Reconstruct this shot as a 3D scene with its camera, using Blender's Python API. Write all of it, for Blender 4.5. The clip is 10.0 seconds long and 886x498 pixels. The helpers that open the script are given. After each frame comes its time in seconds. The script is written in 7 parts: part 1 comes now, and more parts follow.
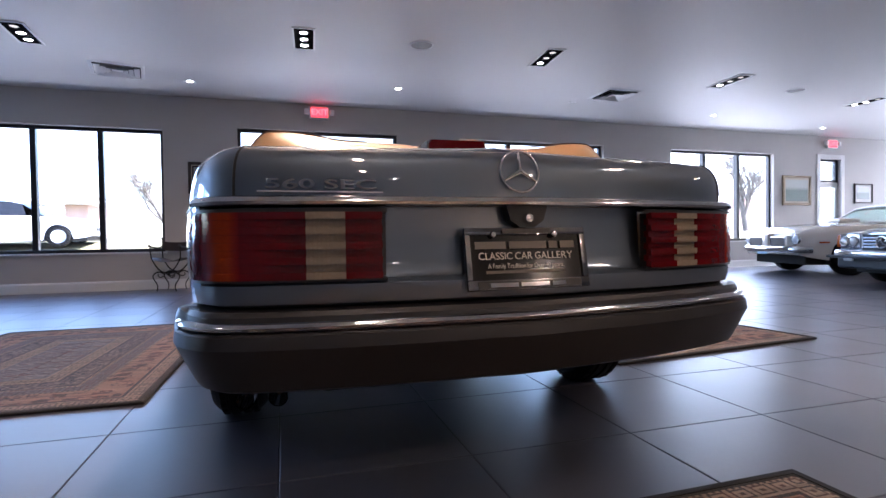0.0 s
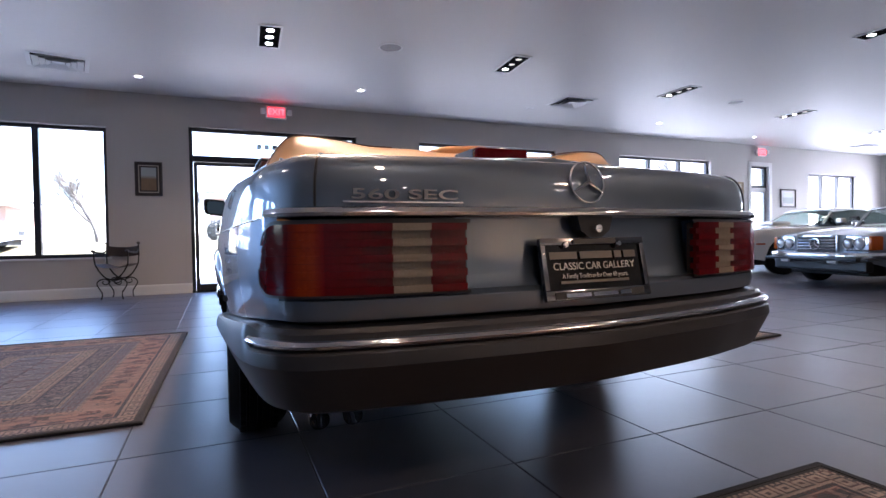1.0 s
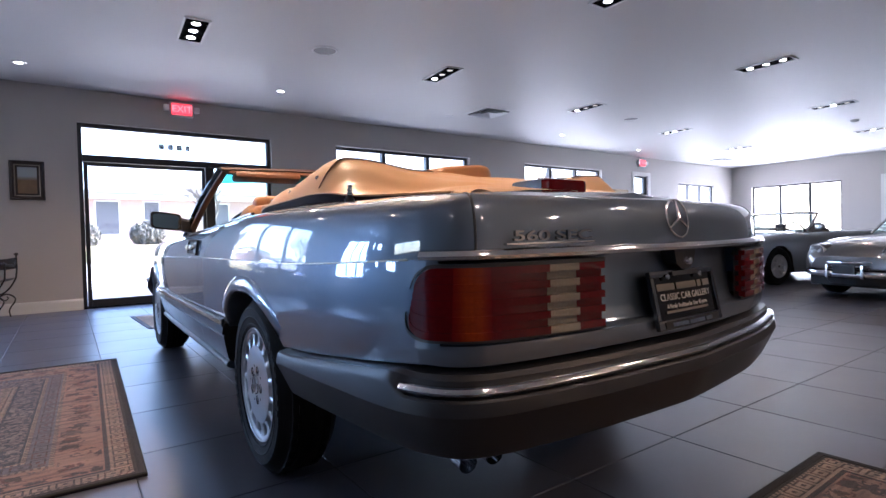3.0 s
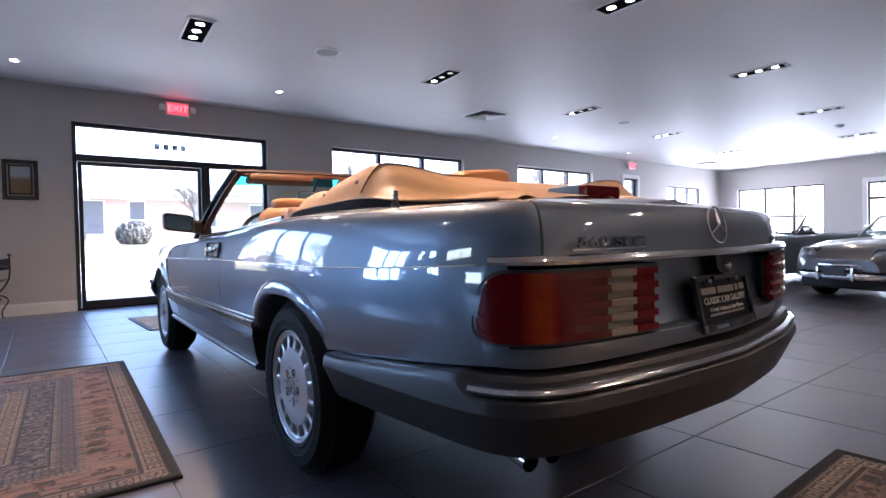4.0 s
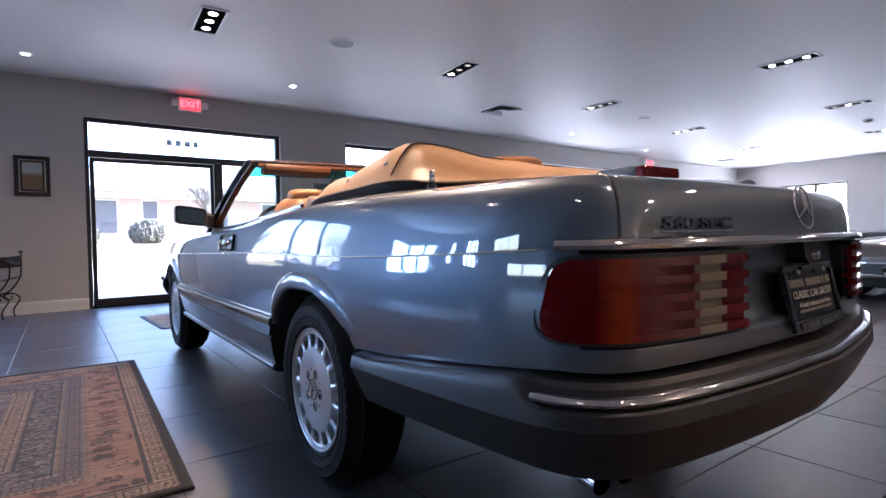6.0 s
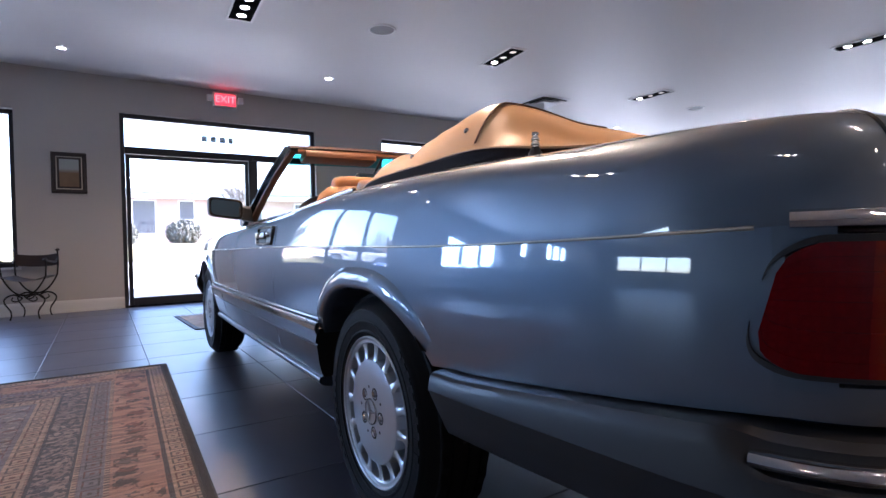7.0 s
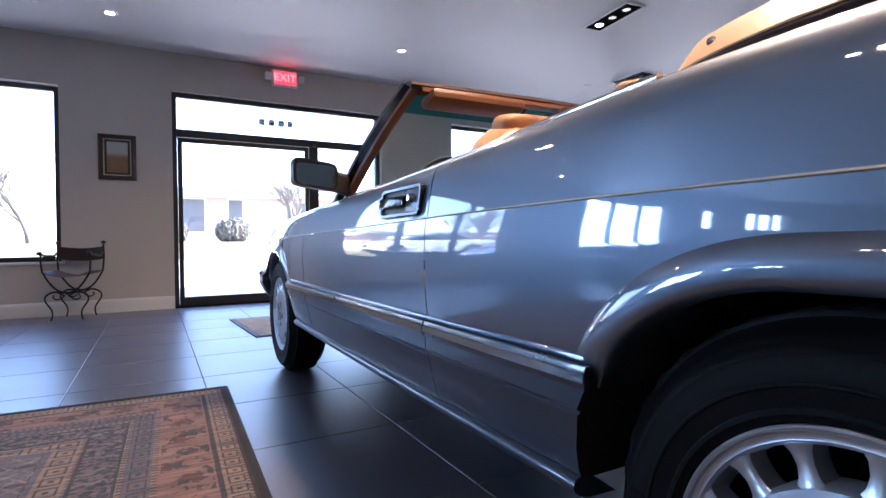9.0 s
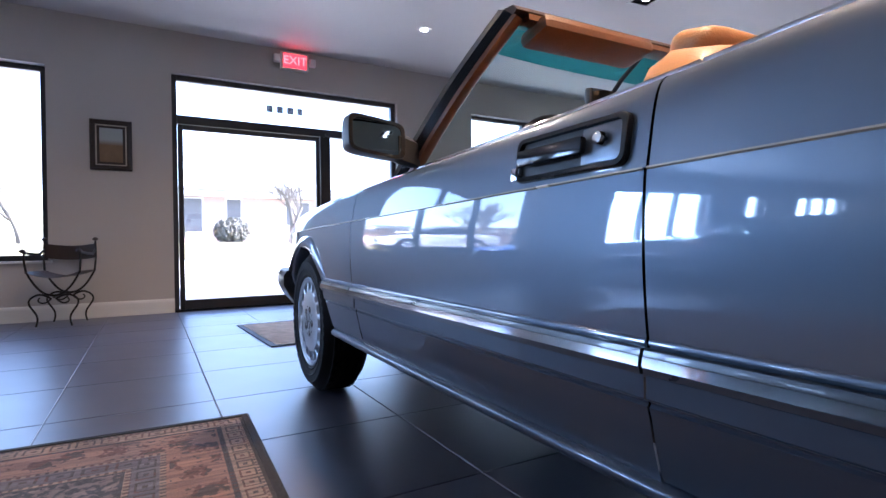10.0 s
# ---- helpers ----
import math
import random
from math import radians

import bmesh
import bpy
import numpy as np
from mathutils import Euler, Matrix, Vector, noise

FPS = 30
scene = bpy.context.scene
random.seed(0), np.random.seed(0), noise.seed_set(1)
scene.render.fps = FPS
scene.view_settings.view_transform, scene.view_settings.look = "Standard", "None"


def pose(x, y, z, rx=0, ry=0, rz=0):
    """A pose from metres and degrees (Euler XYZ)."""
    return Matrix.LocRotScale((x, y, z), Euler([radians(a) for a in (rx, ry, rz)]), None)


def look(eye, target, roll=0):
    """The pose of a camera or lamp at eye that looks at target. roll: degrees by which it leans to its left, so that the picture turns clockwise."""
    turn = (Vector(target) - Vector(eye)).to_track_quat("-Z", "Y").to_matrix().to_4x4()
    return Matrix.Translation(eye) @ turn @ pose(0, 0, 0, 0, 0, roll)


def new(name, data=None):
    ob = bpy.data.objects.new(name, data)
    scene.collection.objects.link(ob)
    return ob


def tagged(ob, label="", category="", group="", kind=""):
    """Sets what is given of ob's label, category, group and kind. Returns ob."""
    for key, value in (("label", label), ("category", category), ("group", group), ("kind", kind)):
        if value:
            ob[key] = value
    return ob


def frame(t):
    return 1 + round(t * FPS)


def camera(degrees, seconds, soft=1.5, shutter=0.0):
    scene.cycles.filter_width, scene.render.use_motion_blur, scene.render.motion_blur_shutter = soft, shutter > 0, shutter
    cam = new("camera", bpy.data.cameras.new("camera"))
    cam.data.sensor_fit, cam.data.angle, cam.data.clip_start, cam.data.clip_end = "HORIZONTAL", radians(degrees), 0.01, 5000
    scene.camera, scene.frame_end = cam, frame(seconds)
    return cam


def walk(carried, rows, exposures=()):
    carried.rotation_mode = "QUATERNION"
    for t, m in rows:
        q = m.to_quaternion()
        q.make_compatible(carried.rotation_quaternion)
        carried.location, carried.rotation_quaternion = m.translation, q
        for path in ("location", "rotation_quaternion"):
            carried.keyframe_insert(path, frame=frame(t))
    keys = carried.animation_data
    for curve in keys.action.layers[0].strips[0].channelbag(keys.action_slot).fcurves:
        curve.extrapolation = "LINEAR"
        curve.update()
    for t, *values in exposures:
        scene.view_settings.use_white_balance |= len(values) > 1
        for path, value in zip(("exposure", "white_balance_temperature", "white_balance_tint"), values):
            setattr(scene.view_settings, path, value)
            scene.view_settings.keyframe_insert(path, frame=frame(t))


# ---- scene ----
cam = camera(80.0, 10.0)
PATH = [
    (0, (-0.565, -2.321, 0.706), (0.048, -0.417, 0.664), -0.8),
    (0.5, (-0.712, -2.259, 0.714), (0.004, -0.392, 0.674), -0.9),
    (1, (-0.859, -2.193, 0.732), (-0.041, -0.368, 0.694), -1.0),
    (1.5, (-1.01, -2.139, 0.74), (-0.06, -0.38, 0.702), -1.2),
    (2, (-1.134, -2.058, 0.75), (-0.073, -0.363, 0.71), -1.3),
    (2.5, (-1.248, -1.972, 0.797), (-0.11, -0.328, 0.754), -1.4),
    (4, (-1.521, -1.825, 0.847), (-0.29, -0.25, 0.805), -1.2),
    (4.5, (-1.551, -1.804, 0.845), (-0.314, -0.233, 0.802), -1.2),
    (5, (-1.561, -1.794, 0.838), (-0.326, -0.222, 0.795), -1.2),
    (6.5, (-1.43, -1.469, 0.794), (-0.269, 0.159, 0.756), -1.2),
    (7, (-1.406, -1.265, 0.779), (-0.295, 0.398, 0.743), -1.2),
    (7.5, (-1.386, -1.04, 0.757), (-0.308, 0.644, 0.722), -1.0),
    (8, (-1.349, -0.78, 0.718), (-0.315, 0.932, 0.688), -0.9),
    (8.5, (-1.343, -0.488, 0.719), (-0.356, 1.251, 0.694), -0.8),
    (9, (-1.366, -0.207, 0.704), (-0.378, 1.532, 0.681), -0.7),
    (9.5, (-1.369, 0.111, 0.685), (-0.381, 1.85, 0.663), -0.7),
    (10, (-1.378, 0.409, 0.664), (-0.378, 2.141, 0.647), -0.7),
]
walk(cam, [(t, look(eye, target, roll)) for t, eye, target, roll in PATH], [(0, 3.4, 5500, 20), (7, 3.4, 5500, 20), (8.5, 3.5, 5500, 20), (10, 3.5, 5500, 20)])

# ---- sky, sun and window light ----
world = bpy.data.worlds.new("World")
scene.world = world
world.use_nodes = True
SUN_EL, SUN_AZ = radians(40), radians(105)
wn = world.node_tree.nodes
sky = wn.new("ShaderNodeTexSky")
sky.sky_type = "NISHITA"
sky.sun_disc = False
sky.sun_elevation, sky.sun_rotation = SUN_EL, SUN_AZ
sky.dust_density = 1.5
wn["Background"].inputs["Strength"].default_value = 0.15
world.node_tree.links.new(sky.outputs["Color"], wn["Background"].inputs["Color"])
sun = new("sun", bpy.data.lights.new("sun", "SUN"))
sun.data.energy, sun.data.angle, sun.data.color = 5.0, radians(0.6), (1.0, 0.95, 0.88)
sun.matrix_world = look((29.0, -7.8, 25.2), (0, 0, 0))


def window_light(x, y, z, w, h, rz, watts, color=(0.80, 0.89, 1.0)):
    """Area lamp added at a window for sky light; rz turns it about the upright, 0 shines towards +y."""
    lamp = new("window_light", bpy.data.lights.new("window_light", "AREA"))
    lamp.data.shape, lamp.data.size, lamp.data.size_y = "RECTANGLE", w, h
    lamp.data.energy, lamp.data.color = watts, color
    lamp.matrix_world = pose(x, y, z, 90, 0, rz)
    return lamp


# ---- helpers for shapes ----
class Geo:
    """Collects points and faces of one mesh."""

    def __init__(self):
        self.v, self.f = [], []

    def add(self, vs, fs, m=None):
        n = len(self.v)
        self.v += [tuple(m @ Vector(p)) for p in vs] if m else [tuple(p) for p in vs]
        self.f += [tuple(n + i for i in f) for f in fs]
        return self

    def box(self, x0, y0, z0, x1, y1, z1, b=0.0, m=None):
        if b <= 0:
            vs = [(x, y, z) for x in (x0, x1) for y in (y0, y1) for z in (z0, z1)]
            return self.add(vs, [(0, 1, 3, 2), (4, 6, 7, 5), (0, 4, 5, 1), (2, 3, 7, 6), (0, 2, 6, 4), (1, 5, 7, 3)], m)
        bm = bmesh.new()
        bmesh.ops.create_cube(bm, size=1, matrix=Matrix.Translation(((x0 + x1) / 2, (y0 + y1) / 2, (z0 + z1) / 2)) @ Matrix.Diagonal((x1 - x0, y1 - y0, z1 - z0, 1)))
        bmesh.ops.bevel(bm, geom=bm.edges[:], offset=b, segments=2, profile=0.6, affect="EDGES")
        bm.verts.index_update()
        self.add([v.co for v in bm.verts], [[v.index for v in f.verts] for f in bm.faces], m)
        bm.free()
        return self

    def grid(self, rows, closed=False, flip=False, m=None):
        """A sheet through rows of points."""
        a, b = len(rows), len(rows[0])
        fs = []
        for i in range(a - 1):
            for j in range(b if closed else b - 1):
                k = (j + 1) % b
                q = (i * b + j, i * b + k, (i + 1) * b + k, (i + 1) * b + j)
                fs.append(q[::-1] if flip else q)
        return self.add([p for r in rows for p in r], fs, m)

    def cap(self, ring, flip=False, m=None):
        return self.add(ring, [tuple(range(len(ring)))[:: -1 if flip else 1]], m)

    def tube(self, path, r, n=10, caps=True, closed=False):
        """A round bar along a path; r is one radius or one per point."""
        ps = [Vector(p) for p in path]
        rings, up = [], None
        for i, p in enumerate(ps):
            if closed:
                t = ps[(i + 1) % len(ps)] - ps[i - 1]
            else:
                t = ps[min(i + 1, len(ps) - 1)] - ps[max(i - 1, 0)]
            t.normalize()
            if up is None:
                up = t.orthogonal().normalized()
            up = (up - t * up.dot(t)).normalized()
            side = t.cross(up)
            rr = r[i] if isinstance(r, (list, tuple)) else r
            rings.append([p + (up * math.cos(2 * math.pi * k / n) + side * math.sin(2 * math.pi * k / n)) * rr for k in range(n)])
        if closed:
            rings.append(rings[0])
        self.grid(rings, closed=True)
        if caps and not closed:
            self.cap(rings[0], True).cap(rings[-1])
        return self

    def lathe(self, prof, n=32, m=None):
        """Turns (radius, height) pairs about z."""
        rows = [[(r * math.cos(2 * math.pi * k / n), r * math.sin(2 * math.pi * k / n), h) for k in range(n)] for r, h in prof]
        return self.grid(rows, closed=True, m=m)

    def prism(self, outline, z0, z1, m=None):
        """An outline in x, y raised from z0 to z1."""
        n = len(outline)
        a, b = [(x, y, z0) for x, y in outline], [(x, y, z1) for x, y in outline]
        self.add(a + b, [tuple(range(n))[::-1], tuple(range(n, 2 * n))] + [(i, (i + 1) % n, n + (i + 1) % n, n + i) for i in range(n)], m)
        return self

    def mesh(self, name, smooth=0):
        me = bpy.data.meshes.new(name)
        me.from_pydata(self.v, [], self.f)
        bm = bmesh.new()
        bm.from_mesh(me)
        if smooth:
            bmesh.ops.remove_doubles(bm, verts=bm.verts, dist=0.00005)
        bmesh.ops.recalc_face_normals(bm, faces=bm.faces)
        bm.to_mesh(me)
        bm.free()
        if smooth:
            me.polygons.foreach_set("use_smooth", [True] * len(me.polygons))
            me.set_sharp_from_angle(angle=radians(smooth))
        return me


def spline(xs, ys):
    """A natural cubic curve through the given pairs."""
    x, y = np.array(xs, float), np.array(ys, float)
    n = len(x)
    h = np.diff(x)
    A, r = np.eye(n), np.zeros(n)
    for i in range(1, n - 1):
        A[i, i - 1], A[i, i], A[i, i + 1] = h[i - 1], 2 * (h[i - 1] + h[i]), h[i]
        r[i] = 6 * ((y[i + 1] - y[i]) / h[i] - (y[i] - y[i - 1]) / h[i - 1])
    m = np.linalg.solve(A, r)

    def at(t):
        i = int(np.clip(np.searchsorted(x, t) - 1, 0, n - 2))
        t = min(max(t, x[0]), x[-1])
        a, b = x[i + 1] - t, t - x[i]
        return float((m[i] * a**3 + m[i + 1] * b**3) / (6 * h[i]) + (y[i] / h[i] - m[i] * h[i] / 6) * a + (y[i + 1] / h[i] - m[i + 1] * h[i] / 6) * b)

    return at


def part(name, geo, material, parent=None, label="", smooth=0):
    me = geo if isinstance(geo, bpy.types.Mesh) else geo.mesh(name, smooth)
    if material and not me.materials:
        me.materials.append(material)
    ob = new(name, me)
    ob.parent = parent
    if label:
        ob["label"] = label
    return ob


def thing(name, m, label, category, group="", kind=""):
    ob = new(name)
    ob.empty_display_size = 0.1
    ob.matrix_world = m
    return tagged(ob, label, category, group, kind)


def mirrored(geo):
    g = Geo()
    g.v = [(-x, y, z) for x, y, z in geo.v]
    g.f = [f[::-1] for f in geo.f]
    return g


def text_geo(body, size, depth, material, parent, m, name="lettering", label="", width=1.0, bold=0.0):
    """Raised lettering, one mesh a word, centred on m."""
    meshes = []
    for word in body.split():
        cu = bpy.data.curves.new(name, "FONT")
        cu.body, cu.size, cu.extrude, cu.align_y, cu.offset = word, size, depth, "CENTER", bold
        tmp = bpy.data.objects.new(name, cu)
        scene.collection.objects.link(tmp)
        bpy.context.view_layer.update()
        meshes.append(bpy.data.meshes.new_from_object(tmp.evaluated_get(bpy.context.evaluated_depsgraph_get())))
        bpy.data.objects.remove(tmp)
    ends = [max(v.co.x for v in me.vertices) for me in meshes]
    x = -(sum(ends) + 0.26 * size * (len(ends) - 1)) / 2
    for me, end in zip(meshes, ends):
        me.transform(m @ Matrix.Diagonal((width, 1, 1, 1)) @ Matrix.Translation((x, 0, 0)))
        part(name, me, material, parent, label)
        x += end + 0.26 * size


# ---- materials ----
def shader(name, base, rough=0.5, metal=0.0, dark=None, scale=8.0, fine=90.0, vary=0.12, bump=0.02, coat=0.0, spec=0.5, rough_var=0.08, obj=False, **more):
    """A surface with blotches at one scale, grain at another, uneven gloss and fine relief."""
    ma = bpy.data.materials.new(name)
    ma.use_nodes = True
    t = ma.node_tree
    n, ln = t.nodes, t.links.new
    b = n["Principled BSDF"]
    co = n.new("ShaderNodeTexCoord")
    big, small = n.new("ShaderNodeTexNoise"), n.new("ShaderNodeTexNoise")
    big.inputs["Scale"].default_value, small.inputs["Scale"].default_value = scale, fine
    big.inputs["Detail"].default_value, small.inputs["Detail"].default_value = 5, 3
    ln(co.outputs["Object"], big.inputs["Vector"]), ln(co.outputs["Object"], small.inputs["Vector"])
    mix = n.new("ShaderNodeMix")
    mix.data_type = "RGBA"
    lo = dark or tuple(c * (1 - 2 * vary) for c in base)
    mix.inputs[6].default_value, mix.inputs[7].default_value = (*lo, 1), (*base, 1)
    sumup = n.new("ShaderNodeMath")
    sumup.operation = "MULTIPLY_ADD"
    sumup.inputs[1].default_value, sumup.inputs[2].default_value = 0.4, 0.0
    ln(small.outputs["Fac"], sumup.inputs[0])
    tot = n.new("ShaderNodeMath")
    tot.operation, tot.use_clamp = "MULTIPLY_ADD", True
    tot.inputs[1].default_value = 0.8
    ln(big.outputs["Fac"], tot.inputs[0]), ln(sumup.outputs[0], tot.inputs[2])
    ln(tot.outputs[0], mix.inputs[0])
    out = mix.outputs[2]
    if obj:
        oi, hsv, mr = n.new("ShaderNodeObjectInfo"), n.new("ShaderNodeHueSaturation"), n.new("ShaderNodeMapRange")
        mr.inputs["To Min"].default_value, mr.inputs["To Max"].default_value = 0.86, 1.14
        ln(oi.outputs["Random"], mr.inputs["Value"]), ln(mr.outputs["Result"], hsv.inputs["Value"]), ln(out, hsv.inputs["Color"])
        out = hsv.outputs["Color"]
    ln(out, b.inputs["Base Color"])
    rr = n.new("ShaderNodeMapRange")
    rr.inputs["To Min"].default_value, rr.inputs["To Max"].default_value = max(rough - rough_var, 0.01), min(rough + rough_var, 1)
    ln(big.outputs["Fac"], rr.inputs["Value"]), ln(rr.outputs["Result"], b.inputs["Roughness"])
    if bump:
        bp = n.new("ShaderNodeBump")
        bp.inputs["Strength"].default_value, bp.inputs["Distance"].default_value = min(bump * 10, 1), 0.002
        ln(small.outputs["Fac"], bp.inputs["Height"]), ln(bp.outputs["Normal"], b.inputs["Normal"])
    b.inputs["Metallic"].default_value = metal
    b.inputs["Coat Weight"].default_value = coat
    b.inputs["Coat Roughness"].default_value = 0.03
    b.inputs["Specular IOR Level"].default_value = spec
    for k, v in more.items():
        b.inputs[k.replace("_", " ")].default_value = v
    return ma


def glow(name, color, strength):
    ma = bpy.data.materials.new(name)
    ma.use_nodes = True
    b = ma.node_tree.nodes["Principled BSDF"]
    b.inputs["Base Color"].default_value = (*color, 1)
    b.inputs["Emission Color"].default_value, b.inputs["Emission Strength"].default_value = (*color, 1), strength
    return ma


def pane_glass(name, tint=(1, 1, 1), gloss=0.05):
    ma = bpy.data.materials.new(name)
    ma.use_nodes = True
    t = ma.node_tree
    n, ln = t.nodes, t.links.new
    n.remove(n["Principled BSDF"])
    tr, gl, mx = n.new("ShaderNodeBsdfTransparent"), n.new("ShaderNodeBsdfGlossy"), n.new("ShaderNodeMixShader")
    tr.inputs["Color"].default_value = (*tint, 1)
    gl.inputs["Roughness"].default_value = 0.01
    mx.inputs[0].default_value = gloss
    ln(tr.outputs[0], mx.inputs[1]), ln(gl.outputs[0], mx.inputs[2])
    ln(mx.outputs[0], n["Material Output"].inputs["Surface"])
    return ma


WALL = shader("wall_paint", (0.42, 0.40, 0.375), 0.6, vary=0.02, scale=1.2, fine=220, bump=0.03)
CEIL = shader("ceiling_paint", (0.63, 0.62, 0.605), 0.55, vary=0.02, scale=0.8, fine=160, bump=0.03)
TRIM = shader("white_trim", (0.62, 0.62, 0.60), 0.4, vary=0.02)
TILE = shader("floor_tile", (0.058, 0.061, 0.082), 0.34, dark=(0.046, 0.049, 0.068), scale=2.5, fine=40, bump=0.005, rough_var=0.05, obj=True, spec=0.95)
GROUT = shader("grout", (0.035, 0.034, 0.033), 0.8, vary=0.2)
BLACK_ALU = shader("black_aluminium", (0.012, 0.012, 0.014), 0.35, vary=0.2, bump=0.01)
CLEAR = pane_glass("clear_glass")
PAINT = shader("silver_paint", (0.102, 0.131, 0.172), 0.46, 0.82, vary=0.02, scale=3, fine=900, bump=0.002, coat=1.0, rough_var=0.03, Coat_IOR=2.0)
# cladding split into two base colours to hold the warm and blue light
CLAD = shader("brown_grey_bumper_paint", (0.034, 0.033, 0.035), 0.42, 0.45, vary=0.05, scale=3, fine=600, bump=0.004, coat=0.04)
SIDE_CLAD = shader("grey_cladding", (0.036, 0.050, 0.074), 0.38, 0.4, vary=0.04, scale=3, fine=600, bump=0.006, coat=0.5)
CHROME = shader("chrome", (0.72, 0.72, 0.73), 0.09, 1.0, vary=0.04, bump=0.0, rough_var=0.03)
BLACK = shader("black_plastic", (0.014, 0.014, 0.015), 0.45, vary=0.2, bump=0.02)
GLOSS_BLACK = shader("gloss_black", (0.01, 0.01, 0.011), 0.12, vary=0.2, bump=0.0)
RUBBER = shader("tyre_rubber", (0.0045, 0.0045, 0.005), 0.55, vary=0.2, scale=12, bump=0.03, spec=0.12)
MATT_BLACK = shader("matt_black", (0.006, 0.006, 0.006), 0.95, vary=0.2, spec=0.02)
UNDER = shader("underbody", (0.012, 0.012, 0.012), 0.75, vary=0.3)
ALLOY = shader("alloy", (0.48, 0.50, 0.53), 0.30, 0.75, vary=0.01, bump=0.0, rough_var=0.02)
TAN = shader("tan_vinyl", (0.62, 0.375, 0.185), 0.42, dark=(0.51, 0.295, 0.135), scale=6, fine=500, bump=0.008)
TAN_LEATHER = shader("tan_leather", (0.46, 0.225, 0.085), 0.45, dark=(0.36, 0.165, 0.06), scale=9, fine=200, bump=0.05)


def lens_plastic(name, bright, dark, ends=None):
    """Moulded lamp plastic: prism facets and an uneven glow painted in; ends: the colour into which both ends run."""
    ma = shader(name, bright, 0.10, dark=dark, scale=10, bump=0.0, rough_var=0.03, spec=0.32)
    t = ma.node_tree
    n, ln = t.nodes, t.links.new
    b = n["Principled BSDF"]
    co, cells, ramp, mx = n.new("ShaderNodeTexCoord"), n.new("ShaderNodeTexVoronoi"), n.new("ShaderNodeMapRange"), n.new("ShaderNodeMix")
    cells.distance = "CHEBYCHEV"
    cells.inputs["Scale"].default_value, cells.inputs["Randomness"].default_value = 105.0, 0.3
    ln(co.outputs["Object"], cells.inputs["Vector"])
    ramp.inputs["From Min"].default_value, ramp.inputs["From Max"].default_value = 0.1, 0.6
    ramp.inputs["To Min"].default_value, ramp.inputs["To Max"].default_value = 0.0, 0.4
    ln(cells.outputs["Distance"], ramp.inputs["Value"])
    mx.data_type = "RGBA"
    ln(ramp.outputs["Result"], mx.inputs[0]), ln(b.inputs["Base Color"].links[0].from_socket, mx.inputs[6])
    mx.inputs[7].default_value = (*dark, 1)
    out = mx.outputs[2]
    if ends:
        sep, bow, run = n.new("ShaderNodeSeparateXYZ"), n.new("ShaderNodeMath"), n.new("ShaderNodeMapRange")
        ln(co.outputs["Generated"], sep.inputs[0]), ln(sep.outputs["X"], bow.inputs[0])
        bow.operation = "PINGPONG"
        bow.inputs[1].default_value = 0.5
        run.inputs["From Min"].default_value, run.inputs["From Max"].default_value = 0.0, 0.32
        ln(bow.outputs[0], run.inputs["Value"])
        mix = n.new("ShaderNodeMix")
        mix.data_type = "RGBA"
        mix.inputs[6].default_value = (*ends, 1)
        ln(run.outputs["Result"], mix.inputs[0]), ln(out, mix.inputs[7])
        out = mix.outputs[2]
    ln(out, b.inputs["Base Color"])
    return ma


RED_LENS = lens_plastic("red_lens", (0.14, 0.0015, 0.003), (0.05, 0.001, 0.002))
# amber runs to red at both ends, so its middle looks lit
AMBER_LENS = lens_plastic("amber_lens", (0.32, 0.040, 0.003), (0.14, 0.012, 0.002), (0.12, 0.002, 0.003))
WHITE_LENS = lens_plastic("clear_lens", (0.30, 0.25, 0.19), (0.17, 0.135, 0.10))
MIRROR_GLASS = shader("mirror_glass", (0.20, 0.27, 0.29), 0.02, 1.0, vary=0.01, bump=0.0, rough_var=0.01)
TEAL_GLASS = pane_glass("tinted_glass", (0.80, 0.92, 0.90), 0.06)
TEAL_BAND = pane_glass("sun_band_glass", (0.06, 0.38, 0.39), 0.06)
DARK_CHROME = shader("dark_chrome", (0.30, 0.31, 0.34), 0.07, 1.0, vary=0.04, bump=0.0, rough_var=0.02)
IRON = shader("wrought_iron", (0.02, 0.018, 0.016), 0.5, 0.6, vary=0.3, bump=0.05)
WOOD_DARK = shader("dark_wood", (0.022, 0.011, 0.008), 0.5, dark=(0.010, 0.006, 0.004), scale=14, bump=0.03)
LEATHER_DARK = shader("dark_leather", (0.035, 0.022, 0.018), 0.45, vary=0.25, scale=12, bump=0.05)
LAMP_ON = glow("lamp_face", (1.0, 0.93, 0.82), 6.0)
LAMP_DIM = glow("lamp_face_aside", (1.0, 0.90, 0.74), 0.07)
BROWN_TRIM = shader("brown_trim_leather", (0.15, 0.062, 0.027), 0.42, dark=(0.10, 0.04, 0.017), scale=9, fine=200, bump=0.05)
WHITE_METAL = shader("white_metal", (0.75, 0.75, 0.74), 0.4, vary=0.02)

# ---- the hall ----
WX0, WX1, WY0, WY1, CZ = -15.8, 16.8, -9.0, 6.48, 2.89
THICK = 0.22


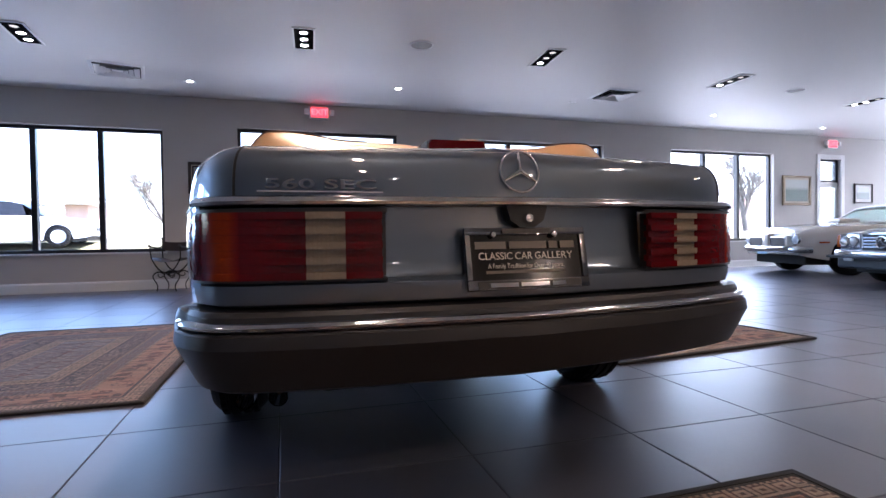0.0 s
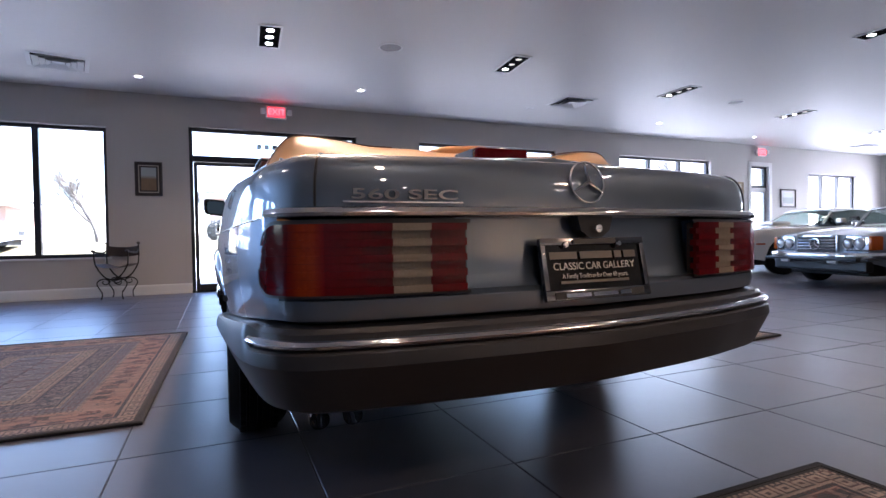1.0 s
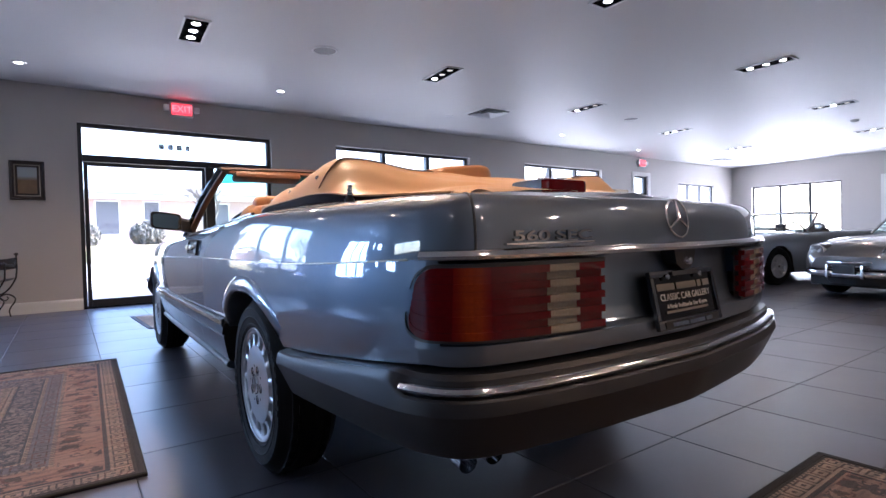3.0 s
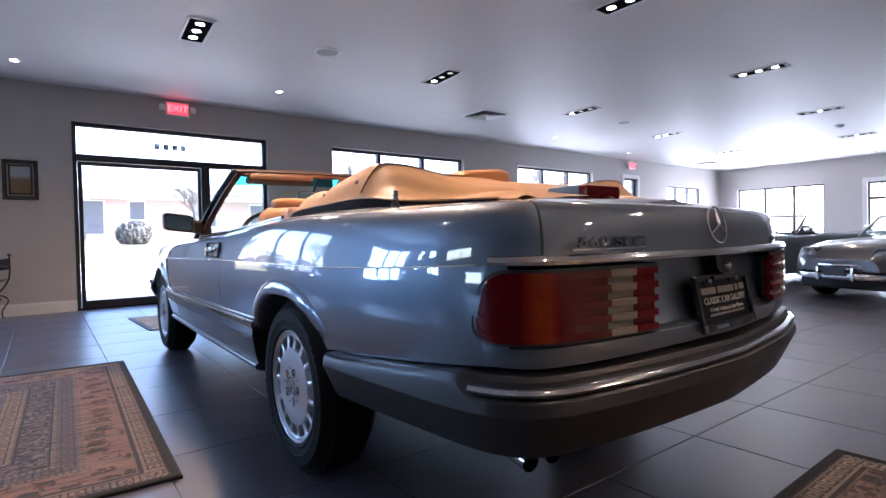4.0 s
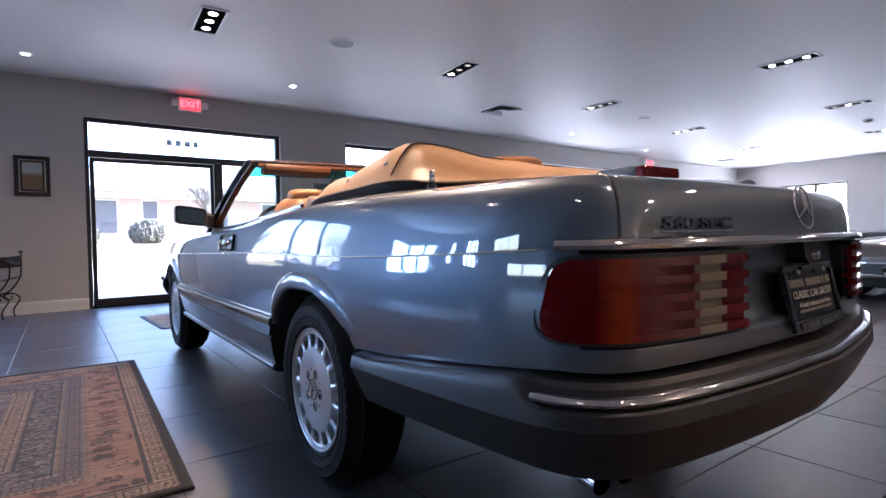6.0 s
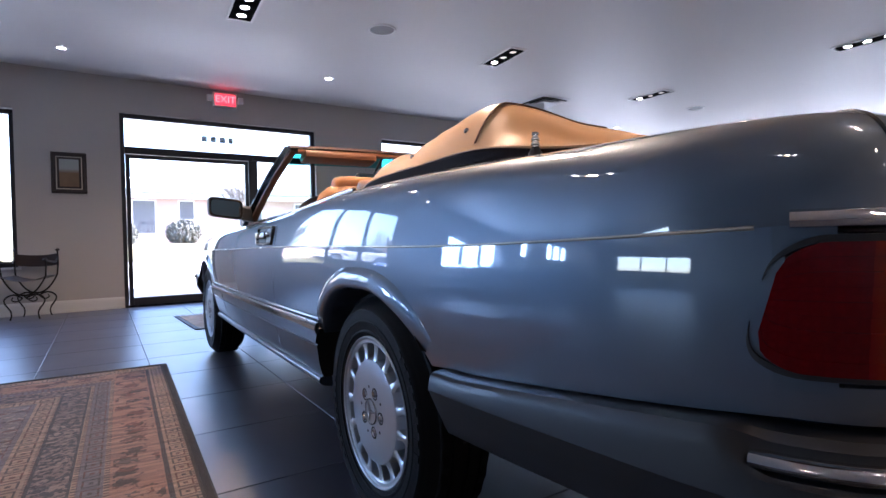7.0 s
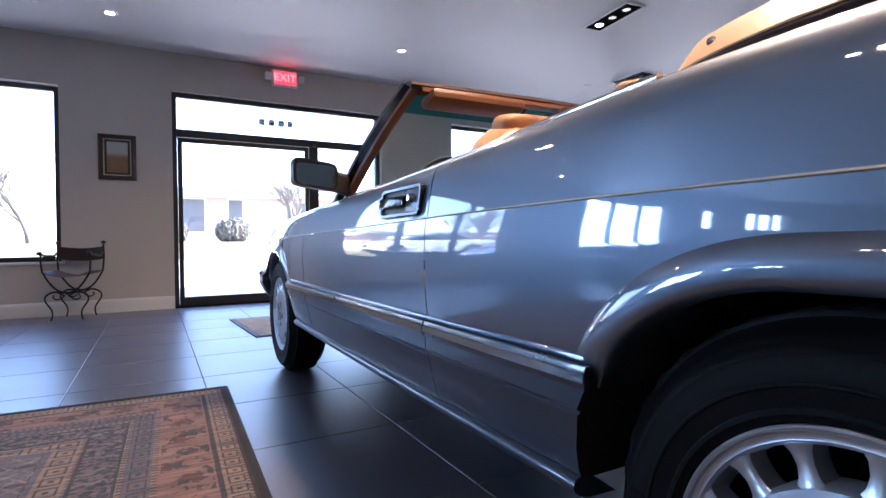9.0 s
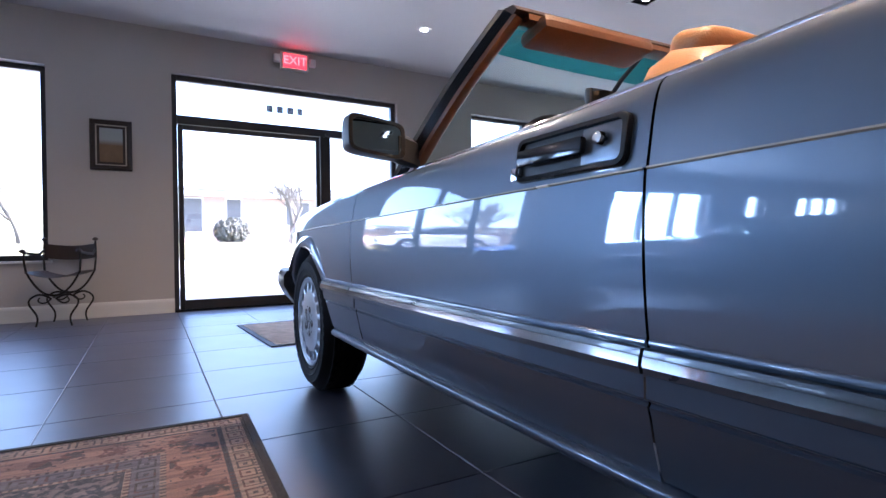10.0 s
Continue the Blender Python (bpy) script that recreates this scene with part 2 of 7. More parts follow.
def wall(name, a, b, openings, along, face, out):
    """A wall from a to b along x or y, its inner face at face, its thickness to the out side; openings (from, to, sill, head)."""
    g = Geo()

    def slab(u0, u1, z0, z1):
        lo, hi = sorted((face, face + out * THICK))
        if u1 - u0 > 1e-4 and z1 - z0 > 1e-4:
            g.box(u0, lo, z0, u1, hi, z1) if along == "x" else g.box(lo, u0, z0, hi, u1, z1)

    u = a
    for o0, o1, z0, z1 in sorted(openings):
        slab(u, o0, 0, CZ)
        slab(o0, o1, 0, z0)
        slab(o0, o1, z1, CZ)
        u = o1
    slab(u, b, 0, CZ)
    return tagged(part(name, g, WALL), kind="structure")


NORTH = [(-12.6, -10.9, 1.5, 2.33), (-9.9, -9.35, 1.5, 2.33), (-8.3, -6.1, 0.70, 2.38), (-4.6, -2.10, 0.56, 2.38), (-1.06, 1.48, 0.0, 2.46),
         (2.60, 5.56, 0.56, 2.45), (7.15, 9.90, 0.56, 2.44), (11.27, 11.93, 0.0, 2.38), (13.5, 15.62, 0.56, 2.27)]
EAST = [(3.47, 5.88, 0.56, 2.21), (1.3, 2.46, 0.0, 2.16)]
WEST = [(1.2, 5.4, 1.1, 2.3)]
SOUTH = []
wall("wall_north", WX0 - THICK, WX1 + THICK, NORTH, "x", WY1, 1)
wall("wall_south", WX0 - THICK, WX1 + THICK, SOUTH, "x", WY0, -1)
wall("wall_east", WY0, WY1, EAST, "y", WX1, 1)
wall("wall_west", WY0, WY1, WEST, "y", WX0, -1)
tagged(part("ceiling", Geo().box(WX0 - THICK, WY0 - THICK, CZ + 0.002, WX1 + THICK, WY1 + THICK, CZ + 0.3), CEIL), kind="structure")

TILE_TURN = pose(0, 0, 0, 0, 0, -1.0)
floor = tagged(part("floor", Geo().box(WX0, WY0, -0.12, WX1, WY1, -0.0035), GROUT), kind="structure")


def baseboard(x0, x1):
    g = Geo()
    prof = [(0, 0), (0.014, 0), (0.014, 0.115), (0.010, 0.13), (0.004, 0.142), (0, 0.145)]
    g.grid([[(x, WY1 - d, z) for d, z in prof] for x in (x0, x1)])
    g.cap([(x0, WY1 - d, z) for d, z in prof]).cap([(x1, WY1 - d, z) for d, z in prof])
    tagged(part("baseboard", g, TRIM), kind="structure")


for x0, x1 in ((WX0, -1.06), (1.48, 11.18), (12.03, WX1)):
    baseboard(x0, x1)
for y0, y1 in ((WY0, 1.2), (2.56, WY1 - 0.02)):
    tagged(part("baseboard", Geo().box(WX1 - 0.014, y0, 0, WX1, y1, 0.14, 0.003), TRIM), kind="structure")
    tagged(part("baseboard", Geo().box(WX0, WY0 if y0 < 0 else 0, 0, WX0 + 0.014, 0 if y0 < 0 else WY1 - 0.02, 0.14, 0.003), TRIM), kind="structure")


def window(name, o, along, face, out, panes=3, bar=0.075, sill=True):
    """A fixed black-framed window in an opening."""
    u0, u1, z0, z1 = o
    d0, d1 = face + out * 0.09, face + out * 0.16
    lo, hi = min(d0, d1), max(d0, d1)
    base = tagged(new(name), "fixed window in a black aluminium frame, bright daylight behind", "window", kind="structure")

    def put(nm, a, b, c, d, mat, y0=lo, y1=hi, bev=0.004):
        g = Geo()
        g.box(a, y0, c, b, y1, d, bev) if along == "x" else g.box(y0, a, c, y1, b, d, bev)
        return part(nm, g, mat, base)

    e = 0.05
    put("window_frame", u0, u1, z1 - e, z1, BLACK_ALU)
    put("window_frame", u0, u1, z0, z0 + e, BLACK_ALU)
    put("window_frame", u0, u0 + e, z0 + e, z1 - e, BLACK_ALU)
    put("window_frame", u1 - e, u1, z0 + e, z1 - e, BLACK_ALU)
    step = (u1 - u0) / panes
    for i in range(1, panes):
        put("mullion", u0 + i * step - bar / 2, u0 + i * step + bar / 2, z0 + e, z1 - e, BLACK_ALU, lo - 0.01, hi + 0.01)
    mid = (lo + hi) / 2
    for i in range(panes):
        a = u0 + i * step + (bar / 2 if i else e)
        b = u0 + (i + 1) * step - (bar / 2 if i < panes - 1 else e)
        p = put("pane", a, b, z0 + e, z1 - e, CLEAR, mid - 0.003, mid + 0.003, 0)
        p.visible_shadow = False
    if sill:
        g = Geo()
        s0, s1 = sorted((face - out * 0.03, face + out * 0.09))
        g.box(u0 - 0.03, s0, z0 - 0.025, u1 + 0.03, s1, z0, 0.004) if along == "x" else g.box(s0, u0 - 0.03, z0 - 0.025, s1, u1 + 0.03, z0, 0.004)
        part("window_sill", g, TRIM, base, "white painted sill")
    return base


k = 1
for i, n in ((0, 3), (1, 1), (2, 3), (3, 3), (5, 3), (6, 3), (8, 3)):
    window("window_%d" % k, NORTH[i], "x", WY1, 1, n)
    k += 1
for o, al, fc, ou, n in ((EAST[0], "y", WX1, 1, 3), (WEST[0], "y", WX0, -1, 3)):
    window("window_%d" % k, o, al, fc, ou, n)
    k += 1


def main_door():
    """The glazed entrance: a transom over a wide door leaf and a side light."""
    base = tagged(new("door_1"), "glazed entrance door with transom in a black aluminium frame", "door", kind="structure")
    u0, u1, z1 = -1.06, 1.48, 2.46
    y0, y1 = WY1 + 0.06, WY1 + 0.13

    def put(nm, a, b, c, d, mat=BLACK_ALU, p=0.0, bev=0.004):
        return part(nm, Geo().box(a, y0 - p, c, b, y1 + p, d, bev), mat, base)

    put("door_frame", u0, u0 + 0.05, 0, z1)
    put("door_frame", u1 - 0.06, u1, 0, z1)
    put("door_frame", u0 + 0.05, u1 - 0.06, z1 - 0.055, z1)
    put("transom_bar", u0 + 0.05, u1 - 0.06, 1.955, 2.045, p=0.008)
    put("door_frame", 0.505, 0.625, 0.0, 1.955, p=0.004)
    part("threshold", Geo().box(u0, WY1 - 0.002, -0.13, u1, WY1 + THICK, 0.014, 0.003), MATT_BLACK, base, "dark metal threshold")
    # the leaf
    put("stile", u0 + 0.055, u0 + 0.105, 0.016, 1.95, p=-0.012)
    put("stile", 0.455, 0.50, 0.016, 1.95, p=-0.012)
    put("rail", u0 + 0.105, 0.455, 1.90, 1.95, p=-0.012)
    put("rail", u0 + 0.105, 0.455, 0.016, 0.115, p=-0.012)
    put("rail", 0.625, u1 - 0.06, 0.0, 0.10)
    ym = (y0 + y1) / 2
    for a, b, c, d in ((u0 + 0.05, u1 - 0.06, 2.045, z1 - 0.055), (u0 + 0.105, 0.455, 0.115, 1.90), (0.625, u1 - 0.06, 0.10, 1.955)):
        p = part("pane", Geo().box(a, ym - 0.003, c, b, ym + 0.003, d), CLEAR, base)
        p.visible_shadow = False
    part("door_closer", Geo().box(0.56, y0 - 0.035, 1.965, 0.605, y0 - 0.004, 1.99, 0.004), BLACK_ALU, base)
    # the street number, as plain bars
    numerals = pane_glass("numeral_film", (0.20, 0.19, 0.19), 0.02)
    for i, w in enumerate((0.07, 0.07, 0.075, 0.062)):
        x = -0.10 + i * 0.115
        part("number_bar", Geo().box(x, ym - 0.006, 2.185, x + w, ym - 0.004, 2.265), numerals, base, "faint plain bar standing for a numeral")


main_door()


def side_door():
    base = tagged(new("door_2"), "narrow white service door with glazed upper half and transom", "door", kind="structure")
    for a, b, c, d in ((11.17, 11.27, 0, 2.48), (11.93, 12.03, 0, 2.48), (11.27, 11.93, 2.38, 2.48)):
        part("casing", Geo().box(a, WY1 - 0.02, c, b, WY1 + 0.012, d, 0.004), TRIM, base)
    y0, y1 = WY1 + 0.07, WY1 + 0.12
    for a, b, c, d, m in ((11.27, 11.93, 1.86, 1.92, BLACK_ALU), (11.27, 11.31, 1.92, 2.38, BLACK_ALU), (11.86, 11.93, 1.92, 2.38, BLACK_ALU), (11.27, 11.93, 2.33, 2.38, BLACK_ALU),
                          (11.27, 11.36, 0.0, 1.86, TRIM), (11.84, 11.93, 0.0, 1.86, TRIM), (11.36, 11.84, 1.74, 1.86, TRIM), (11.36, 11.84, 0.0, 0.7, TRIM)):
        part("door_member", Geo().box(a, y0, c, b, y1, d, 0.003), m, base)
    for c, d in ((0.7, 1.74), (1.92, 2.33)):
        p = part("pane", Geo().box(11.31, y0 + 0.02, c, 11.86, y0 + 0.026, d), CLEAR, base)
        p.visible_shadow = False
    g = Geo().tube([(11.82, y0 - 0.05, 1.02), (11.74, y0 - 0.05, 1.02)], 0.011).tube([(11.82, y0 - 0.05, 1.02), (11.82, y0, 1.02)], 0.011)
    part("door_handle", g, BLACK_ALU, base, "black lever handle", smooth=40)


side_door()


def east_door():
    base = tagged(new("door_3"), "glazed door with transom set in white casing", "door", kind="structure")
    y0, y1 = 1.3, 2.46
    for a, b, c, d in ((y1, y1 + 0.11, 0, 2.27), (y0 - 0.11, y0, 0, 2.27), (y0, y1, 2.16, 2.27)):
        part("casing", Geo().box(WX1 - 0.02, a, c, WX1 + 0.01, b, d, 0.004), TRIM, base)
    for a, b, c, d in ((y0, y1, 1.66, 1.74), (y0, y1, 2.10, 2.16), (y0, y0 + 0.05, 0, 2.16), (y1 - 0.05, y1, 0, 2.16), (y0, y1, 0, 0.12)):
        part("door_frame", Geo().box(WX1 + 0.06, a, c, WX1 + 0.13, b, d, 0.003), BLACK_ALU, base)
    for c, d in ((0.12, 1.66), (1.74, 2.10)):
        p = part("pane", Geo().box(WX1 + 0.09, y0 + 0.05, c, WX1 + 0.096, y1 - 0.05, d), CLEAR, base)
        p.visible_shadow = False


east_door()


# added daylight lamps: blue at out-of-view west windows, white where nothing shows beyond glare
for x0, x1, z0, z1 in (NORTH[0], NORTH[1], NORTH[2]):
    window_light((x0 + x1) / 2, WY1 + 0.25, (z0 + z1) / 2, x1 - x0, z1 - z0, 180, 8.5 * (x1 - x0) * (z1 - z0), (0.42, 0.66, 1.0))
for x0, x1, z0, z1 in (NORTH[6], NORTH[8]):
    window_light((x0 + x1) / 2, WY1 + 0.25, (z0 + z1) / 2, x1 - x0, z1 - z0, 180, (3.0 if x0 < 10 else 7.0) * (x1 - x0), (0.96, 0.97, 1.0))
for y0, y1, z0, z1 in EAST:
    window_light(WX1 + 0.25, (y0 + y1) / 2, (z0 + z1) / 2, y1 - y0, z1 - z0, 90, 9.0 * (y1 - y0), (0.97, 0.98, 1.0))


# ---- fixtures on the ceiling ----
def triple_spot(x, y, turn, lit):
    """A recessed rectangular fitting with three round lamps."""
    th = thing("ceiling_spotlight", pose(x, y, CZ, 180, 0, turn), "recessed black rectangular ceiling light with three round lamps", "ceiling light", "triple ceiling lights")
    g = Geo()
    for a, b, c, d in ((-0.12, 0.12, -0.32, -0.30), (-0.12, 0.12, 0.30, 0.32), (-0.12, -0.10, -0.30, 0.30), (0.10, 0.12, -0.30, 0.30)):
        g.box(a, c, 0, b, d, 0.012, 0.003)
    part("rim", g, WHITE_METAL, th, "white metal rim")
    part("tray", Geo().box(-0.10, -0.30, 0.0, 0.10, 0.30, 0.003), MATT_BLACK, th)
    for i in range(3):
        m = pose(0, -0.19 + 0.19 * i, 0.003)
        part("reflector", Geo().lathe([(0.045, 0.0), (0.055, 0.006), (0.06, 0.004), (0.064, 0.0)], 20, m), MATT_BLACK, th, smooth=40)
        part("bulb", Geo().lathe([(0.0, 0.009), (0.025, 0.008), (0.038, 0.003)], 18, m), LAMP_ON if lit[i] else LAMP_DIM, th, smooth=40)
    return th


def spot_lamp(x, y, watts):
    la = new("spot_lamp", bpy.data.lights.new("spot_lamp", "SPOT"))
    la.data.energy, la.data.color, la.data.spot_size, la.data.spot_blend, la.data.shadow_soft_size = watts, (1.0, 0.67, 0.38), radians(150), 0.6, 0.05
    la.location = (x, y, CZ - 0.03)


# fittings from y -2 southward are unseen, added to light the car's tail
SPOTS = [(-3.0, 4.25, 3, (1, 1, 0)), (-0.20, 3.64, -4, (1, 1, 1)), (2.66, 3.47, -6, (1, 0, 0)), (5.70, 3.64, -3, (1, 0, 0)), (8.95, 3.97, -4, (1, 1, 0)), (12.5, 4.3, -5, (1, 1, 0)), (16.0, 4.67, -5, (1, 1, 0)),
         (2.66, 0.80, 0, (1, 1, 1)), (5.85, 1.0, -1, (1, 1, 1)), (9.21, 1.33, 0, (0, 1, 0)), (12.64, 1.67, -1, (0, 1, 0)), (16.0, 2.0, -1, (1, 0, 1)),
         (-0.2, 0.9, 0, (1, 0, 1)), (-0.3, -2.2, 0, (1, 1, 1)), (2.6, -2.2, 0, (1, 1, 1)), (-3.1, 1.1, 0, (1, 1, 1)), (-3.1, -2.2, 0, (1, 1, 1)), (5.8, -2.0, 0, (1, 1, 1)), (9.2, -2.0, 0, (1, 1, 1)), (-0.3, -4.6, 0, (1, 1, 1)), (2.6, -4.6, 0, (1, 1, 1)), (-3.2, -7.2, 0, (1, 1, 1)), (0.4, -7.2, 0, (1, 1, 1)), (4.0, -7.2, 0, (1, 1, 1))]
for x, y, turn, lit in SPOTS:
    triple_spot(x, y, turn, lit)
# the southern lamps' watts are set to warm and brighten the tail's right side
for x, y, w in ((-0.3, -2.2, 4), (2.6, -2.2, 4), (5.8, -2.0, 3), (-3.1, -2.2, 1), (-0.3, -4.6, 3), (2.6, -4.6, 42), (-0.2, 0.9, 42), (-3.1, 1.1, 2), (2.66, 0.8, 4), (5.85, 1.0, 3), (9.21, 1.33, 4), (8.95, 3.97, 3), (-0.2, 3.64, 14), (-3.0, 4.25, 3), (2.66, 3.47, 7), (-3.2, -7.2, 3), (0.4, -7.2, 6), (4.0, -7.2, 85)):
    spot_lamp(x, y, w)


def downlight(x, y, lit=True):
    th = thing("downlight", pose(x, y, CZ, 180), "small round recessed downlight with a white trim ring, switched on", "downlight", "round downlights")
    part("trim_ring", Geo().lathe([(0.037, 0.0), (0.042, 0.008), (0.065, 0.006), (0.07, 0.0)], 24), WHITE_METAL, th, smooth=40)
    part("lamp_face", Geo().lathe([(0.0, 0.004), (0.02, 0.004), (0.037, 0.002)], 24), LAMP_ON if lit else WHITE_METAL, th, smooth=40)


for x, y in ((-1.60, 5.62), (1.22, 5.24), (7.18, 5.42), (10.4, 5.77), (-4.6, 5.7), (13.6, 5.9)):
    downlight(x, y)
downlight(4.12, 5.25, False)


def speaker(x, y):
    th = thing("ceiling_speaker", pose(x, y, CZ, 180), "round white ceiling loudspeaker with a fine perforated grille", "speaker", "ceiling speakers")
    part("grille", Geo().lathe([(0.0, 0.006), (0.10, 0.006), (0.118, 0.004)], 32), shader("speaker_grille", (0.38, 0.38, 0.38), 0.6, fine=700, vary=0.2, bump=0.08), th, smooth=40)
    part("rim", Geo().lathe([(0.118, 0.003), (0.122, 0.010), (0.135, 0.008), (0.14, 0.0)], 32), WHITE_METAL, th, smooth=40)


speaker(1.08, 3.47), speaker(7.1, 3.75)


def vent(x, y, turn=0.0):
    """A square four-way diffuser: nested sloping frames."""
    th = thing("ceiling_vent", pose(x, y, CZ, 180, 0, turn), "square white four-way air diffuser with stepped louvres", "air vent", "ceiling vents")
    # near-black sheet paints the shade inside the vent's throat
    part("backing", Geo().box(-0.28, -0.28, 0, 0.28, 0.28, 0.003), shader("vent_throat", (0.02, 0.02, 0.021), 0.7), th)

    def ring(a, b, z0, z1):
        q = lambda s, z: [(-s, -s, z), (s, -s, z), (s, s, z), (-s, s, z)]
        return Geo().grid([q(a, z0), q(b, z1), q(b - 0.006, z1 + 0.001), q(a - 0.006, z0 + 0.001)], closed=True)

    part("frame", ring(0.305, 0.262, 0.004, 0.016), WHITE_METAL, th)
    for a, b in ((0.248, 0.188), (0.178, 0.128), (0.118, 0.078)):
        part("louvre", ring(a, b, 0.034, 0.005), WHITE_METAL, th)
    part("louvre", Geo().box(-0.065, -0.065, 0.004, 0.065, 0.065, 0.009, 0.002), WHITE_METAL, th)


vent(-2.39, 5.32, 11), vent(4.52, 4.69, -1), vent(14.2, 5.6)
th = thing("smoke_detector", pose(11.06, 1.55, CZ, 180), "round white ceiling smoke detector", "smoke detector")
part("body", Geo().lathe([(0.0, 0.05), (0.035, 0.05), (0.05, 0.035), (0.065, 0.03), (0.07, 0.0)], 24), WHITE_METAL, th, smooth=40)
part("base", Geo().lathe([(0.07, 0.006), (0.08, 0.005), (0.082, 0.0)], 24), WHITE_METAL, th, smooth=40)


def exit_sign(x, z):
    th = thing("exit_sign", pose(x, WY1, z), "glowing red exit sign in a white housing with two lamp heads", "exit sign", "exit signs")
    part("housing", Geo().box(-0.155, -0.06, -0.10, 0.155, 0.0, 0.10, 0.012), WHITE_METAL, th)
    part("face", Geo().box(-0.13, -0.066, -0.078, 0.13, -0.058, 0.078, 0.003), glow("exit_face", (0.95, 0.03, 0.04), 0.28), th, "glowing red face")
    text_geo("EXIT", 0.13, 0.002, glow("exit_letters", (1.0, 0.10, 0.10), 0.55), th, pose(0, -0.069, 0.0, 90, 0, 0), "lettering", "pale red letters EXIT")
    for s in (-1, 1):
        g = Geo().box(s * 0.20 - 0.035, -0.085, -0.035, s * 0.20 + 0.035, -0.02, 0.05, 0.012)
        g.tube([(s * 0.15, -0.03, 0.0), (s * 0.19, -0.04, 0.0)], 0.012, 8)
        part("lamp_head", g, WHITE_METAL, th, "emergency lamp head")


exit_sign(0.19, 2.755), exit_sign(11.6, 2.72)


def framed_picture(x0, x1, z0, z1, frame_mat, mat_board, art, label, rail=0.045, board=0.022, liner=False):
    th = thing("framed_picture", pose((x0 + x1) / 2, WY1, (z0 + z1) / 2), label, "picture", "framed pictures")
    w, h = (x1 - x0) / 2, (z1 - z0) / 2
    q = lambda a, b, y: [(-a, y, -b), (a, y, -b), (a, y, b), (-a, y, b)]
    g = Geo().grid([q(w, h, -0.001), q(w, h, -0.02), q(w - 0.008, h - 0.008, -0.03), q(w - rail * 0.6, h - rail * 0.6, -0.02), q(w - rail, h - rail, -0.024), q(w - rail, h - rail, -0.006)], closed=True)
    part("frame", g, frame_mat, th)
    a, b = w - rail, h - rail
    part("mount", Geo().box(-a, -0.009, -b, a, -0.006, b), mat_board, th, "pale mount board")
    if liner:
        lin = Geo()
        for x0_, x1_, z0_, z1_ in ((-a + 0.012, a - 0.012, b - board, b - 0.012), (-a + 0.012, a - 0.012, -b + 0.012, -b + board), (-a + 0.012, -a + board, -b + board, b - board), (a - board, a - 0.012, -b + board, b - board)):
            lin.box(x0_, -0.014, z0_, x1_, -0.0092, z1_)
        part("liner", lin, frame_mat, th, "dark inner liner")
    part("painting", Geo().box(-a + board, -0.012, -b + board, a - board, -0.0095, b - board), art, th, "landscape painting")


def landscape(name, skyc, land, mid):
    ma = shader(name, land, 0.5, dark=mid, scale=7, fine=40, bump=0.04)
    t = ma.node_tree
    n, ln = t.nodes, t.links.new
    co, sep, ramp, mx = n.new("ShaderNodeTexCoord"), n.new("ShaderNodeSeparateXYZ"), n.new("ShaderNodeValToRGB"), n.new("ShaderNodeMix")
    mx.data_type = "RGBA"
    ln(co.outputs["Generated"], sep.inputs[0]), ln(sep.outputs["Z"], ramp.inputs[0])
    ramp.color_ramp.elements[0].position, ramp.color_ramp.elements[1].position = 0.5, 0.66
    ln(ramp.outputs[0], mx.inputs[0])
    b = n["Principled BSDF"]
    src = b.inputs["Base Color"].links[0].from_socket
    ln(src, mx.inputs[6])
    mx.inputs[7].default_value = (*skyc, 1)
    ln(mx.outputs[2], b.inputs["Base Color"])
    return ma


CREAM = shader("mount_board", (0.55, 0.50, 0.40), 0.8)
framed_picture(-1.765, -1.415, 1.425, 1.91, WOOD_DARK, CREAM, landscape("painting_field", (0.34, 0.38, 0.38), (0.24, 0.15, 0.075), (0.09, 0.06, 0.03)), "small landscape painting in a dark wooden frame on the grey wall", 0.045, 0.034, True)
GILT = shader("gilt_frame", (0.30, 0.24, 0.15), 0.4, 0.5, vary=0.2)
framed_picture(10.14, 10.98, 1.32, 1.98, GILT, CREAM, landscape("painting_pond", (0.42, 0.46, 0.44), (0.13, 0.20, 0.17), (0.07, 0.12, 0.10)), "landscape picture in a brown gilt frame", 0.05, 0.04)
framed_picture(12.35, 12.95, 1.38, 1.84, WOOD_DARK, shader("white_mount", (0.7, 0.7, 0.68), 0.8), landscape("painting_mist", (0.5, 0.55, 0.55), (0.3, 0.36, 0.36), (0.2, 0.25, 0.25)), "pale picture with wide mount in a thin dark frame", 0.03, 0.07)


# ---- the open silver coupe: body as curves along its length ----
CAR = pose(0.04, 0, 0, 0, 0, -1.6)
plan_pts = [(-0.862, 0.9), (-0.863, 0.4), (-0.860, 0.0), (-0.846, -0.35), (-0.822, -0.65), (-0.793, -0.85), (-0.770, -0.95), (-0.738, -1.035), (-0.69, -1.088), (-0.60, -1.118), (-0.45, -1.136), (-0.2, -1.146), (0.0, -1.148)]
front_w = spline([0.9, 1.5, 2.0, 2.5, 2.9, 3.3, 3.6], [0.862, 0.861, 0.857, 0.846, 0.828, 0.795, 0.735])
cum = [0.0]
for (ax, ay), (bx, by) in zip(plan_pts, plan_pts[1:]):
    cum.append(cum[-1] + math.hypot(bx - ax, by - ay))
plan_x, plan_y = spline(cum, [p[0] for p in plan_pts]), spline(cum, [p[1] for p in plan_pts])
CREASE = spline([-1.2, -0.9, -0.5, 0.4, 1.2, 2.1, 3.0, 3.6], [0.797, 0.782, 0.768, 0.766, 0.758, 0.746, 0.735, 0.72])
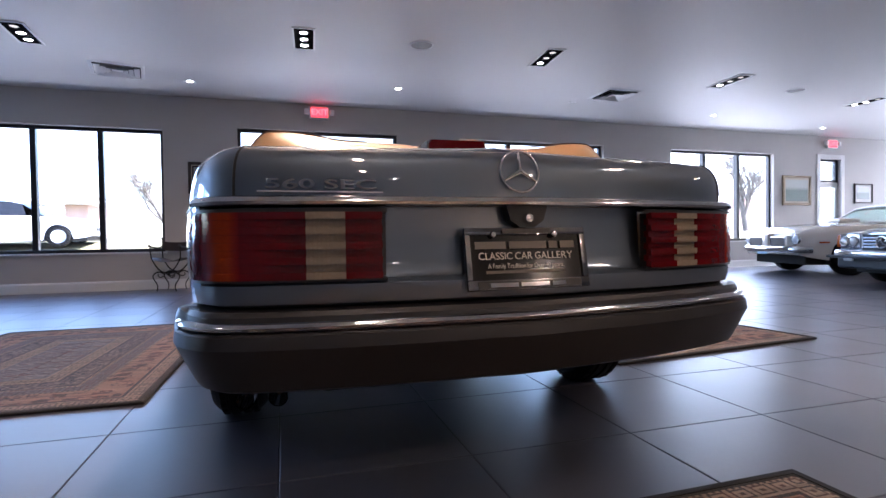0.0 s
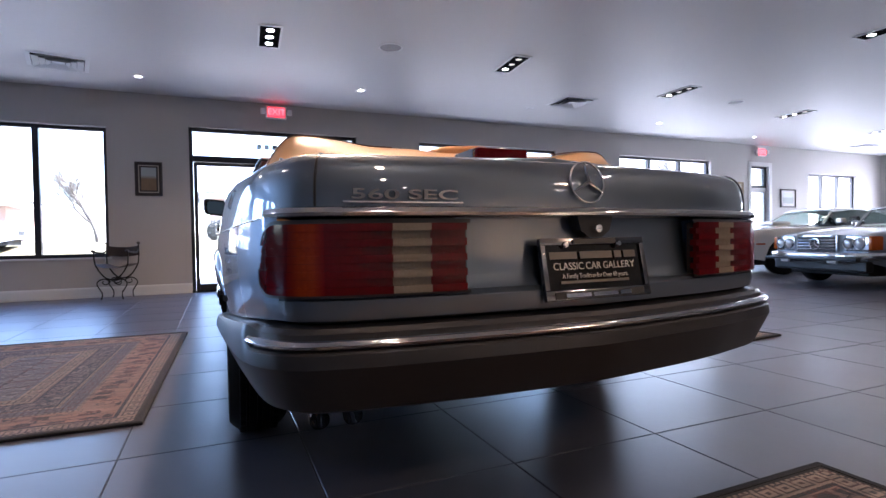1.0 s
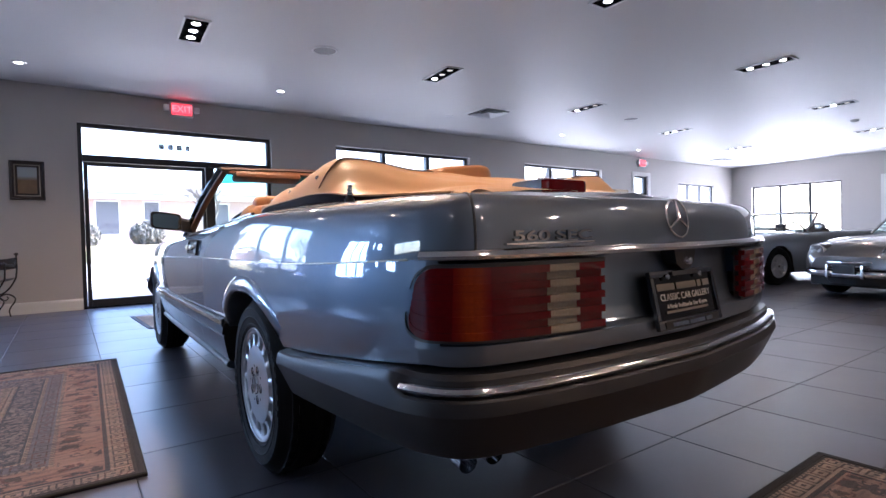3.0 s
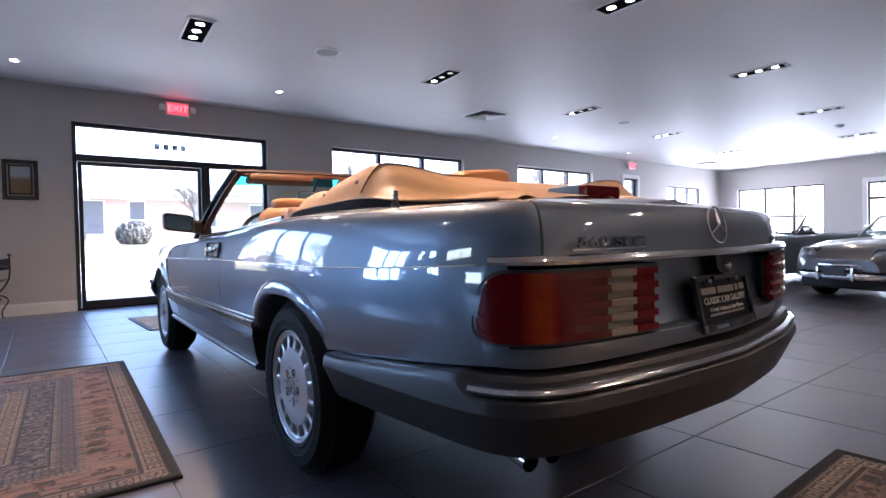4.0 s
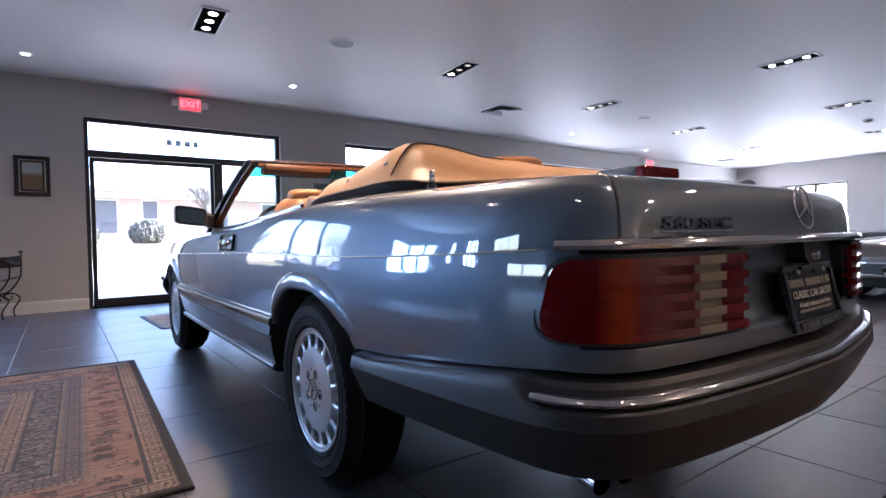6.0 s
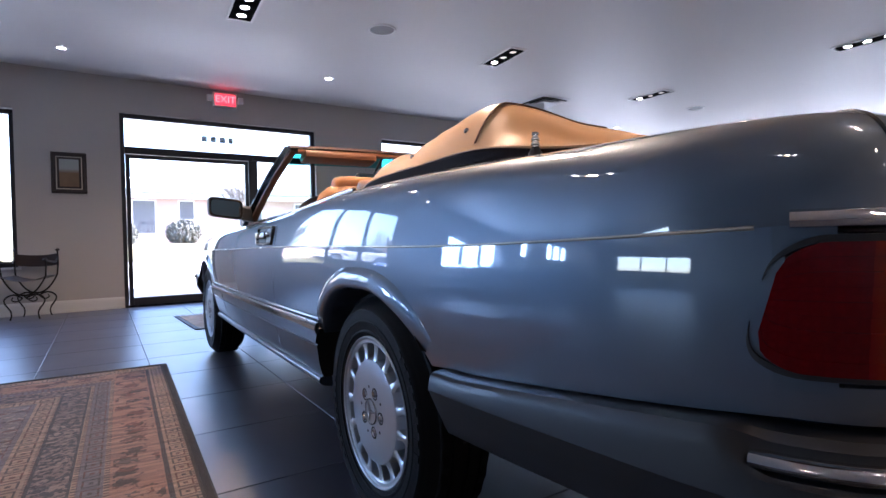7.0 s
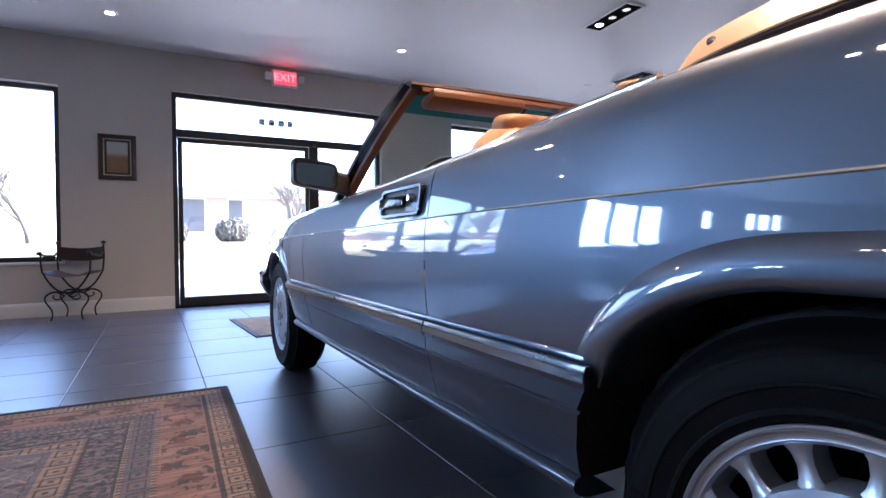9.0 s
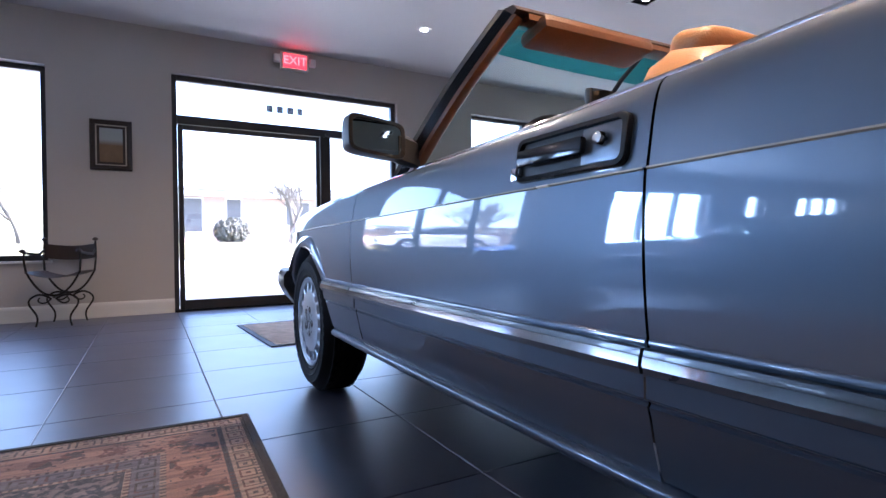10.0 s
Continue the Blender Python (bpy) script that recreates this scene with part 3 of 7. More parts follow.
TOP = spline([-1.2, -1.0, -0.7, -0.3, 0.25, 0.9, 1.5, 2.1, 2.8, 3.3, 3.6], [0.928, 0.931, 0.939, 0.949, 0.945, 0.912, 0.893, 0.880, 0.855, 0.815, 0.77])
BEND_IN = spline([0, 0.2, 0.4, 0.55, 0.65, 0.73, 0.82, 0.92, 1.0], [0, 0.055, 0.115, 0.175, 0.235, 0.33, 0.54, 0.81, 1.0])
BEND_UP = spline([0, 0.2, 0.4, 0.55, 0.65, 0.73, 0.82, 0.92, 1.0], [0, 0.29, 0.56, 0.725, 0.805, 0.86, 0.92, 0.974, 1.0])
AXLES, HUB_Z = (0.0, 2.80), 0.318


def arch_r(a):
    """Radius of the wheel arch at an angle in degrees: low on top, wide at its feet."""
    return 0.334 + 0.044 * math.sqrt(math.cos(math.radians(a)) ** 2 + 0.01)


ARCH_R = arch_r(0)


def arch_angle(height):
    """The angle at which the arch stands so high over the hub."""
    lo, hi = 0.0, 90.0
    for _ in range(30):
        mid = (lo + hi) / 2
        lo, hi = (mid, hi) if arch_r(mid) * math.sin(math.radians(mid)) < height else (lo, mid)
    return lo


def arch_half(height):
    a = arch_angle(height)
    return arch_r(a) * math.cos(math.radians(a))


def side_inset(z, y=0.0):
    """How far the flank lies inside its widest line; the tail bulges more than the doors."""
    t = min(max((y - 0.2) / 1.0, 0.0), 1.0)
    k = t * t * (3 - 2 * t)
    return (0.63 - 0.21 * k) * (z - (0.69 - 0.045 * k)) ** 2


def shade_to(y, a, b):
    """0 before a, 1 past b going backwards, smooth between."""
    t = min(max((a - y) / (a - b), 0.0), 1.0)
    return t * t * (3 - 2 * t)


class Column:
    """One upright line of the body's skin: its foot, inward normal and heights."""

    def __init__(self, x, y, tx, ty, low):
        d = math.hypot(tx, ty)
        self.x, self.y, self.nx, self.ny, self.low = x, y, -ty / d, tx / d, low
        if self.nx * -x < 0:
            self.nx, self.ny = -self.nx, -self.ny
        self.crease, self.top = CREASE(y), TOP(y)

    def at(self, inset, z):
        return (self.x + self.nx * inset, self.y + self.ny * inset, z)

    def lower(self, rows=11):
        out = []
        for i in range(rows + 1):
            z = self.low + (self.crease - self.low) * i / rows
            out.append(self.at(side_inset(z, self.y), z))
        return out

    def base(self):
        k = shade_to(self.y, -0.85, -1.06)
        return (side_inset(self.crease, self.y) + 0.0035) * (1 - k) + 0.027 * k

    def upper(self, rows=14):
        """From the crease to the top: upright, a tight bend, then a gentle slope; rounder at the tail."""
        out = []
        k = shade_to(self.y, -0.55, -1.05)
        n, deep = 2.25 + 0.85 * k, 0.136 - 0.036 * k
        for i in range(rows + 1):
            a = math.pi / 2 * i / rows
            r_in, r_up = 1 - math.cos(a) ** (2 / n), math.sin(a) ** (2 / n)
            b_in, b_up = BEND_IN(i / rows), BEND_UP(i / rows)
            out.append(self.at(self.base() + deep * (r_in * k + b_in * (1 - k)), self.crease + (self.top - self.crease) * (r_up * k + b_up * (1 - k))))
        return out


def rear_at(s, low=0.505):
    e = 0.004
    return Column(plan_x(s), plan_y(s), plan_x(s + e) - plan_x(s - e), plan_y(s + e) - plan_y(s - e), low)


def rear_by_y(y, low=0.505):
    lo, hi = 0.0, cum[-1]
    for _ in range(40):
        mid = (lo + hi) / 2
        lo, hi = (mid, hi) if plan_y(mid) > y else (lo, mid)
    return rear_at(lo, low)


def side_column(y, low=0.505):
    if y < 0.9:
        return rear_by_y(y, low)
    e = 0.01
    return Column(-front_w(y), y, -front_w(y + e) + front_w(y - e), 2 * e, low)


def arch_low(y, axle):
    d = abs(y - axle)
    if d >= ARCH_R:
        return 0.505
    lo, hi = 0.0, 90.0
    for _ in range(30):
        mid = (lo + hi) / 2
        lo, hi = (mid, hi) if arch_r(mid) * math.cos(math.radians(mid)) > d else (lo, mid)
    return max(0.505, HUB_Z + arch_r(lo) * math.sin(math.radians(lo)))


def side_ys(y0, y1, axle=None):
    """Stations from y0 to y1, crowded round the wheel arch."""
    ys = [y0 + (y1 - y0) * i / 28 for i in range(29)]
    if axle is not None:
        half = arch_half(0.505 - HUB_Z)
        ys = [y for y in ys if abs(y - axle) > half + 0.02] + [axle + arch_r(a) * math.cos(math.radians(a)) for a in range(32, 150, 4)] + [axle - half, axle + half]
    return sorted(set(round(y, 4) for y in ys))


def body_low(y, axle):
    if axle is not None and abs(y - axle) < ARCH_R:
        return arch_low(y, axle)
    if y < -0.3:
        return 0.512 + max(-0.45 - y, 0) * 0.09
    return 0.505


car = thing("convertible_car", CAR, "silver-grey two-door classic convertible with folded tan top, parked on the tiles", "car")

TL_S = next(s for s in np.linspace(0, cum[-1], 800) if plan_y(s) < -1.0)
both = lambda g: (g, mirrored(g))

# rear quarters: side below the crease
for g in both(Geo().grid([side_column(y, body_low(y, 0.0)).lower() for y in side_ys(-1.0, 0.8562, 0.0)])):
    part("rear_quarter", g, PAINT, car, smooth=35)
# shoulders, boot lid face and rear deck in one skin
cols = [side_column(y) for y in np.linspace(0.8562, -0.55, 36)] + [rear_at(s) for s in np.linspace(next(s for s in np.linspace(0, cum[-1], 900) if plan_y(s) < -0.58), cum[-1], 46)]
ZC = spline([-1.02, -0.8, -0.55, -0.2, 0.3], [0.947, 0.962, 0.970, 0.974, 0.965])
skin = Geo()
skin.grid([c.upper() for c in cols])
deck_cols = [c for c in cols if c.y < 0.25]
last = [c for c in deck_cols if c.y < -0.55]
rows = []
for c in deck_cols:
    px, py, pz = c.upper()[-1]
    k = last.index(c) / (len(last) - 1) if c in last else 0.0
    ay = py if c not in last else -0.45 * (1 - k) + (-1.0) * k
    rise = ZC(ay) - pz
    rows.append([(px * (1 - v), py + (ay - py) * v, pz + rise * (1 - (1 - v) ** 2)) for v in np.linspace(0, 1, 9)])
skin.grid(rows)
# inner lip beside the rear seat
lip_cols = [c for c in cols if c.y >= 0.2]
skin.grid([[c.upper()[-1], c.at(0.175, c.top - 0.004), c.at(0.185, c.top - 0.02), c.at(0.19, c.top - 0.2)] for c in lip_cols])
for g in both(skin):
    part("rear_shoulder", g, PAINT, car, smooth=40)

# doors
for s, g in zip((-1, 1), both(Geo().grid([side_column(y).lower() + side_column(y).upper() + [side_column(y).at(0.175, side_column(y).top - 0.003), side_column(y).at(0.187, side_column(y).top - 0.02), side_column(y).at(0.19, side_column(y).top - 0.25)] for y in np.linspace(0.8612, 2.0885, 34)]))):
    door = part("car_door", g, PAINT, car, smooth=35)
    clad = Geo().grid([[side_column(y).at(d, z) for d, z in ((0.0, 0.487), (0.0, 0.4565), (0.0015, 0.454), (0.009, 0.4505), (0.0095, 0.447), (0.006, 0.4435), (0.010, 0.43), (0.019, 0.385), (0.029, 0.348), (0.034, 0.334), (0.046, 0.322), (0.066, 0.314), (0.11, 0.310))] for y in np.linspace(0.8605, 2.05, 26)])
    part("door_cladding", clad if s < 0 else mirrored(clad), SIDE_CLAD, door, smooth=28)
    # belt strip
    strip = Geo().tube([side_column(y).at(0.125, side_column(y).top + 0.005) for y in np.linspace(0.863, 1.80, 24)], 0.008, 8)
    part("belt_strip", strip if s < 0 else mirrored(strip), CHROME, door, "bright belt strip", smooth=50)

for g in both(Geo().tube([side_column(y).at(0.125, side_column(y).top + 0.005) for y in np.linspace(0.30, 0.853, 14)], 0.008, 8)):
    part("belt_strip", g, CHROME, car, "bright belt strip", smooth=50)
# matt black strips behind the shut lines stand for the gaps' shade
for ya, yb in ((0.846, 0.871), (2.078, 2.104)):
    rows = []
    for y in (ya, yb):
        c = side_column(y)
        rows.append([c.at(d, z) for d, z in ((0.05, 0.34), (0.036, 0.385), (0.022, 0.43), (0.018, 0.49))] + [(x + c.nx * 0.008, y_ + c.ny * 0.008, z) for x, y_, z in c.lower() + c.upper()[:-3]])
    for g in both(Geo().grid(rows)):
        part("door_jamb", g, MATT_BLACK, car, "black strip behind the door gap", smooth=40)
# front wings and bonnet
for g in both(Geo().grid([side_column(y, body_low(y, 2.80)).lower() + side_column(y).upper() for y in side_ys(2.094, 3.55, 2.80)])):
    part("front_wing", g, PAINT, car, smooth=35)
bon = Geo()
rows = []
for y in np.linspace(1.98, 3.55, 24):
    c = side_column(y)
    px, py, pz = c.upper()[-1]
    rows.append([(px * (1 - v), py, pz + (0.045 * min(1, (3.7 - y) / 0.6)) * (1 - (1 - v) ** 2)) for v in np.linspace(0, 2, 17)])
bon.grid(rows)
part("bonnet", bon, PAINT, car, smooth=40)
nose = Geo().grid([[(x, 3.55 + 0.06 * (1 - (x / 0.75) ** 2), z) for x in np.linspace(-0.72, 0.72, 15)] for z in np.linspace(0.45, 0.80, 5)])
part("front_panel", nose, PAINT, car, smooth=40)
fb = Geo()
fpath = [(-0.845, 3.22), (-0.83, 3.45), (-0.79, 3.62), (-0.70, 3.71), (-0.4, 3.77), (0, 3.79), (0.4, 3.77), (0.70, 3.71), (0.79, 3.62), (0.83, 3.45), (0.845, 3.22)]
fx, fy = spline(range(11), [p[0] for p in fpath]), spline(range(11), [p[1] for p in fpath])
fprof = [(-0.10, 0.54), (-0.02, 0.535), (0.0, 0.51), (0.0, 0.46), (-0.03, 0.40), (-0.08, 0.34), (-0.2, 0.32)]
rows = []
for s in np.linspace(0.02, 9.98, 50):
    tx, ty = fx(s + 0.01) - fx(s - 0.01), fy(s + 0.01) - fy(s - 0.01)
    d = math.hypot(tx, ty)
    rows.append([(fx(s) - ty / d * o, fy(s) + tx / d * o, z) for o, z in fprof])
fb.grid(rows)
part("front_bumper", fb, CLAD, car, smooth=40)
part("bumper_strip", Geo().tube([(fx(s), fy(s) + 0.012, 0.525) for s in np.linspace(0.3, 9.7, 44)], 0.012, 8), CHROME, car, "chrome bumper strip", smooth=50)


# sills behind and before the doors
def clad_piece(y_fixed, axle, toward):
    """Cladding between a door edge and an arch."""
    prof = [(0.006, 0.503), (0.004, 0.490), (0.0, 0.487), (0.0, 0.4565), (0.0015, 0.454), (0.009, 0.4505), (0.0095, 0.447), (0.006, 0.4435), (0.010, 0.43), (0.019, 0.385), (0.029, 0.348), (0.034, 0.338), (0.05, 0.333)]
    rows = []
    for i in range(9):
        row = []
        for d, z in prof:
            ye = axle + toward * arch_half(z - HUB_Z)
            y = y_fixed + (ye - y_fixed) * i / 8
            row.append(side_column(y).at(d, z))
        rows.append(row)
    return Geo().grid(rows), Geo().grid([rows[-1], [(x + 0.012, y, z) for x, y, z in rows[-1]], [(x + 0.30, y, z) for x, y, z in rows[-1]]])


for y_fixed, axle, toward in ((0.8565, 0.0, 1), (2.06, 2.80, -1)):
    outer, inner = clad_piece(y_fixed, axle, toward)
    for g, h in zip(both(outer), both(inner)):
        part("arch_liner", h, UNDER, part("sill_cladding", g, SIDE_CLAD, car, smooth=28), smooth=30)

# rounded sill under doors and cladding
sill_prof = ((0.055, 0.337), (0.034, 0.336), (0.024, 0.331), (0.020, 0.323), (0.023, 0.313), (0.034, 0.305), (0.055, 0.300), (0.11, 0.298))
sill_rows = [[side_column(y).at(d, z) for d, z in sill_prof] for y in np.linspace(0.380, 2.420, 40)]
for g in both(Geo().grid(sill_rows).cap(sill_rows[0]).cap(sill_rows[-1])):
    part("sill", g, SIDE_CLAD, car, "rounded blue-grey sill", smooth=60)

MOULDING = shader("dark_moulding", (0.025, 0.028, 0.036), 0.3, vary=0.1, bump=0.0, coat=0.5)
# side mouldings, and a strip for the crease's highlight, piece by piece
for y0, y1 in ((0.326, 0.8555), (0.8615, 2.087), (2.096, 2.474)):
    ys = np.linspace(y0, y1, 20)
    rubber = ((0.005, 0.5235), (-0.004, 0.5225), (-0.006, 0.516), (-0.007, 0.497), (-0.006, 0.4895), (0.004, 0.488))
    base = Geo().grid([[side_column(y).at(d, z) for d, z in rubber] for y in ys])
    for y in (y0, y1):
        base.cap([side_column(y).at(d, z) for d, z in rubber])
    strip = ((-0.005, 0.5138), (-0.0082, 0.5132), (-0.0088, 0.5090), (-0.0095, 0.5045), (-0.0103, 0.4996), (-0.0095, 0.4988), (-0.006, 0.4985))
    lines = Geo().grid([[side_column(y).at(d, z) for d, z in strip] for y in ys])
    flange = Geo().grid([[side_column(y).at(d + side_inset(0.53, y), z) for d, z in ((0.002, 0.5375), (-0.0015, 0.5350), (-0.0038, 0.5310), (-0.0035, 0.5270), (0.003, 0.5245))] for y in ys])
    for g, l, fl in zip(both(base), both(lines), both(flange)):
        mo = part("side_moulding", g, MOULDING, car, smooth=40)
        part("bright_line", l, CHROME, mo, "chrome edging", smooth=18)
        part("flange", fl, PAINT, mo, "painted ridge along the moulding", smooth=60)
# pale metal strip stands in for light caught along the body crease
CREASE_GLINT = shader("coach_line", (0.62, 0.56, 0.46), 0.25, 0.6, vary=0.05, bump=0.0)
for y0, y1 in ((-0.97, 0.8555), (0.8615, 2.087), (2.096, 3.3)):
    g = Geo()
    rows = []
    for y in np.linspace(y0, y1, 34):
        c = side_column(y)
        b = side_inset(c.crease, y)
        rows.append([c.at(b + 0.0005, c.crease - 0.0032), c.at(b - 0.0032, c.crease - 0.0008), c.at(b - 0.0026, c.crease + 0.0016), c.at(b + 0.005, c.crease + 0.0030)])
    g.grid(rows)
    for q in both(g):
        part("coach_line", q, CREASE_GLINT, car, "pale strip for the crease's highlight", smooth=50)


# wheel arches
def arch_lip(axle, z_from):
    rows = []
    a0 = arch_angle(z_from[0] - HUB_Z)
    a1 = 180 - arch_angle(z_from[1] - HUB_Z)
    for a in np.linspace(a0, a1, 44):
        ca, sa = math.cos(math.radians(a)), math.sin(math.radians(a))
        row = []
        for grow, out in ((-0.005, -0.16), (-0.005, -0.02), (-0.004, 0.004), (0.001, 0.0125), (0.011, 0.016), (0.030, 0.0135), (0.048, 0.006), (0.061, -0.0075)):
            r = arch_r(a) + grow
            y, z = axle + r * ca, HUB_Z + r * sa
            c = side_column(y)
            k = min(1.0, (a - a0) / 14 + 0.05, (a1 - a) / 26 + 0.05)
            row.append(c.at(side_inset(z, y) - (out * k if out > 0 else out), z))
        rows.append(row)
    return Geo().grid(rows)


for axle, zf in ((0.0, (0.49, 0.535)), (2.80, (0.44, 0.49))):
    for g in both(arch_lip(axle, zf)):
        part("arch_lip", g, PAINT, car, smooth=50)
    well = Geo().grid([[(x, axle + (arch_r(a) + 0.006) * math.cos(math.radians(a)), HUB_Z + (arch_r(a) + 0.005) * math.sin(math.radians(a))) for x in (-0.845 if 32 < a < 148 else -0.79, -0.5)] for a in range(4, 180, 4)])
    well.cap([(-0.5, axle + (arch_r(a) + 0.006) * math.cos(math.radians(a)), HUB_Z + (arch_r(a) + 0.005) * math.sin(math.radians(a))) for a in range(4, 180, 4)])
    for g in both(well):
        part("wheel_well", g, UNDER, car, smooth=40)

# lower rear band, recessed plate panel, lamps
s_x = lambda x: next(s for s in np.linspace(cum[7], cum[-1], 900) if plan_x(s) > x)
band_s = np.linspace(TL_S - 0.01, cum[-1], 40)
for g in both(Geo().grid([[rear_at(s).at(d, z) for d, z in ((0.05, 0.618), (0.012, 0.613), (0.004, 0.605), (0.004, 0.585), (0.010, 0.562), (0.03, 0.552), (0.08, 0.550))] for s in band_s])):
    part("rear_apron", g, PAINT, car, smooth=40)
for g in both(Geo().grid([[rear_at(s).at(d, z) for d, z in ((0.052, 0.790), (0.055, 0.775), (0.050, 0.70), (0.046, 0.65), (0.040, 0.628), (0.028, 0.616))] for s in np.linspace(s_x(-0.34), cum[-1], 16)])):
    part("plate_panel", g, PAINT, car, smooth=40)
for g in both(Geo().grid([[rear_at(s).at(d, z) for d, z in ((0.02, 0.783), (0.06, 0.782), (0.06, 0.774))] for s in np.linspace(TL_S, cum[-1], 40)])):
    part("shadow_gap", g, BLACK, car, "black gap under the boot lid")
trim = Geo().grid([[rear_at(s).at(d, z) for d, z in ((0.03, 0.7825), (0.004, 0.782), (-0.005, 0.785), (-0.007, 0.792), (-0.003, 0.800), (0.006, 0.805), (0.03, 0.806))] for s in np.linspace(TL_S + 0.004, cum[-1], 60)])
for g in both(trim):
    part("lid_trim", g, CHROME, car, "chrome strip along the boot lid", smooth=40)


def slant(s, z):
    """The lamp's outer end leans forward towards its foot."""
    return s - 0.040 * (0.768 - z) / 0.151 * max(0.0, 1 - max(s - TL_S, 0.0) / 0.10)


def lens(s0, s1, za=0.617, zb=0.768, flutes=5):
    """A fluted lens along the rear curve, its outer corners rounded."""
    rows = []
    for s in np.linspace(s0, s1, 16):
        row = []
        d = max(0.0, 0.045 - (s - TL_S))
        cut = 0.045 - math.sqrt(max(0.045**2 - d * d, 0))
        z0, z1 = za + cut, zb - cut * 0.8
        ramp = min(max((s - TL_S - 0.20) / 0.10, 0.0), 1.0)
        depth, proud = 0.0015 + 0.0095 * ramp, 0.003 + 0.006 * ramp
        bands = 2 * flutes - 1
        h = (z1 - z0) / bands
        for i in range(bands):
            d = 0.0 if i % 2 == 0 else depth
            row += [rear_at(slant(s, z)).at(d - proud, z) for z in (z0 + (i + 0.015) * h, z0 + (i + 0.985) * h)]
        rows.append(row)
    g = Geo().grid(rows)
    for s, row in ((s0, rows[0]), (s1, rows[-1])):
        if TL_S + 0.02 < s < s_x(-0.34):
            continue
        c = rear_at(s)
        g.grid([[p, (p[0] + c.nx * 0.02, p[1] + c.ny * 0.02, p[2])] for p in row])
    return g


s_edges = [TL_S, s_x(-0.712), s_x(-0.645), s_x(-0.504), s_x(-0.419), s_x(-0.336)]
for i, q in enumerate(both(Geo())):
    flip = (lambda g: g) if i == 0 else mirrored
    rows = []
    for t in np.linspace(0, 1, 40):
        s = TL_S - 0.012 + (s_x(-0.325) - TL_S + 0.012) * t**1.6
        d = max(0.0, 0.055 - (s - TL_S + 0.012))
        cut = 0.055 - math.sqrt(max(0.055**2 - d * d, 0))
        rim_z = [(d_, z + (cut if z < 0.7 else -cut * 0.8)) for d_, z in ((0.05, 0.611), (-0.0012, 0.611), (-0.0012, 0.618), (0.022, 0.620), (0.022, 0.765), (-0.0012, 0.767), (-0.0012, 0.776), (0.05, 0.778))]
        rows.append([rear_at(slant(s, z)).at(d_, z) for d_, z in rim_z])
    gasket = Geo().grid(rows)
    lamp = part("tail_lamp", flip(gasket), BLACK, car, "black gasket of the ribbed tail lamp", smooth=40)
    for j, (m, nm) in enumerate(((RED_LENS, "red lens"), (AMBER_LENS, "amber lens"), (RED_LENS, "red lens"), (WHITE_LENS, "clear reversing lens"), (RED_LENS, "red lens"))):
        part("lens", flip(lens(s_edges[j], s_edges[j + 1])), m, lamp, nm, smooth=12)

# painted corners round the outer end of each lamp
top_c, low_c = [], []
for t in np.linspace(0, 1, 16):
    s = TL_S - 0.014 + 0.062 * t
    d = max(0.0, 0.055 - (s - TL_S + 0.012))
    cut = 0.055 - math.sqrt(max(0.055**2 - min(d, 0.055) ** 2, 0))
    c = rear_at(s)
    low_c.append([c.at(0.0, 0.598), c.at(0.0005, 0.612 + cut), c.at(0.012, 0.613 + cut)])
    top_c.append([c.at(0.0, 0.786), c.at(0.0005, 0.775 - cut * 0.8), c.at(0.012, 0.774 - cut * 0.8)])
for q in (top_c, low_c):
    for g in both(Geo().grid(q)):
        part("lamp_corner", g, PAINT, car, smooth=40)

# boot lid shut lines
gap = Geo()
sg = s_x(-0.668)
line = [rear_at(sg).upper()[i] for i in range(15)]
fx0, fy0, fz0 = line[-1]
line += [(fx0 + 0.0, y, ZC(max(y, -1.0)) - (0.032 if y > -0.9 else 0.03)) for y in (-0.95, -0.8, -0.6, -0.5)]
for g in both(gap.tube(line, 0.0032, 6)):
    part("lid_gap", g, BLACK, car, "dark shut line", smooth=50)

# rear bumper
bpts = [(-0.865, -0.368), (-0.853, -0.55), (-0.834, -0.75), (-0.815, -0.92), (-0.786, -1.030), (-0.722, -1.112), (-0.59, -1.156), (-0.3, -1.184), (0, -1.192)]
bc = [0.0]
for (ax, ay), (bx, by) in zip(bpts, bpts[1:]):
    bc.append(bc[-1] + math.hypot(bx - ax, by - ay))
bxs, bys = spline(bc, [p[0] for p in bpts]), spline(bc, [p[1] for p in bpts])


def bumper_row(s, prof):
    e = 0.004
    c = Column(bxs(s), bys(s), bxs(s + e) - bxs(s - e), bys(s + e) - bys(s - e), 0.5)
    return [c.at(d, z) for d, z in prof]


BS = np.linspace(0, bc[-1], 110)
chrome_s = next(s for s in np.linspace(0, bc[-1], 800) if bys(s) < -0.978)
skin_prof = [(0.10, 0.553), (0.035, 0.548), (0.028, 0.537), (0.026, 0.506), (0.010, 0.503), (0.004, 0.498), (0.0005, 0.476), (0.0, 0.470), (0.003, 0.464), (0.022, 0.424), (0.041, 0.384), (0.050, 0.369), (0.068, 0.361), (0.2, 0.36)]
flank_prof = [(0.10, 0.509), (0.030, 0.507), (0.013, 0.5045), (0.007, 0.500), (0.005, 0.496), (0.003, 0.490)] + skin_prof[6:]


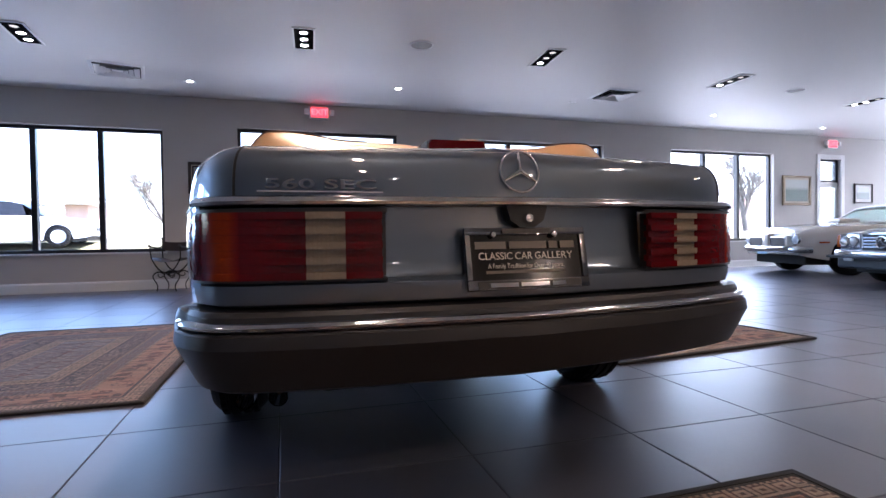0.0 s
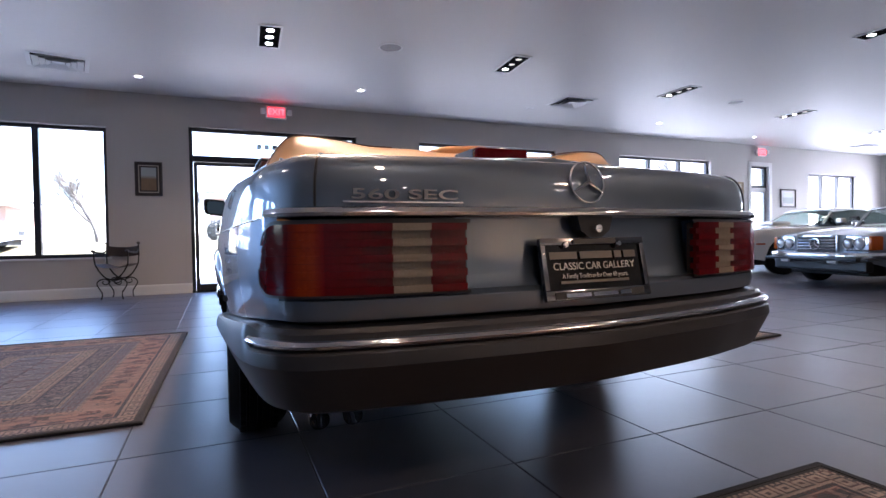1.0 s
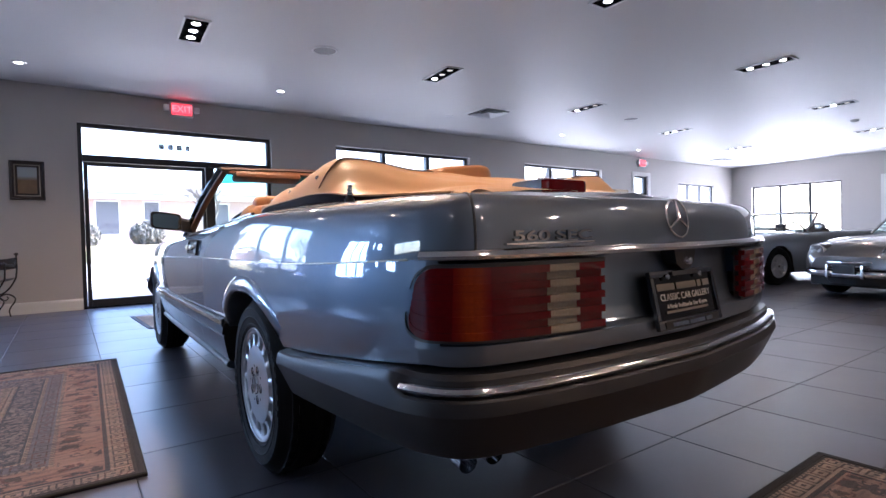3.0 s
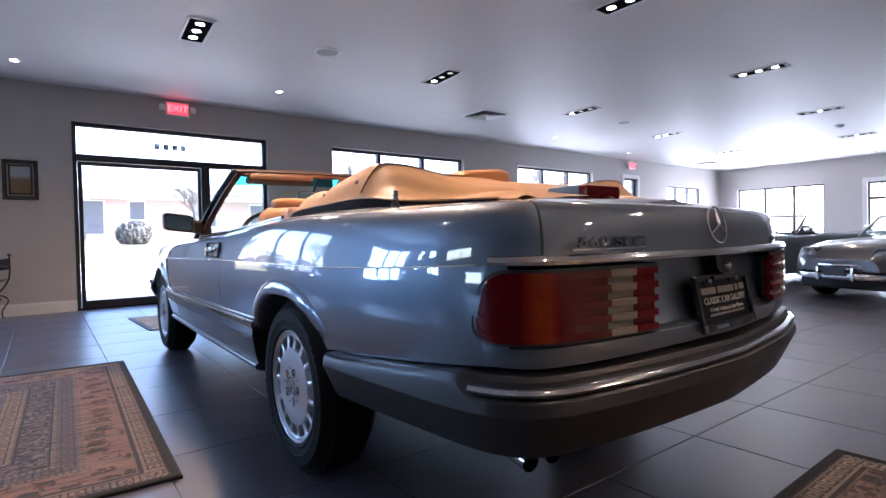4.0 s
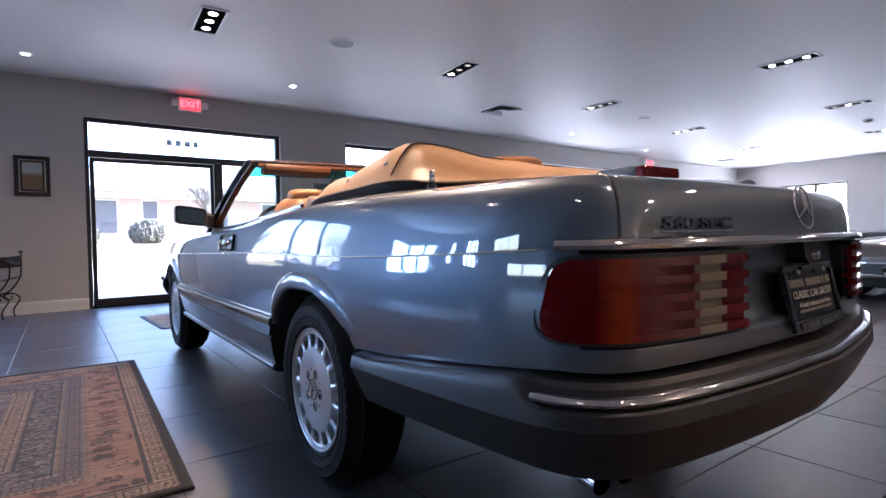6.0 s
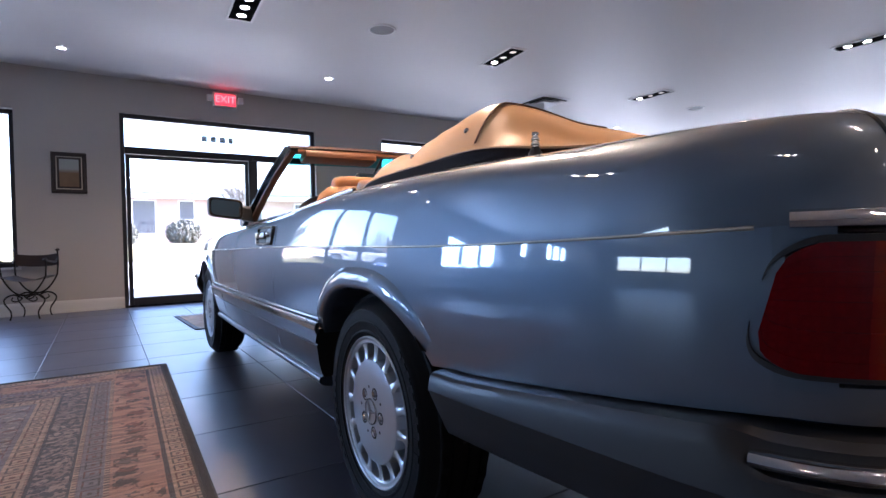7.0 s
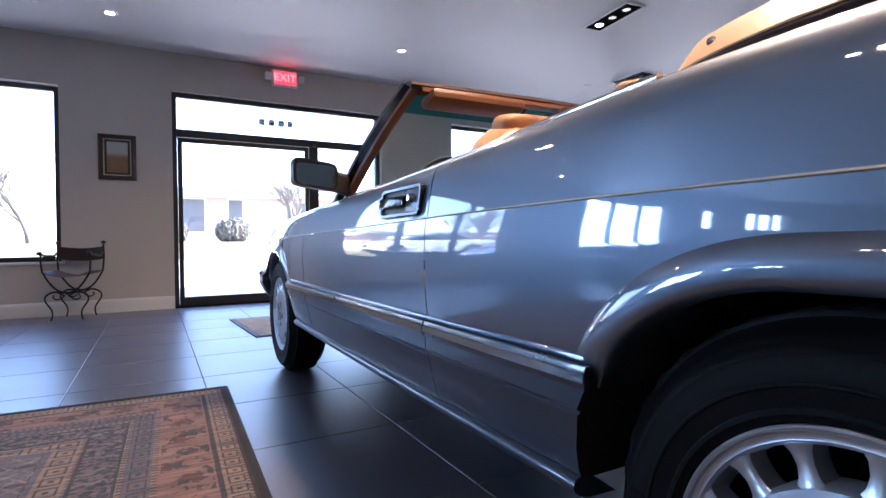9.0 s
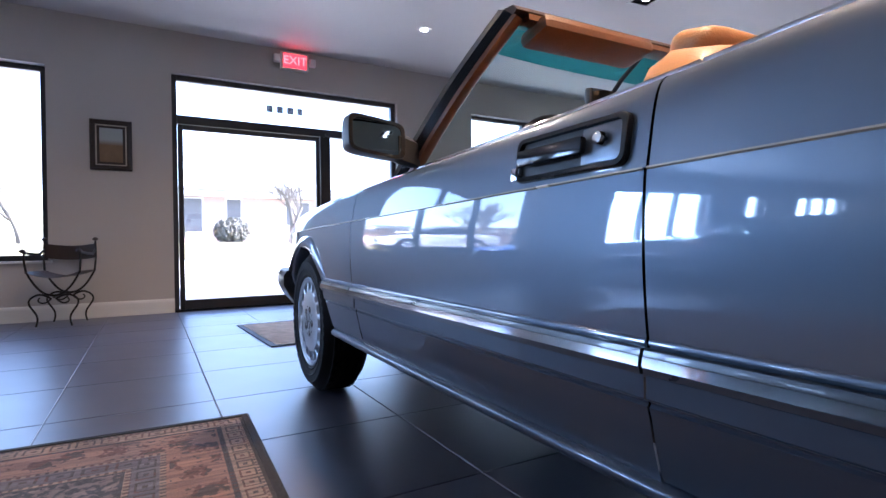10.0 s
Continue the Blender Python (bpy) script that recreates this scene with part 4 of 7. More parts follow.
def bumper_prof(s):
    """Plain along the flank, with a ledge for the chrome strip across the tail."""
    k = min(max((s - chrome_s + 0.03) / 0.05, 0.0), 1.0)
    up = max(-0.45 - bys(s), 0.0) * 0.088
    return [(a + (c - a) * k, b + up * (1.0, 1.0, 1.0, 0.8, 0.6, 0.4)[min(i, 5)] * (i < 6) * (1 - k) + (d - b) * k) for i, ((a, b), (c, d)) in enumerate(zip(flank_prof, skin_prof))]


for g in both(Geo().grid([bumper_row(s, bumper_prof(s)) for s in BS])):
    part("rear_bumper", g, CLAD, car, smooth=24)
for g in both(Geo().grid([bumper_row(s, [(0.026, 0.5275), (0.013, 0.527), (0.006, 0.5225), (0.004, 0.517), (0.008, 0.5105), (0.024, 0.508)]) for s in np.linspace(chrome_s, bc[-1], 46)])):
    part("bumper_strip", g, CHROME, car, "chrome strip on the rear bumper", smooth=45)

# black filler that darkens the gap between flank and bumper like shade
gap_rows = []
for y in np.linspace(-0.375, -0.97, 24):
    c, foot = side_column(y), max(-0.45 - y, 0.0) * 0.09
    gap_rows.append([c.at(0.034, z + foot) for z in (0.492, 0.512, 0.535)])
for g in both(Geo().grid(gap_rows)):
    part("bumper_gap", g, MATT_BLACK, car, "black filler above the bumper", smooth=40)

# underside, silencer and tail pipes
part("underbody", Geo().box(-0.60, -0.62, 0.27, 0.60, 3.4, 0.5, 0.03), UNDER, car)
part("floor_pan", Geo().box(-0.78, 0.4, 0.36, 0.78, 2.4, 0.42, 0.01), UNDER, car)
part("silencer", Geo().box(-0.50, -0.98, 0.31, 0.20, -0.66, 0.42, 0.05), UNDER, car)
for x in (-0.648, -0.572):
    g = Geo().tube([(x + 0.03, -0.86, 0.345), (x + 0.008, -0.95, 0.338), (x, -1.02, 0.330)], 0.023, 16, caps=False).tube([(x + 0.008, -0.96, 0.337), (x, -1.02, 0.330)], 0.0195, 16, caps=False)
    part("tail_pipe", g, CHROME, car, "chrome exhaust tip", smooth=50)


# ---- wheels ----
def wheel(m, parent):
    """A road wheel about the y axis of m, its face towards -x after turning."""
    wh = part("wheel", wheel_meshes["tyre"], None, parent, "black road tyre on a slotted alloy wheel")
    wh.matrix_local = m
    for nm, me in wheel_meshes.items():
        if nm == "tyre":
            continue
        spots = [Matrix()]
        if nm == "spoke":
            spots = [Matrix.Rotation(2 * math.pi * i / 15, 4, "Z") for i in range(15)]
        elif nm == "raised_mark":
            spots = [Matrix.Rotation(math.radians(a0 + i * 7.5), 4, "Z") @ Matrix.Translation((0.262, 0, 0.1015)) for a0 in (62, 242) for i in range(8)]
        elif nm in ("bolt", "bolt_recess", "drain_hole"):
            r, a = (0.066, 1.12) if nm == "drain_hole" else (0.056, 0.5)
            spots = [pose(r * math.cos(2 * math.pi * i / 5 + a), r * math.sin(2 * math.pi * i / 5 + a), 0) for i in range(5)]
        for mm in spots:
            part(nm, me, None, wh).matrix_local = mm
    return wh


def build_wheel():
    R, n = 0.318, 144
    g = Geo()
    prof = [(0.196, 0.075), (0.205, 0.092), (0.211, 0.0945), (0.213, 0.098), (0.218, 0.098), (0.220, 0.0965), (0.240, 0.1005), (0.242, 0.1025), (0.245, 0.1025), (0.247, 0.101), (0.262, 0.1015), (0.272, 0.1000), (0.274, 0.1005), (0.281, 0.0965), (0.283, 0.0935), (0.289, 0.0885), (0.296, 0.081), (0.303, 0.072), (0.309, 0.0665), (0.3145, 0.0655)]
    rows = []
    for r, h in prof:
        rows.append([(r * math.cos(2 * math.pi * k / n), r * math.sin(2 * math.pi * k / n), h) for k in range(n)])
    for h in (0.064, 0.046, 0.044, 0.036, 0.034, 0.010, 0.008, -0.008, -0.010, -0.034, -0.036, -0.044, -0.046, -0.064):
        deep = h in (0.044, 0.036, 0.008, -0.008, -0.036, -0.044)
        row = []
        for k in range(n):
            r = R - (0.007 if deep else 0.0) - (0.0035 if (abs(h) > 0.045 and k % 4 in (2, 3)) else 0.0)
            row.append((r * math.cos(2 * math.pi * k / n), r * math.sin(2 * math.pi * k / n), h))
        rows.append(row)
    for r, h in prof[::-1]:
        rows.append([(r * math.cos(2 * math.pi * k / n), r * math.sin(2 * math.pi * k / n), -h) for k in range(n)])
    g.grid(rows, closed=True)
    # raised blocks for the side wall
    out = {"tyre": g.mesh("tyre", 30)}
    out["raised_mark"] = Geo().box(-0.011, -0.009, -0.001, 0.011, 0.009, 0.0013).mesh("raised_mark")
    out["raised_mark"].materials.append(RUBBER)
    out["tyre"].materials.append(RUBBER)
    out["rim"] = Geo().lathe([(0.196, 0.05), (0.203, 0.086), (0.2025, 0.092), (0.1995, 0.0945), (0.196, 0.093), (0.1945, 0.0885), (0.190, 0.0865), (0.186, 0.0875), (0.182, 0.084), (0.181, 0.04)], 64).mesh("rim", 40)
    out["rim"].materials.append(ALLOY)
    disc = Geo().lathe([(0.0, 0.094), (0.03, 0.094), (0.08, 0.093), (0.128, 0.091), (0.138, 0.089), (0.143, 0.081), (0.143, 0.05)], 60)
    out["wheel_disc"] = disc.mesh("wheel_disc", 40)
    out["wheel_disc"].materials.append(ALLOY)
    sp = Geo().grid([[(r, w * s, h + dz) for s, dz in ((-1, -0.035), (-1, -0.004), (-0.55, 0.0), (0.55, 0.0), (1, -0.004), (1, -0.035))] for r, w, h in ((0.137, 0.017, 0.0880), (0.147, 0.0110, 0.086), (0.160, 0.0090, 0.084), (0.174, 0.0115, 0.084), (0.184, 0.018, 0.085))])
    out["spoke"] = sp.mesh("spoke", 45)
    out["spoke"].materials.append(ALLOY)
    # matt black disc supplies the dark seen through the slots
    out["hub_back"] = Geo().lathe([(0.0, 0.03), (0.195, 0.03), (0.196, 0.06)], 32).mesh("hub_back", 40)
    out["hub_back"].materials.append(MATT_BLACK)
    out["bolt"] = Geo().lathe([(0.0, 0.097), (0.008, 0.0965), (0.0105, 0.093), (0.0105, 0.089)], 12).mesh("bolt", 40)
    out["bolt"].materials.append(CHROME)
    # black rings and dots on the disc paint the shade of recesses and holes
    out["bolt_recess"] = Geo().lathe([(0.0115, 0.0935), (0.0165, 0.0942), (0.0165, 0.09)], 14).mesh("bolt_recess", 40)
    out["bolt_recess"].materials.append(UNDER)
    out["drain_hole"] = Geo().lathe([(0.0, 0.0942), (0.004, 0.0940), (0.005, 0.09)], 8).mesh("drain_hole", 40)
    out["drain_hole"].materials.append(UNDER)
    em = Geo().tube([(0.034 * math.cos(2 * math.pi * k / 28), 0.034 * math.sin(2 * math.pi * k / 28), 0.0955) for k in range(28)], 0.0024, 6, closed=True)
    for i in range(3):
        a = 2 * math.pi * i / 3 + 0.3
        em.tube([(0, 0, 0.0965), (0.033 * math.cos(a), 0.033 * math.sin(a), 0.0955)], [0.0045, 0.0018], 6)
    out["emblem"] = em.mesh("emblem", 50)
    out["emblem"].materials.append(CHROME)
    return out


wheel_meshes = build_wheel()
for axle in AXLES:
    wheel(pose(-0.732 + (0.005 if axle else 0), axle + 0.006, HUB_Z, 0, -90, 0) @ pose(0, 0, 0, 0, 0, 20), car)
    wheel(pose(0.742 - (0.015 if axle else 0), axle, HUB_Z, 0, 90, 0), car)

# ---- windscreen frame, mirrors, glass ----
BASE_L, TOP_L = Vector((-0.725, 1.90, 0.905)), Vector((-0.578, 1.545, 1.287))
for s in (-1, 1):
    q = lambda p: (p.x * -s, p.y, p.z)
    pth = [BASE_L + (TOP_L - BASE_L) * t + Vector((-0.012, -0.012, 0.008)) * math.sin(math.pi * t) for t in np.linspace(-0.1, 1, 10)]
    g = Geo()
    rows = []
    for p in pth:
        x, y, z = p
        ring = [(-0.012, -0.026, -0.012), (-0.026, -0.01, 0.004), (-0.022, 0.022, 0.016), (-0.004, 0.034, 0.016), (0.014, 0.022, 0.004), (0.016, -0.006, -0.010), (0.004, -0.026, -0.016)]
        rows.append([((x + a) * -s, y + b, z + c) for a, b, c in ring])
    g.grid(rows, closed=True).cap(rows[-1])
    pil = part("windscreen_pillar", g, GLOSS_BLACK, car, "black outer windscreen pillar", smooth=40)
    rows = [[((p.x + a) * -s, p.y + b, p.z + c) for a, b, c in ((0.016, -0.034, -0.022), (-0.008, -0.040, -0.018), (-0.012, -0.022, -0.008), (0.02, -0.004, -0.010), (0.03, -0.016, -0.02))] for p in pth]
    part("pillar_trim", Geo().grid(rows, closed=True).cap(rows[0]).cap(rows[-1]), BROWN_TRIM, pil, "brown leather inner trim", smooth=40)
hx = lambda x: Vector((x, 1.545 + 0.03 * (1 - (x / 0.578) ** 2), 1.283 + 0.015 * (1 - (x / 0.578) ** 2)))
rows = [[tuple(hx(x) + Vector((0, b, c))) for b, c in ((-0.045, 0.0), (-0.03, 0.016), (0.01, 0.02), (0.035, 0.004), (0.03, -0.012), (-0.02, -0.016))] for x in np.linspace(-0.59, 0.59, 25)]
hd = part("windscreen_header", Geo().grid(rows, closed=True).cap(rows[0]).cap(rows[-1]), shader("brown_header", (0.06, 0.035, 0.025), 0.35, vary=0.1), car, "dark brown header rail", smooth=40)
rows = [[tuple(hx(x) + Vector((0, b, c))) for b, c in ((-0.05, -0.008), (-0.052, -0.024), (-0.02, -0.03), (0.02, -0.022))] for x in np.linspace(-0.55, 0.55, 25)]
part("header_trim", Geo().grid(rows, closed=True), BROWN_TRIM, hd, "brown leather trim", smooth=40)
for x0, x1 in ((-0.52, -0.10), (0.10, 0.52)):
    g = Geo().box(x0, -0.065, -0.022, x1, 0.055, 0.022, 0.021, m=Matrix.Translation((0, 1.53, 1.244)) @ Matrix.Rotation(radians(-12), 4, "X"))
    part("sun_visor", g, BROWN_TRIM, hd, "tan-brown sun visor", smooth=50)


def screen_pt(u, v):
    """Windscreen surface: u across from -1 to 1, v from base to head."""
    bow = 1 - u * u
    base = Vector((0.725 * u, 1.90 + 0.30 * bow, 0.90 + 0.02 * bow))
    head = Vector((0.575 * u, 1.545 + 0.03 * bow, 1.282 + 0.014 * bow))
    return tuple(base + (head - base) * v + Vector((0, 0.03, 0.02)) * bow * math.sin(math.pi * v))


g1 = Geo().grid([[screen_pt(u, v) for u in np.linspace(-0.97, 0.97, 25)] for v in np.linspace(0.0, 0.80, 9)])
g2 = Geo().grid([[screen_pt(u, v) for u in np.linspace(-0.97, 0.97, 25)] for v in np.linspace(0.80, 0.985, 4)])
ws = part("windscreen", g1, TEAL_GLASS, car, "tinted windscreen", smooth=60)
part("sun_band", g2, TEAL_BAND, ws, "teal sun band", smooth=60).visible_shadow = False
ws.visible_shadow = False
# inner mirror
im = part("rear_view_mirror", Geo().box(-0.12, 1.72, 1.140, 0.12, 1.75, 1.200, 0.012), BLACK, car, "black inner mirror")
part("mirror_face", Geo().box(-0.11, 1.717, 1.148, 0.11, 1.7195, 1.193), MIRROR_GLASS, im)
part("mirror_stalk", Geo().tube([(0, 1.735, 1.19), (0, 1.69, 1.23), (0, 1.60, 1.285)], 0.008, 8), BLACK, im)


def door_mirror(s):
    f = (lambda g: g) if s < 0 else mirrored
    g = Geo()
    rows = []
    for y, k in ((1.792, 1.0), (1.80, 1.03), (1.84, 1.02), (1.88, 0.9), (1.905, 0.66), (1.915, 0.35)):
        ring = []
        for a in np.linspace(0, 2 * math.pi, 28, endpoint=False):
            ca, sa = math.cos(a), math.sin(a)
            ex = math.copysign(abs(ca) ** 0.35, ca) * 0.088 * k
            ez = math.copysign(abs(sa) ** 0.35, sa) * 0.054 * k
            ring.append((-0.868 + ex, y + 0.004 * ex / 0.09, 0.977 + ez - 0.12 * ex))
        rows.append(ring)
    g.grid(rows, closed=True).cap(rows[-1])
    mi = part("door_mirror", f(g), BLACK, car, "black door mirror", smooth=50)
    inner = [[(-0.868 + (x + 0.868) * 0.87, y + (0.012 if j else 0.0), 0.977 + (z - 0.977) * 0.82) for x, y, z in rows[0]] for j in (0, 1)]
    part("mirror_rim", f(Geo().grid([rows[0], inner[0], inner[1]], closed=True)), GLOSS_BLACK, mi, smooth=40)
    part("mirror_face", f(Geo().cap([(x, y + 0.016 - 0.17 * (x + 0.868), z) for x, y, z in inner[0]])), MIRROR_GLASS, mi, "mirror glass")
    rows = [[(x, y + dy, z + dz) for dy, dz in ((-0.03, -0.035), (-0.035, 0.03), (0.0, 0.05), (0.05, 0.035), (0.05, -0.03), (0.0, -0.04))] for x, y, z in ((-0.80, 1.83, 0.955), (-0.755, 1.84, 0.945), (-0.715, 1.86, 0.94))]
    part("mirror_foot", f(Geo().grid(rows, closed=True).cap(rows[-1])), BLACK, mi, smooth=50)


door_mirror(-1), door_mirror(1)


# door handles
LOCK_PLATE = shader("grey_lock_plate", (0.16, 0.18, 0.21), 0.3, 0.6, vary=0.05, bump=0.0)


def door_handle(s):
    f = (lambda g: g) if s < 0 else mirrored
    c = side_column(1.0)
    x0 = c.at(0.018, 0.81)[0]
    m = Matrix.Translation((x0, 1.02, 0.810)) @ Matrix.Rotation(radians(8.0), 4, "Y")

    def rr(a, b, r, n=6):
        out = []
        for cx, cy, t in ((a - r, b - r, 0), (-a + r, b - r, 90), (-a + r, -b + r, 180), (a - r, -b + r, 270)):
            out += [(cx + r * math.cos(math.radians(t + 90 * i / n)), cy + r * math.sin(math.radians(t + 90 * i / n))) for i in range(n + 1)]
        return out

    o, i = rr(0.128, 0.040, 0.016), rr(0.119, 0.031, 0.012)
    g = Geo().grid([[(0.012, a, b) for a, b in o], [(-0.008, a, b) for a, b in o], [(-0.012, a * 0.985, b * 0.95) for a, b in o], [(-0.012, a, b) for a, b in i], [(-0.002, a, b) for a, b in i]], closed=True, m=m)
    hd = part("door_handle", f(g), GLOSS_BLACK, car, "black door handle set in a bezel", smooth=40)
    part("recess", f(Geo().cap([(-0.0025, a, b) for a, b in i], m=m)), BLACK, hd)
    pull = Geo().box(-0.024, -0.050, -0.014, -0.010, 0.112, 0.014, 0.006, m=m)
    part("pull", f(pull), GLOSS_BLACK, hd, "black pull", smooth=50)
    part("escutcheon", f(Geo().box(-0.008, -0.117, -0.029, -0.002, -0.036, 0.029, 0.004, m=m)), LOCK_PLATE, hd, "bright lock plate", smooth=50)
    part("lock", f(Geo().lathe([(0.0, 0.012), (0.009, 0.011), (0.012, 0.0)], 16, m @ pose(-0.012, -0.082, 0.004, 0, -90, 0))), CHROME, hd, smooth=40)
    part("end_cap", f(Geo().box(-0.012, 0.116, -0.036, 0.002, 0.143, -0.010, 0.006, m=m)), CHROME, hd, "chrome tip", smooth=50)


door_handle(-1), door_handle(1)

# ---- cabin ----
part("dashboard", Geo().box(-0.68, 1.62, 0.62, 0.68, 2.1, 0.905, 0.05), shader("dash", (0.035, 0.022, 0.016), 0.5), car, "dark dashboard", smooth=50)
part("cabin_floor", Geo().box(-0.66, 0.3, 0.40, 0.66, 2.1, 0.45), LEATHER_DARK, car)
st = Matrix.Translation((-0.37, 1.50, 0.86)) @ Matrix.Rotation(radians(62), 4, "X")
sw = Geo().tube([st @ Vector((0.195 * math.cos(a), 0.195 * math.sin(a), 0)) for a in np.linspace(0, 2 * math.pi, 36, endpoint=False)], 0.014, 8, closed=True)
for a in (0.0, math.pi, -math.pi / 2):
    sw.tube([st @ Vector((0, 0, -0.02)), st @ Vector((0.19 * math.cos(a), 0.19 * math.sin(a), 0))], 0.014, 8)
sw.lathe([(0.0, 0.01), (0.05, 0.008), (0.065, -0.02)], 20, st)
part("steering_wheel", sw, BLACK, car, "black steering wheel", smooth=50)


def cushion(w, d, h, m, puff=0.5, nx=12, ny=12):
    """A padded block: rounded on every side."""
    bm = bmesh.new()
    bmesh.ops.create_cube(bm, size=2)
    bmesh.ops.subdivide_edges(bm, edges=bm.edges[:], cuts=7, use_grid_fill=True)
    for v in bm.verts:
        p = v.co
        l = (abs(p.x) ** 5 + abs(p.y) ** 5 + abs(p.z) ** 5) ** 0.2
        p /= l
        p.x, p.y, p.z = p.x * w, p.y * d, p.z * h
    bm.verts.index_update()
    g = Geo().add([v.co for v in bm.verts], [[v.index for v in f.verts] for f in bm.faces], m)
    bm.free()
    return g


for x in (-0.37, 0.37):
    seat = part("front_seat", cushion(0.25, 0.09, 0.36, Matrix.Translation((x, 1.10, 0.69)) @ Matrix.Rotation(radians(14), 4, "X")), TAN_LEATHER, car, "tan leather front seat", smooth=60)
    part("seat_cushion", cushion(0.25, 0.26, 0.09, Matrix.Translation((x, 1.36, 0.52))), TAN_LEATHER, seat, smooth=60)
    part("headrest", cushion(0.16, 0.05, 0.065, Matrix.Translation((x, 1.05, 1.022)) @ Matrix.Rotation(radians(10), 4, "X")), TAN_LEATHER, seat, "tan headrest", smooth=60)
part("rear_bench", cushion(0.46, 0.16, 0.24, Matrix.Translation((0, 0.34, 0.66))), TAN_LEATHER, car, "tan rear bench", smooth=60)

part("rear_headrest", cushion(0.13, 0.13, 0.085, Matrix.Translation((0.22, 0.24, 1.105)) @ Matrix.Rotation(radians(-6), 4, "Y")), TAN_LEATHER, car, "brown leather rear headrest", smooth=60)
part("rear_bolster", cushion(0.045, 0.07, 0.06, Matrix.Translation((-0.61, 0.43, 0.935)) @ Matrix.Rotation(radians(12), 4, "X")), TAN_LEATHER, car, "tan padded bolster", smooth=60)

# folded-top cover: a high bow at each side, lower between them
z_bow = spline([-0.78, -0.60, -0.50, -0.46, -0.42, -0.36, -0.30, -0.22, -0.10, 0.10, 0.24, 0.29, 0.32, 0.34], [0.964, 0.964, 0.968, 0.986, 1.018, 1.062, 1.096, 1.104, 1.090, 1.066, 1.052, 1.044, 1.022, 0.955])
z_mid = spline([-0.78, -0.70, -0.54, -0.42, -0.31, -0.20, 0.0, 0.2, 0.29, 0.32, 0.34], [0.972, 0.984, 1.016, 1.042, 1.066, 1.074, 1.074, 1.054, 1.036, 1.004, 0.955])
hw = spline([-0.78, -0.62, -0.50, -0.40, -0.2, 0.1, 0.25, 0.34], [0.44, 0.56, 0.64, 0.685, 0.705, 0.708, 0.702, 0.68])
hem_z = spline([-0.78, -0.60, -0.49, -0.41, -0.34, -0.1, 0.15, 0.34], [0.955, 0.955, 0.960, 0.972, 0.977, 0.974, 0.967, 0.953])


def cover_point(u, y):
    w, low, a = hw(y), hem_z(y), abs(u)
    bow = math.exp(-((a - 0.76) / (0.26 if a < 0.76 else 0.4)) ** 2)
    top = z_mid(y) * (1 - bow) + (z_bow(y)) * bow
    side = 1 - (1 - min((1 - a) / 0.15, 1.0)) ** 2
    sag = math.sin(math.pi * min(max((y + 0.2) / 0.5, 0), 1))
    fold = side * (0.005 * math.sin(9 * u + 7 * y) * math.sin(5 * y + 1.3) + 0.004 * math.sin(22 * y + 5 * u) * math.exp(-((a - 0.8) / 0.25) ** 2) - 0.004 * sag * bow)
    fold += side * (0.011 * noise.noise((u * 2.4, y * 5.0 + 2.0 * u, 0.7)) + 0.0045 * noise.noise((u * 6.0 + 3.0 * y, y * 14.0, 2.1)))
    fold -= 0.010 * side * math.exp(-((y + 0.02 - 0.9 * (1 - a)) / 0.035) ** 2) * math.exp(-((a - 0.85) / 0.18) ** 2)
    fold += 0.007 * side * math.exp(-((y + 0.31) / 0.014) ** 2)
    fold -= 0.008 * side * math.exp(-((y + 0.37 + 0.25 * (1 - a)) / 0.03) ** 2)
    yy = y + 0.05 * (1 - a**3) * max(y - 0.1, 0) / 0.24
    return (u * w, yy, low + max(top - low, 0.0) * side + fold)


cover_ys = np.linspace(-0.78, 0.34, 96)
cover = part("soft_top_cover", Geo().grid([[cover_point(u, y) for u in np.linspace(-1, 1, 73)] for y in cover_ys]), TAN, car, "tan vinyl cover over the folded roof", smooth=80)
seam = Geo().tube([Vector(cover_point(u, -0.31)) + Vector((0, 0, 0.001)) for u in np.linspace(-0.985, -0.35, 30)], 0.0028, 6)
for g in both(seam):
    part("cover_seam", g, BROWN_TRIM, cover, "stitched seam", smooth=50)
HEM = shader("dark_hem", (0.022, 0.013, 0.011), 0.7, spec=0.12)
for g in both(Geo().grid([[(x - 0.012, y, z + 0.006), (x + 0.006, y, z + 0.002), (x + 0.010, y, z - 0.006), (x + 0.004, y, z - 0.026), (x - 0.03, y, z - 0.028)] for x, y, z in [(hw(y) * 1.004, y, hem_z(y)) for y in np.linspace(0.337, -0.74, 44)]])):
    part("cover_hem", g, HEM, cover, "dark brown hem", smooth=60)
for g in both(Geo().tube([(hw(y) * 1.008, y, hem_z(y) + 0.004) for y in np.linspace(0.337, -0.74, 44)], 0.004, 6)):
    part("cover_piping", g, TAN, cover, "tan piping", smooth=60)
stud = Geo().lathe([(0.0, 0.005), (0.006, 0.004), (0.008, 0.0)], 10).mesh("press_stud", 50)
stud.materials.append(CHROME)
for y in (0.26, 0.02, -0.25):
    part("press_stud", stud, None, cover, "chrome press stud").matrix_local = Matrix.Translation(cover_point(-0.955, y)) @ Matrix.Rotation(radians(-60), 4, "Y")

# rear quarter panes, wound nearly down
quarter = Geo()
for o in (0.0, 0.004):
    quarter.grid([[side_column(y).at(0.158 + o + 0.02 * v, side_column(y).top - 0.03 + v * (0.036 + 0.055 * min(1.0, (0.775 - y) / 0.16) ** 0.6)) for v in (0, 0.5, 1)] for y in np.linspace(0.774, 0.40, 16)])
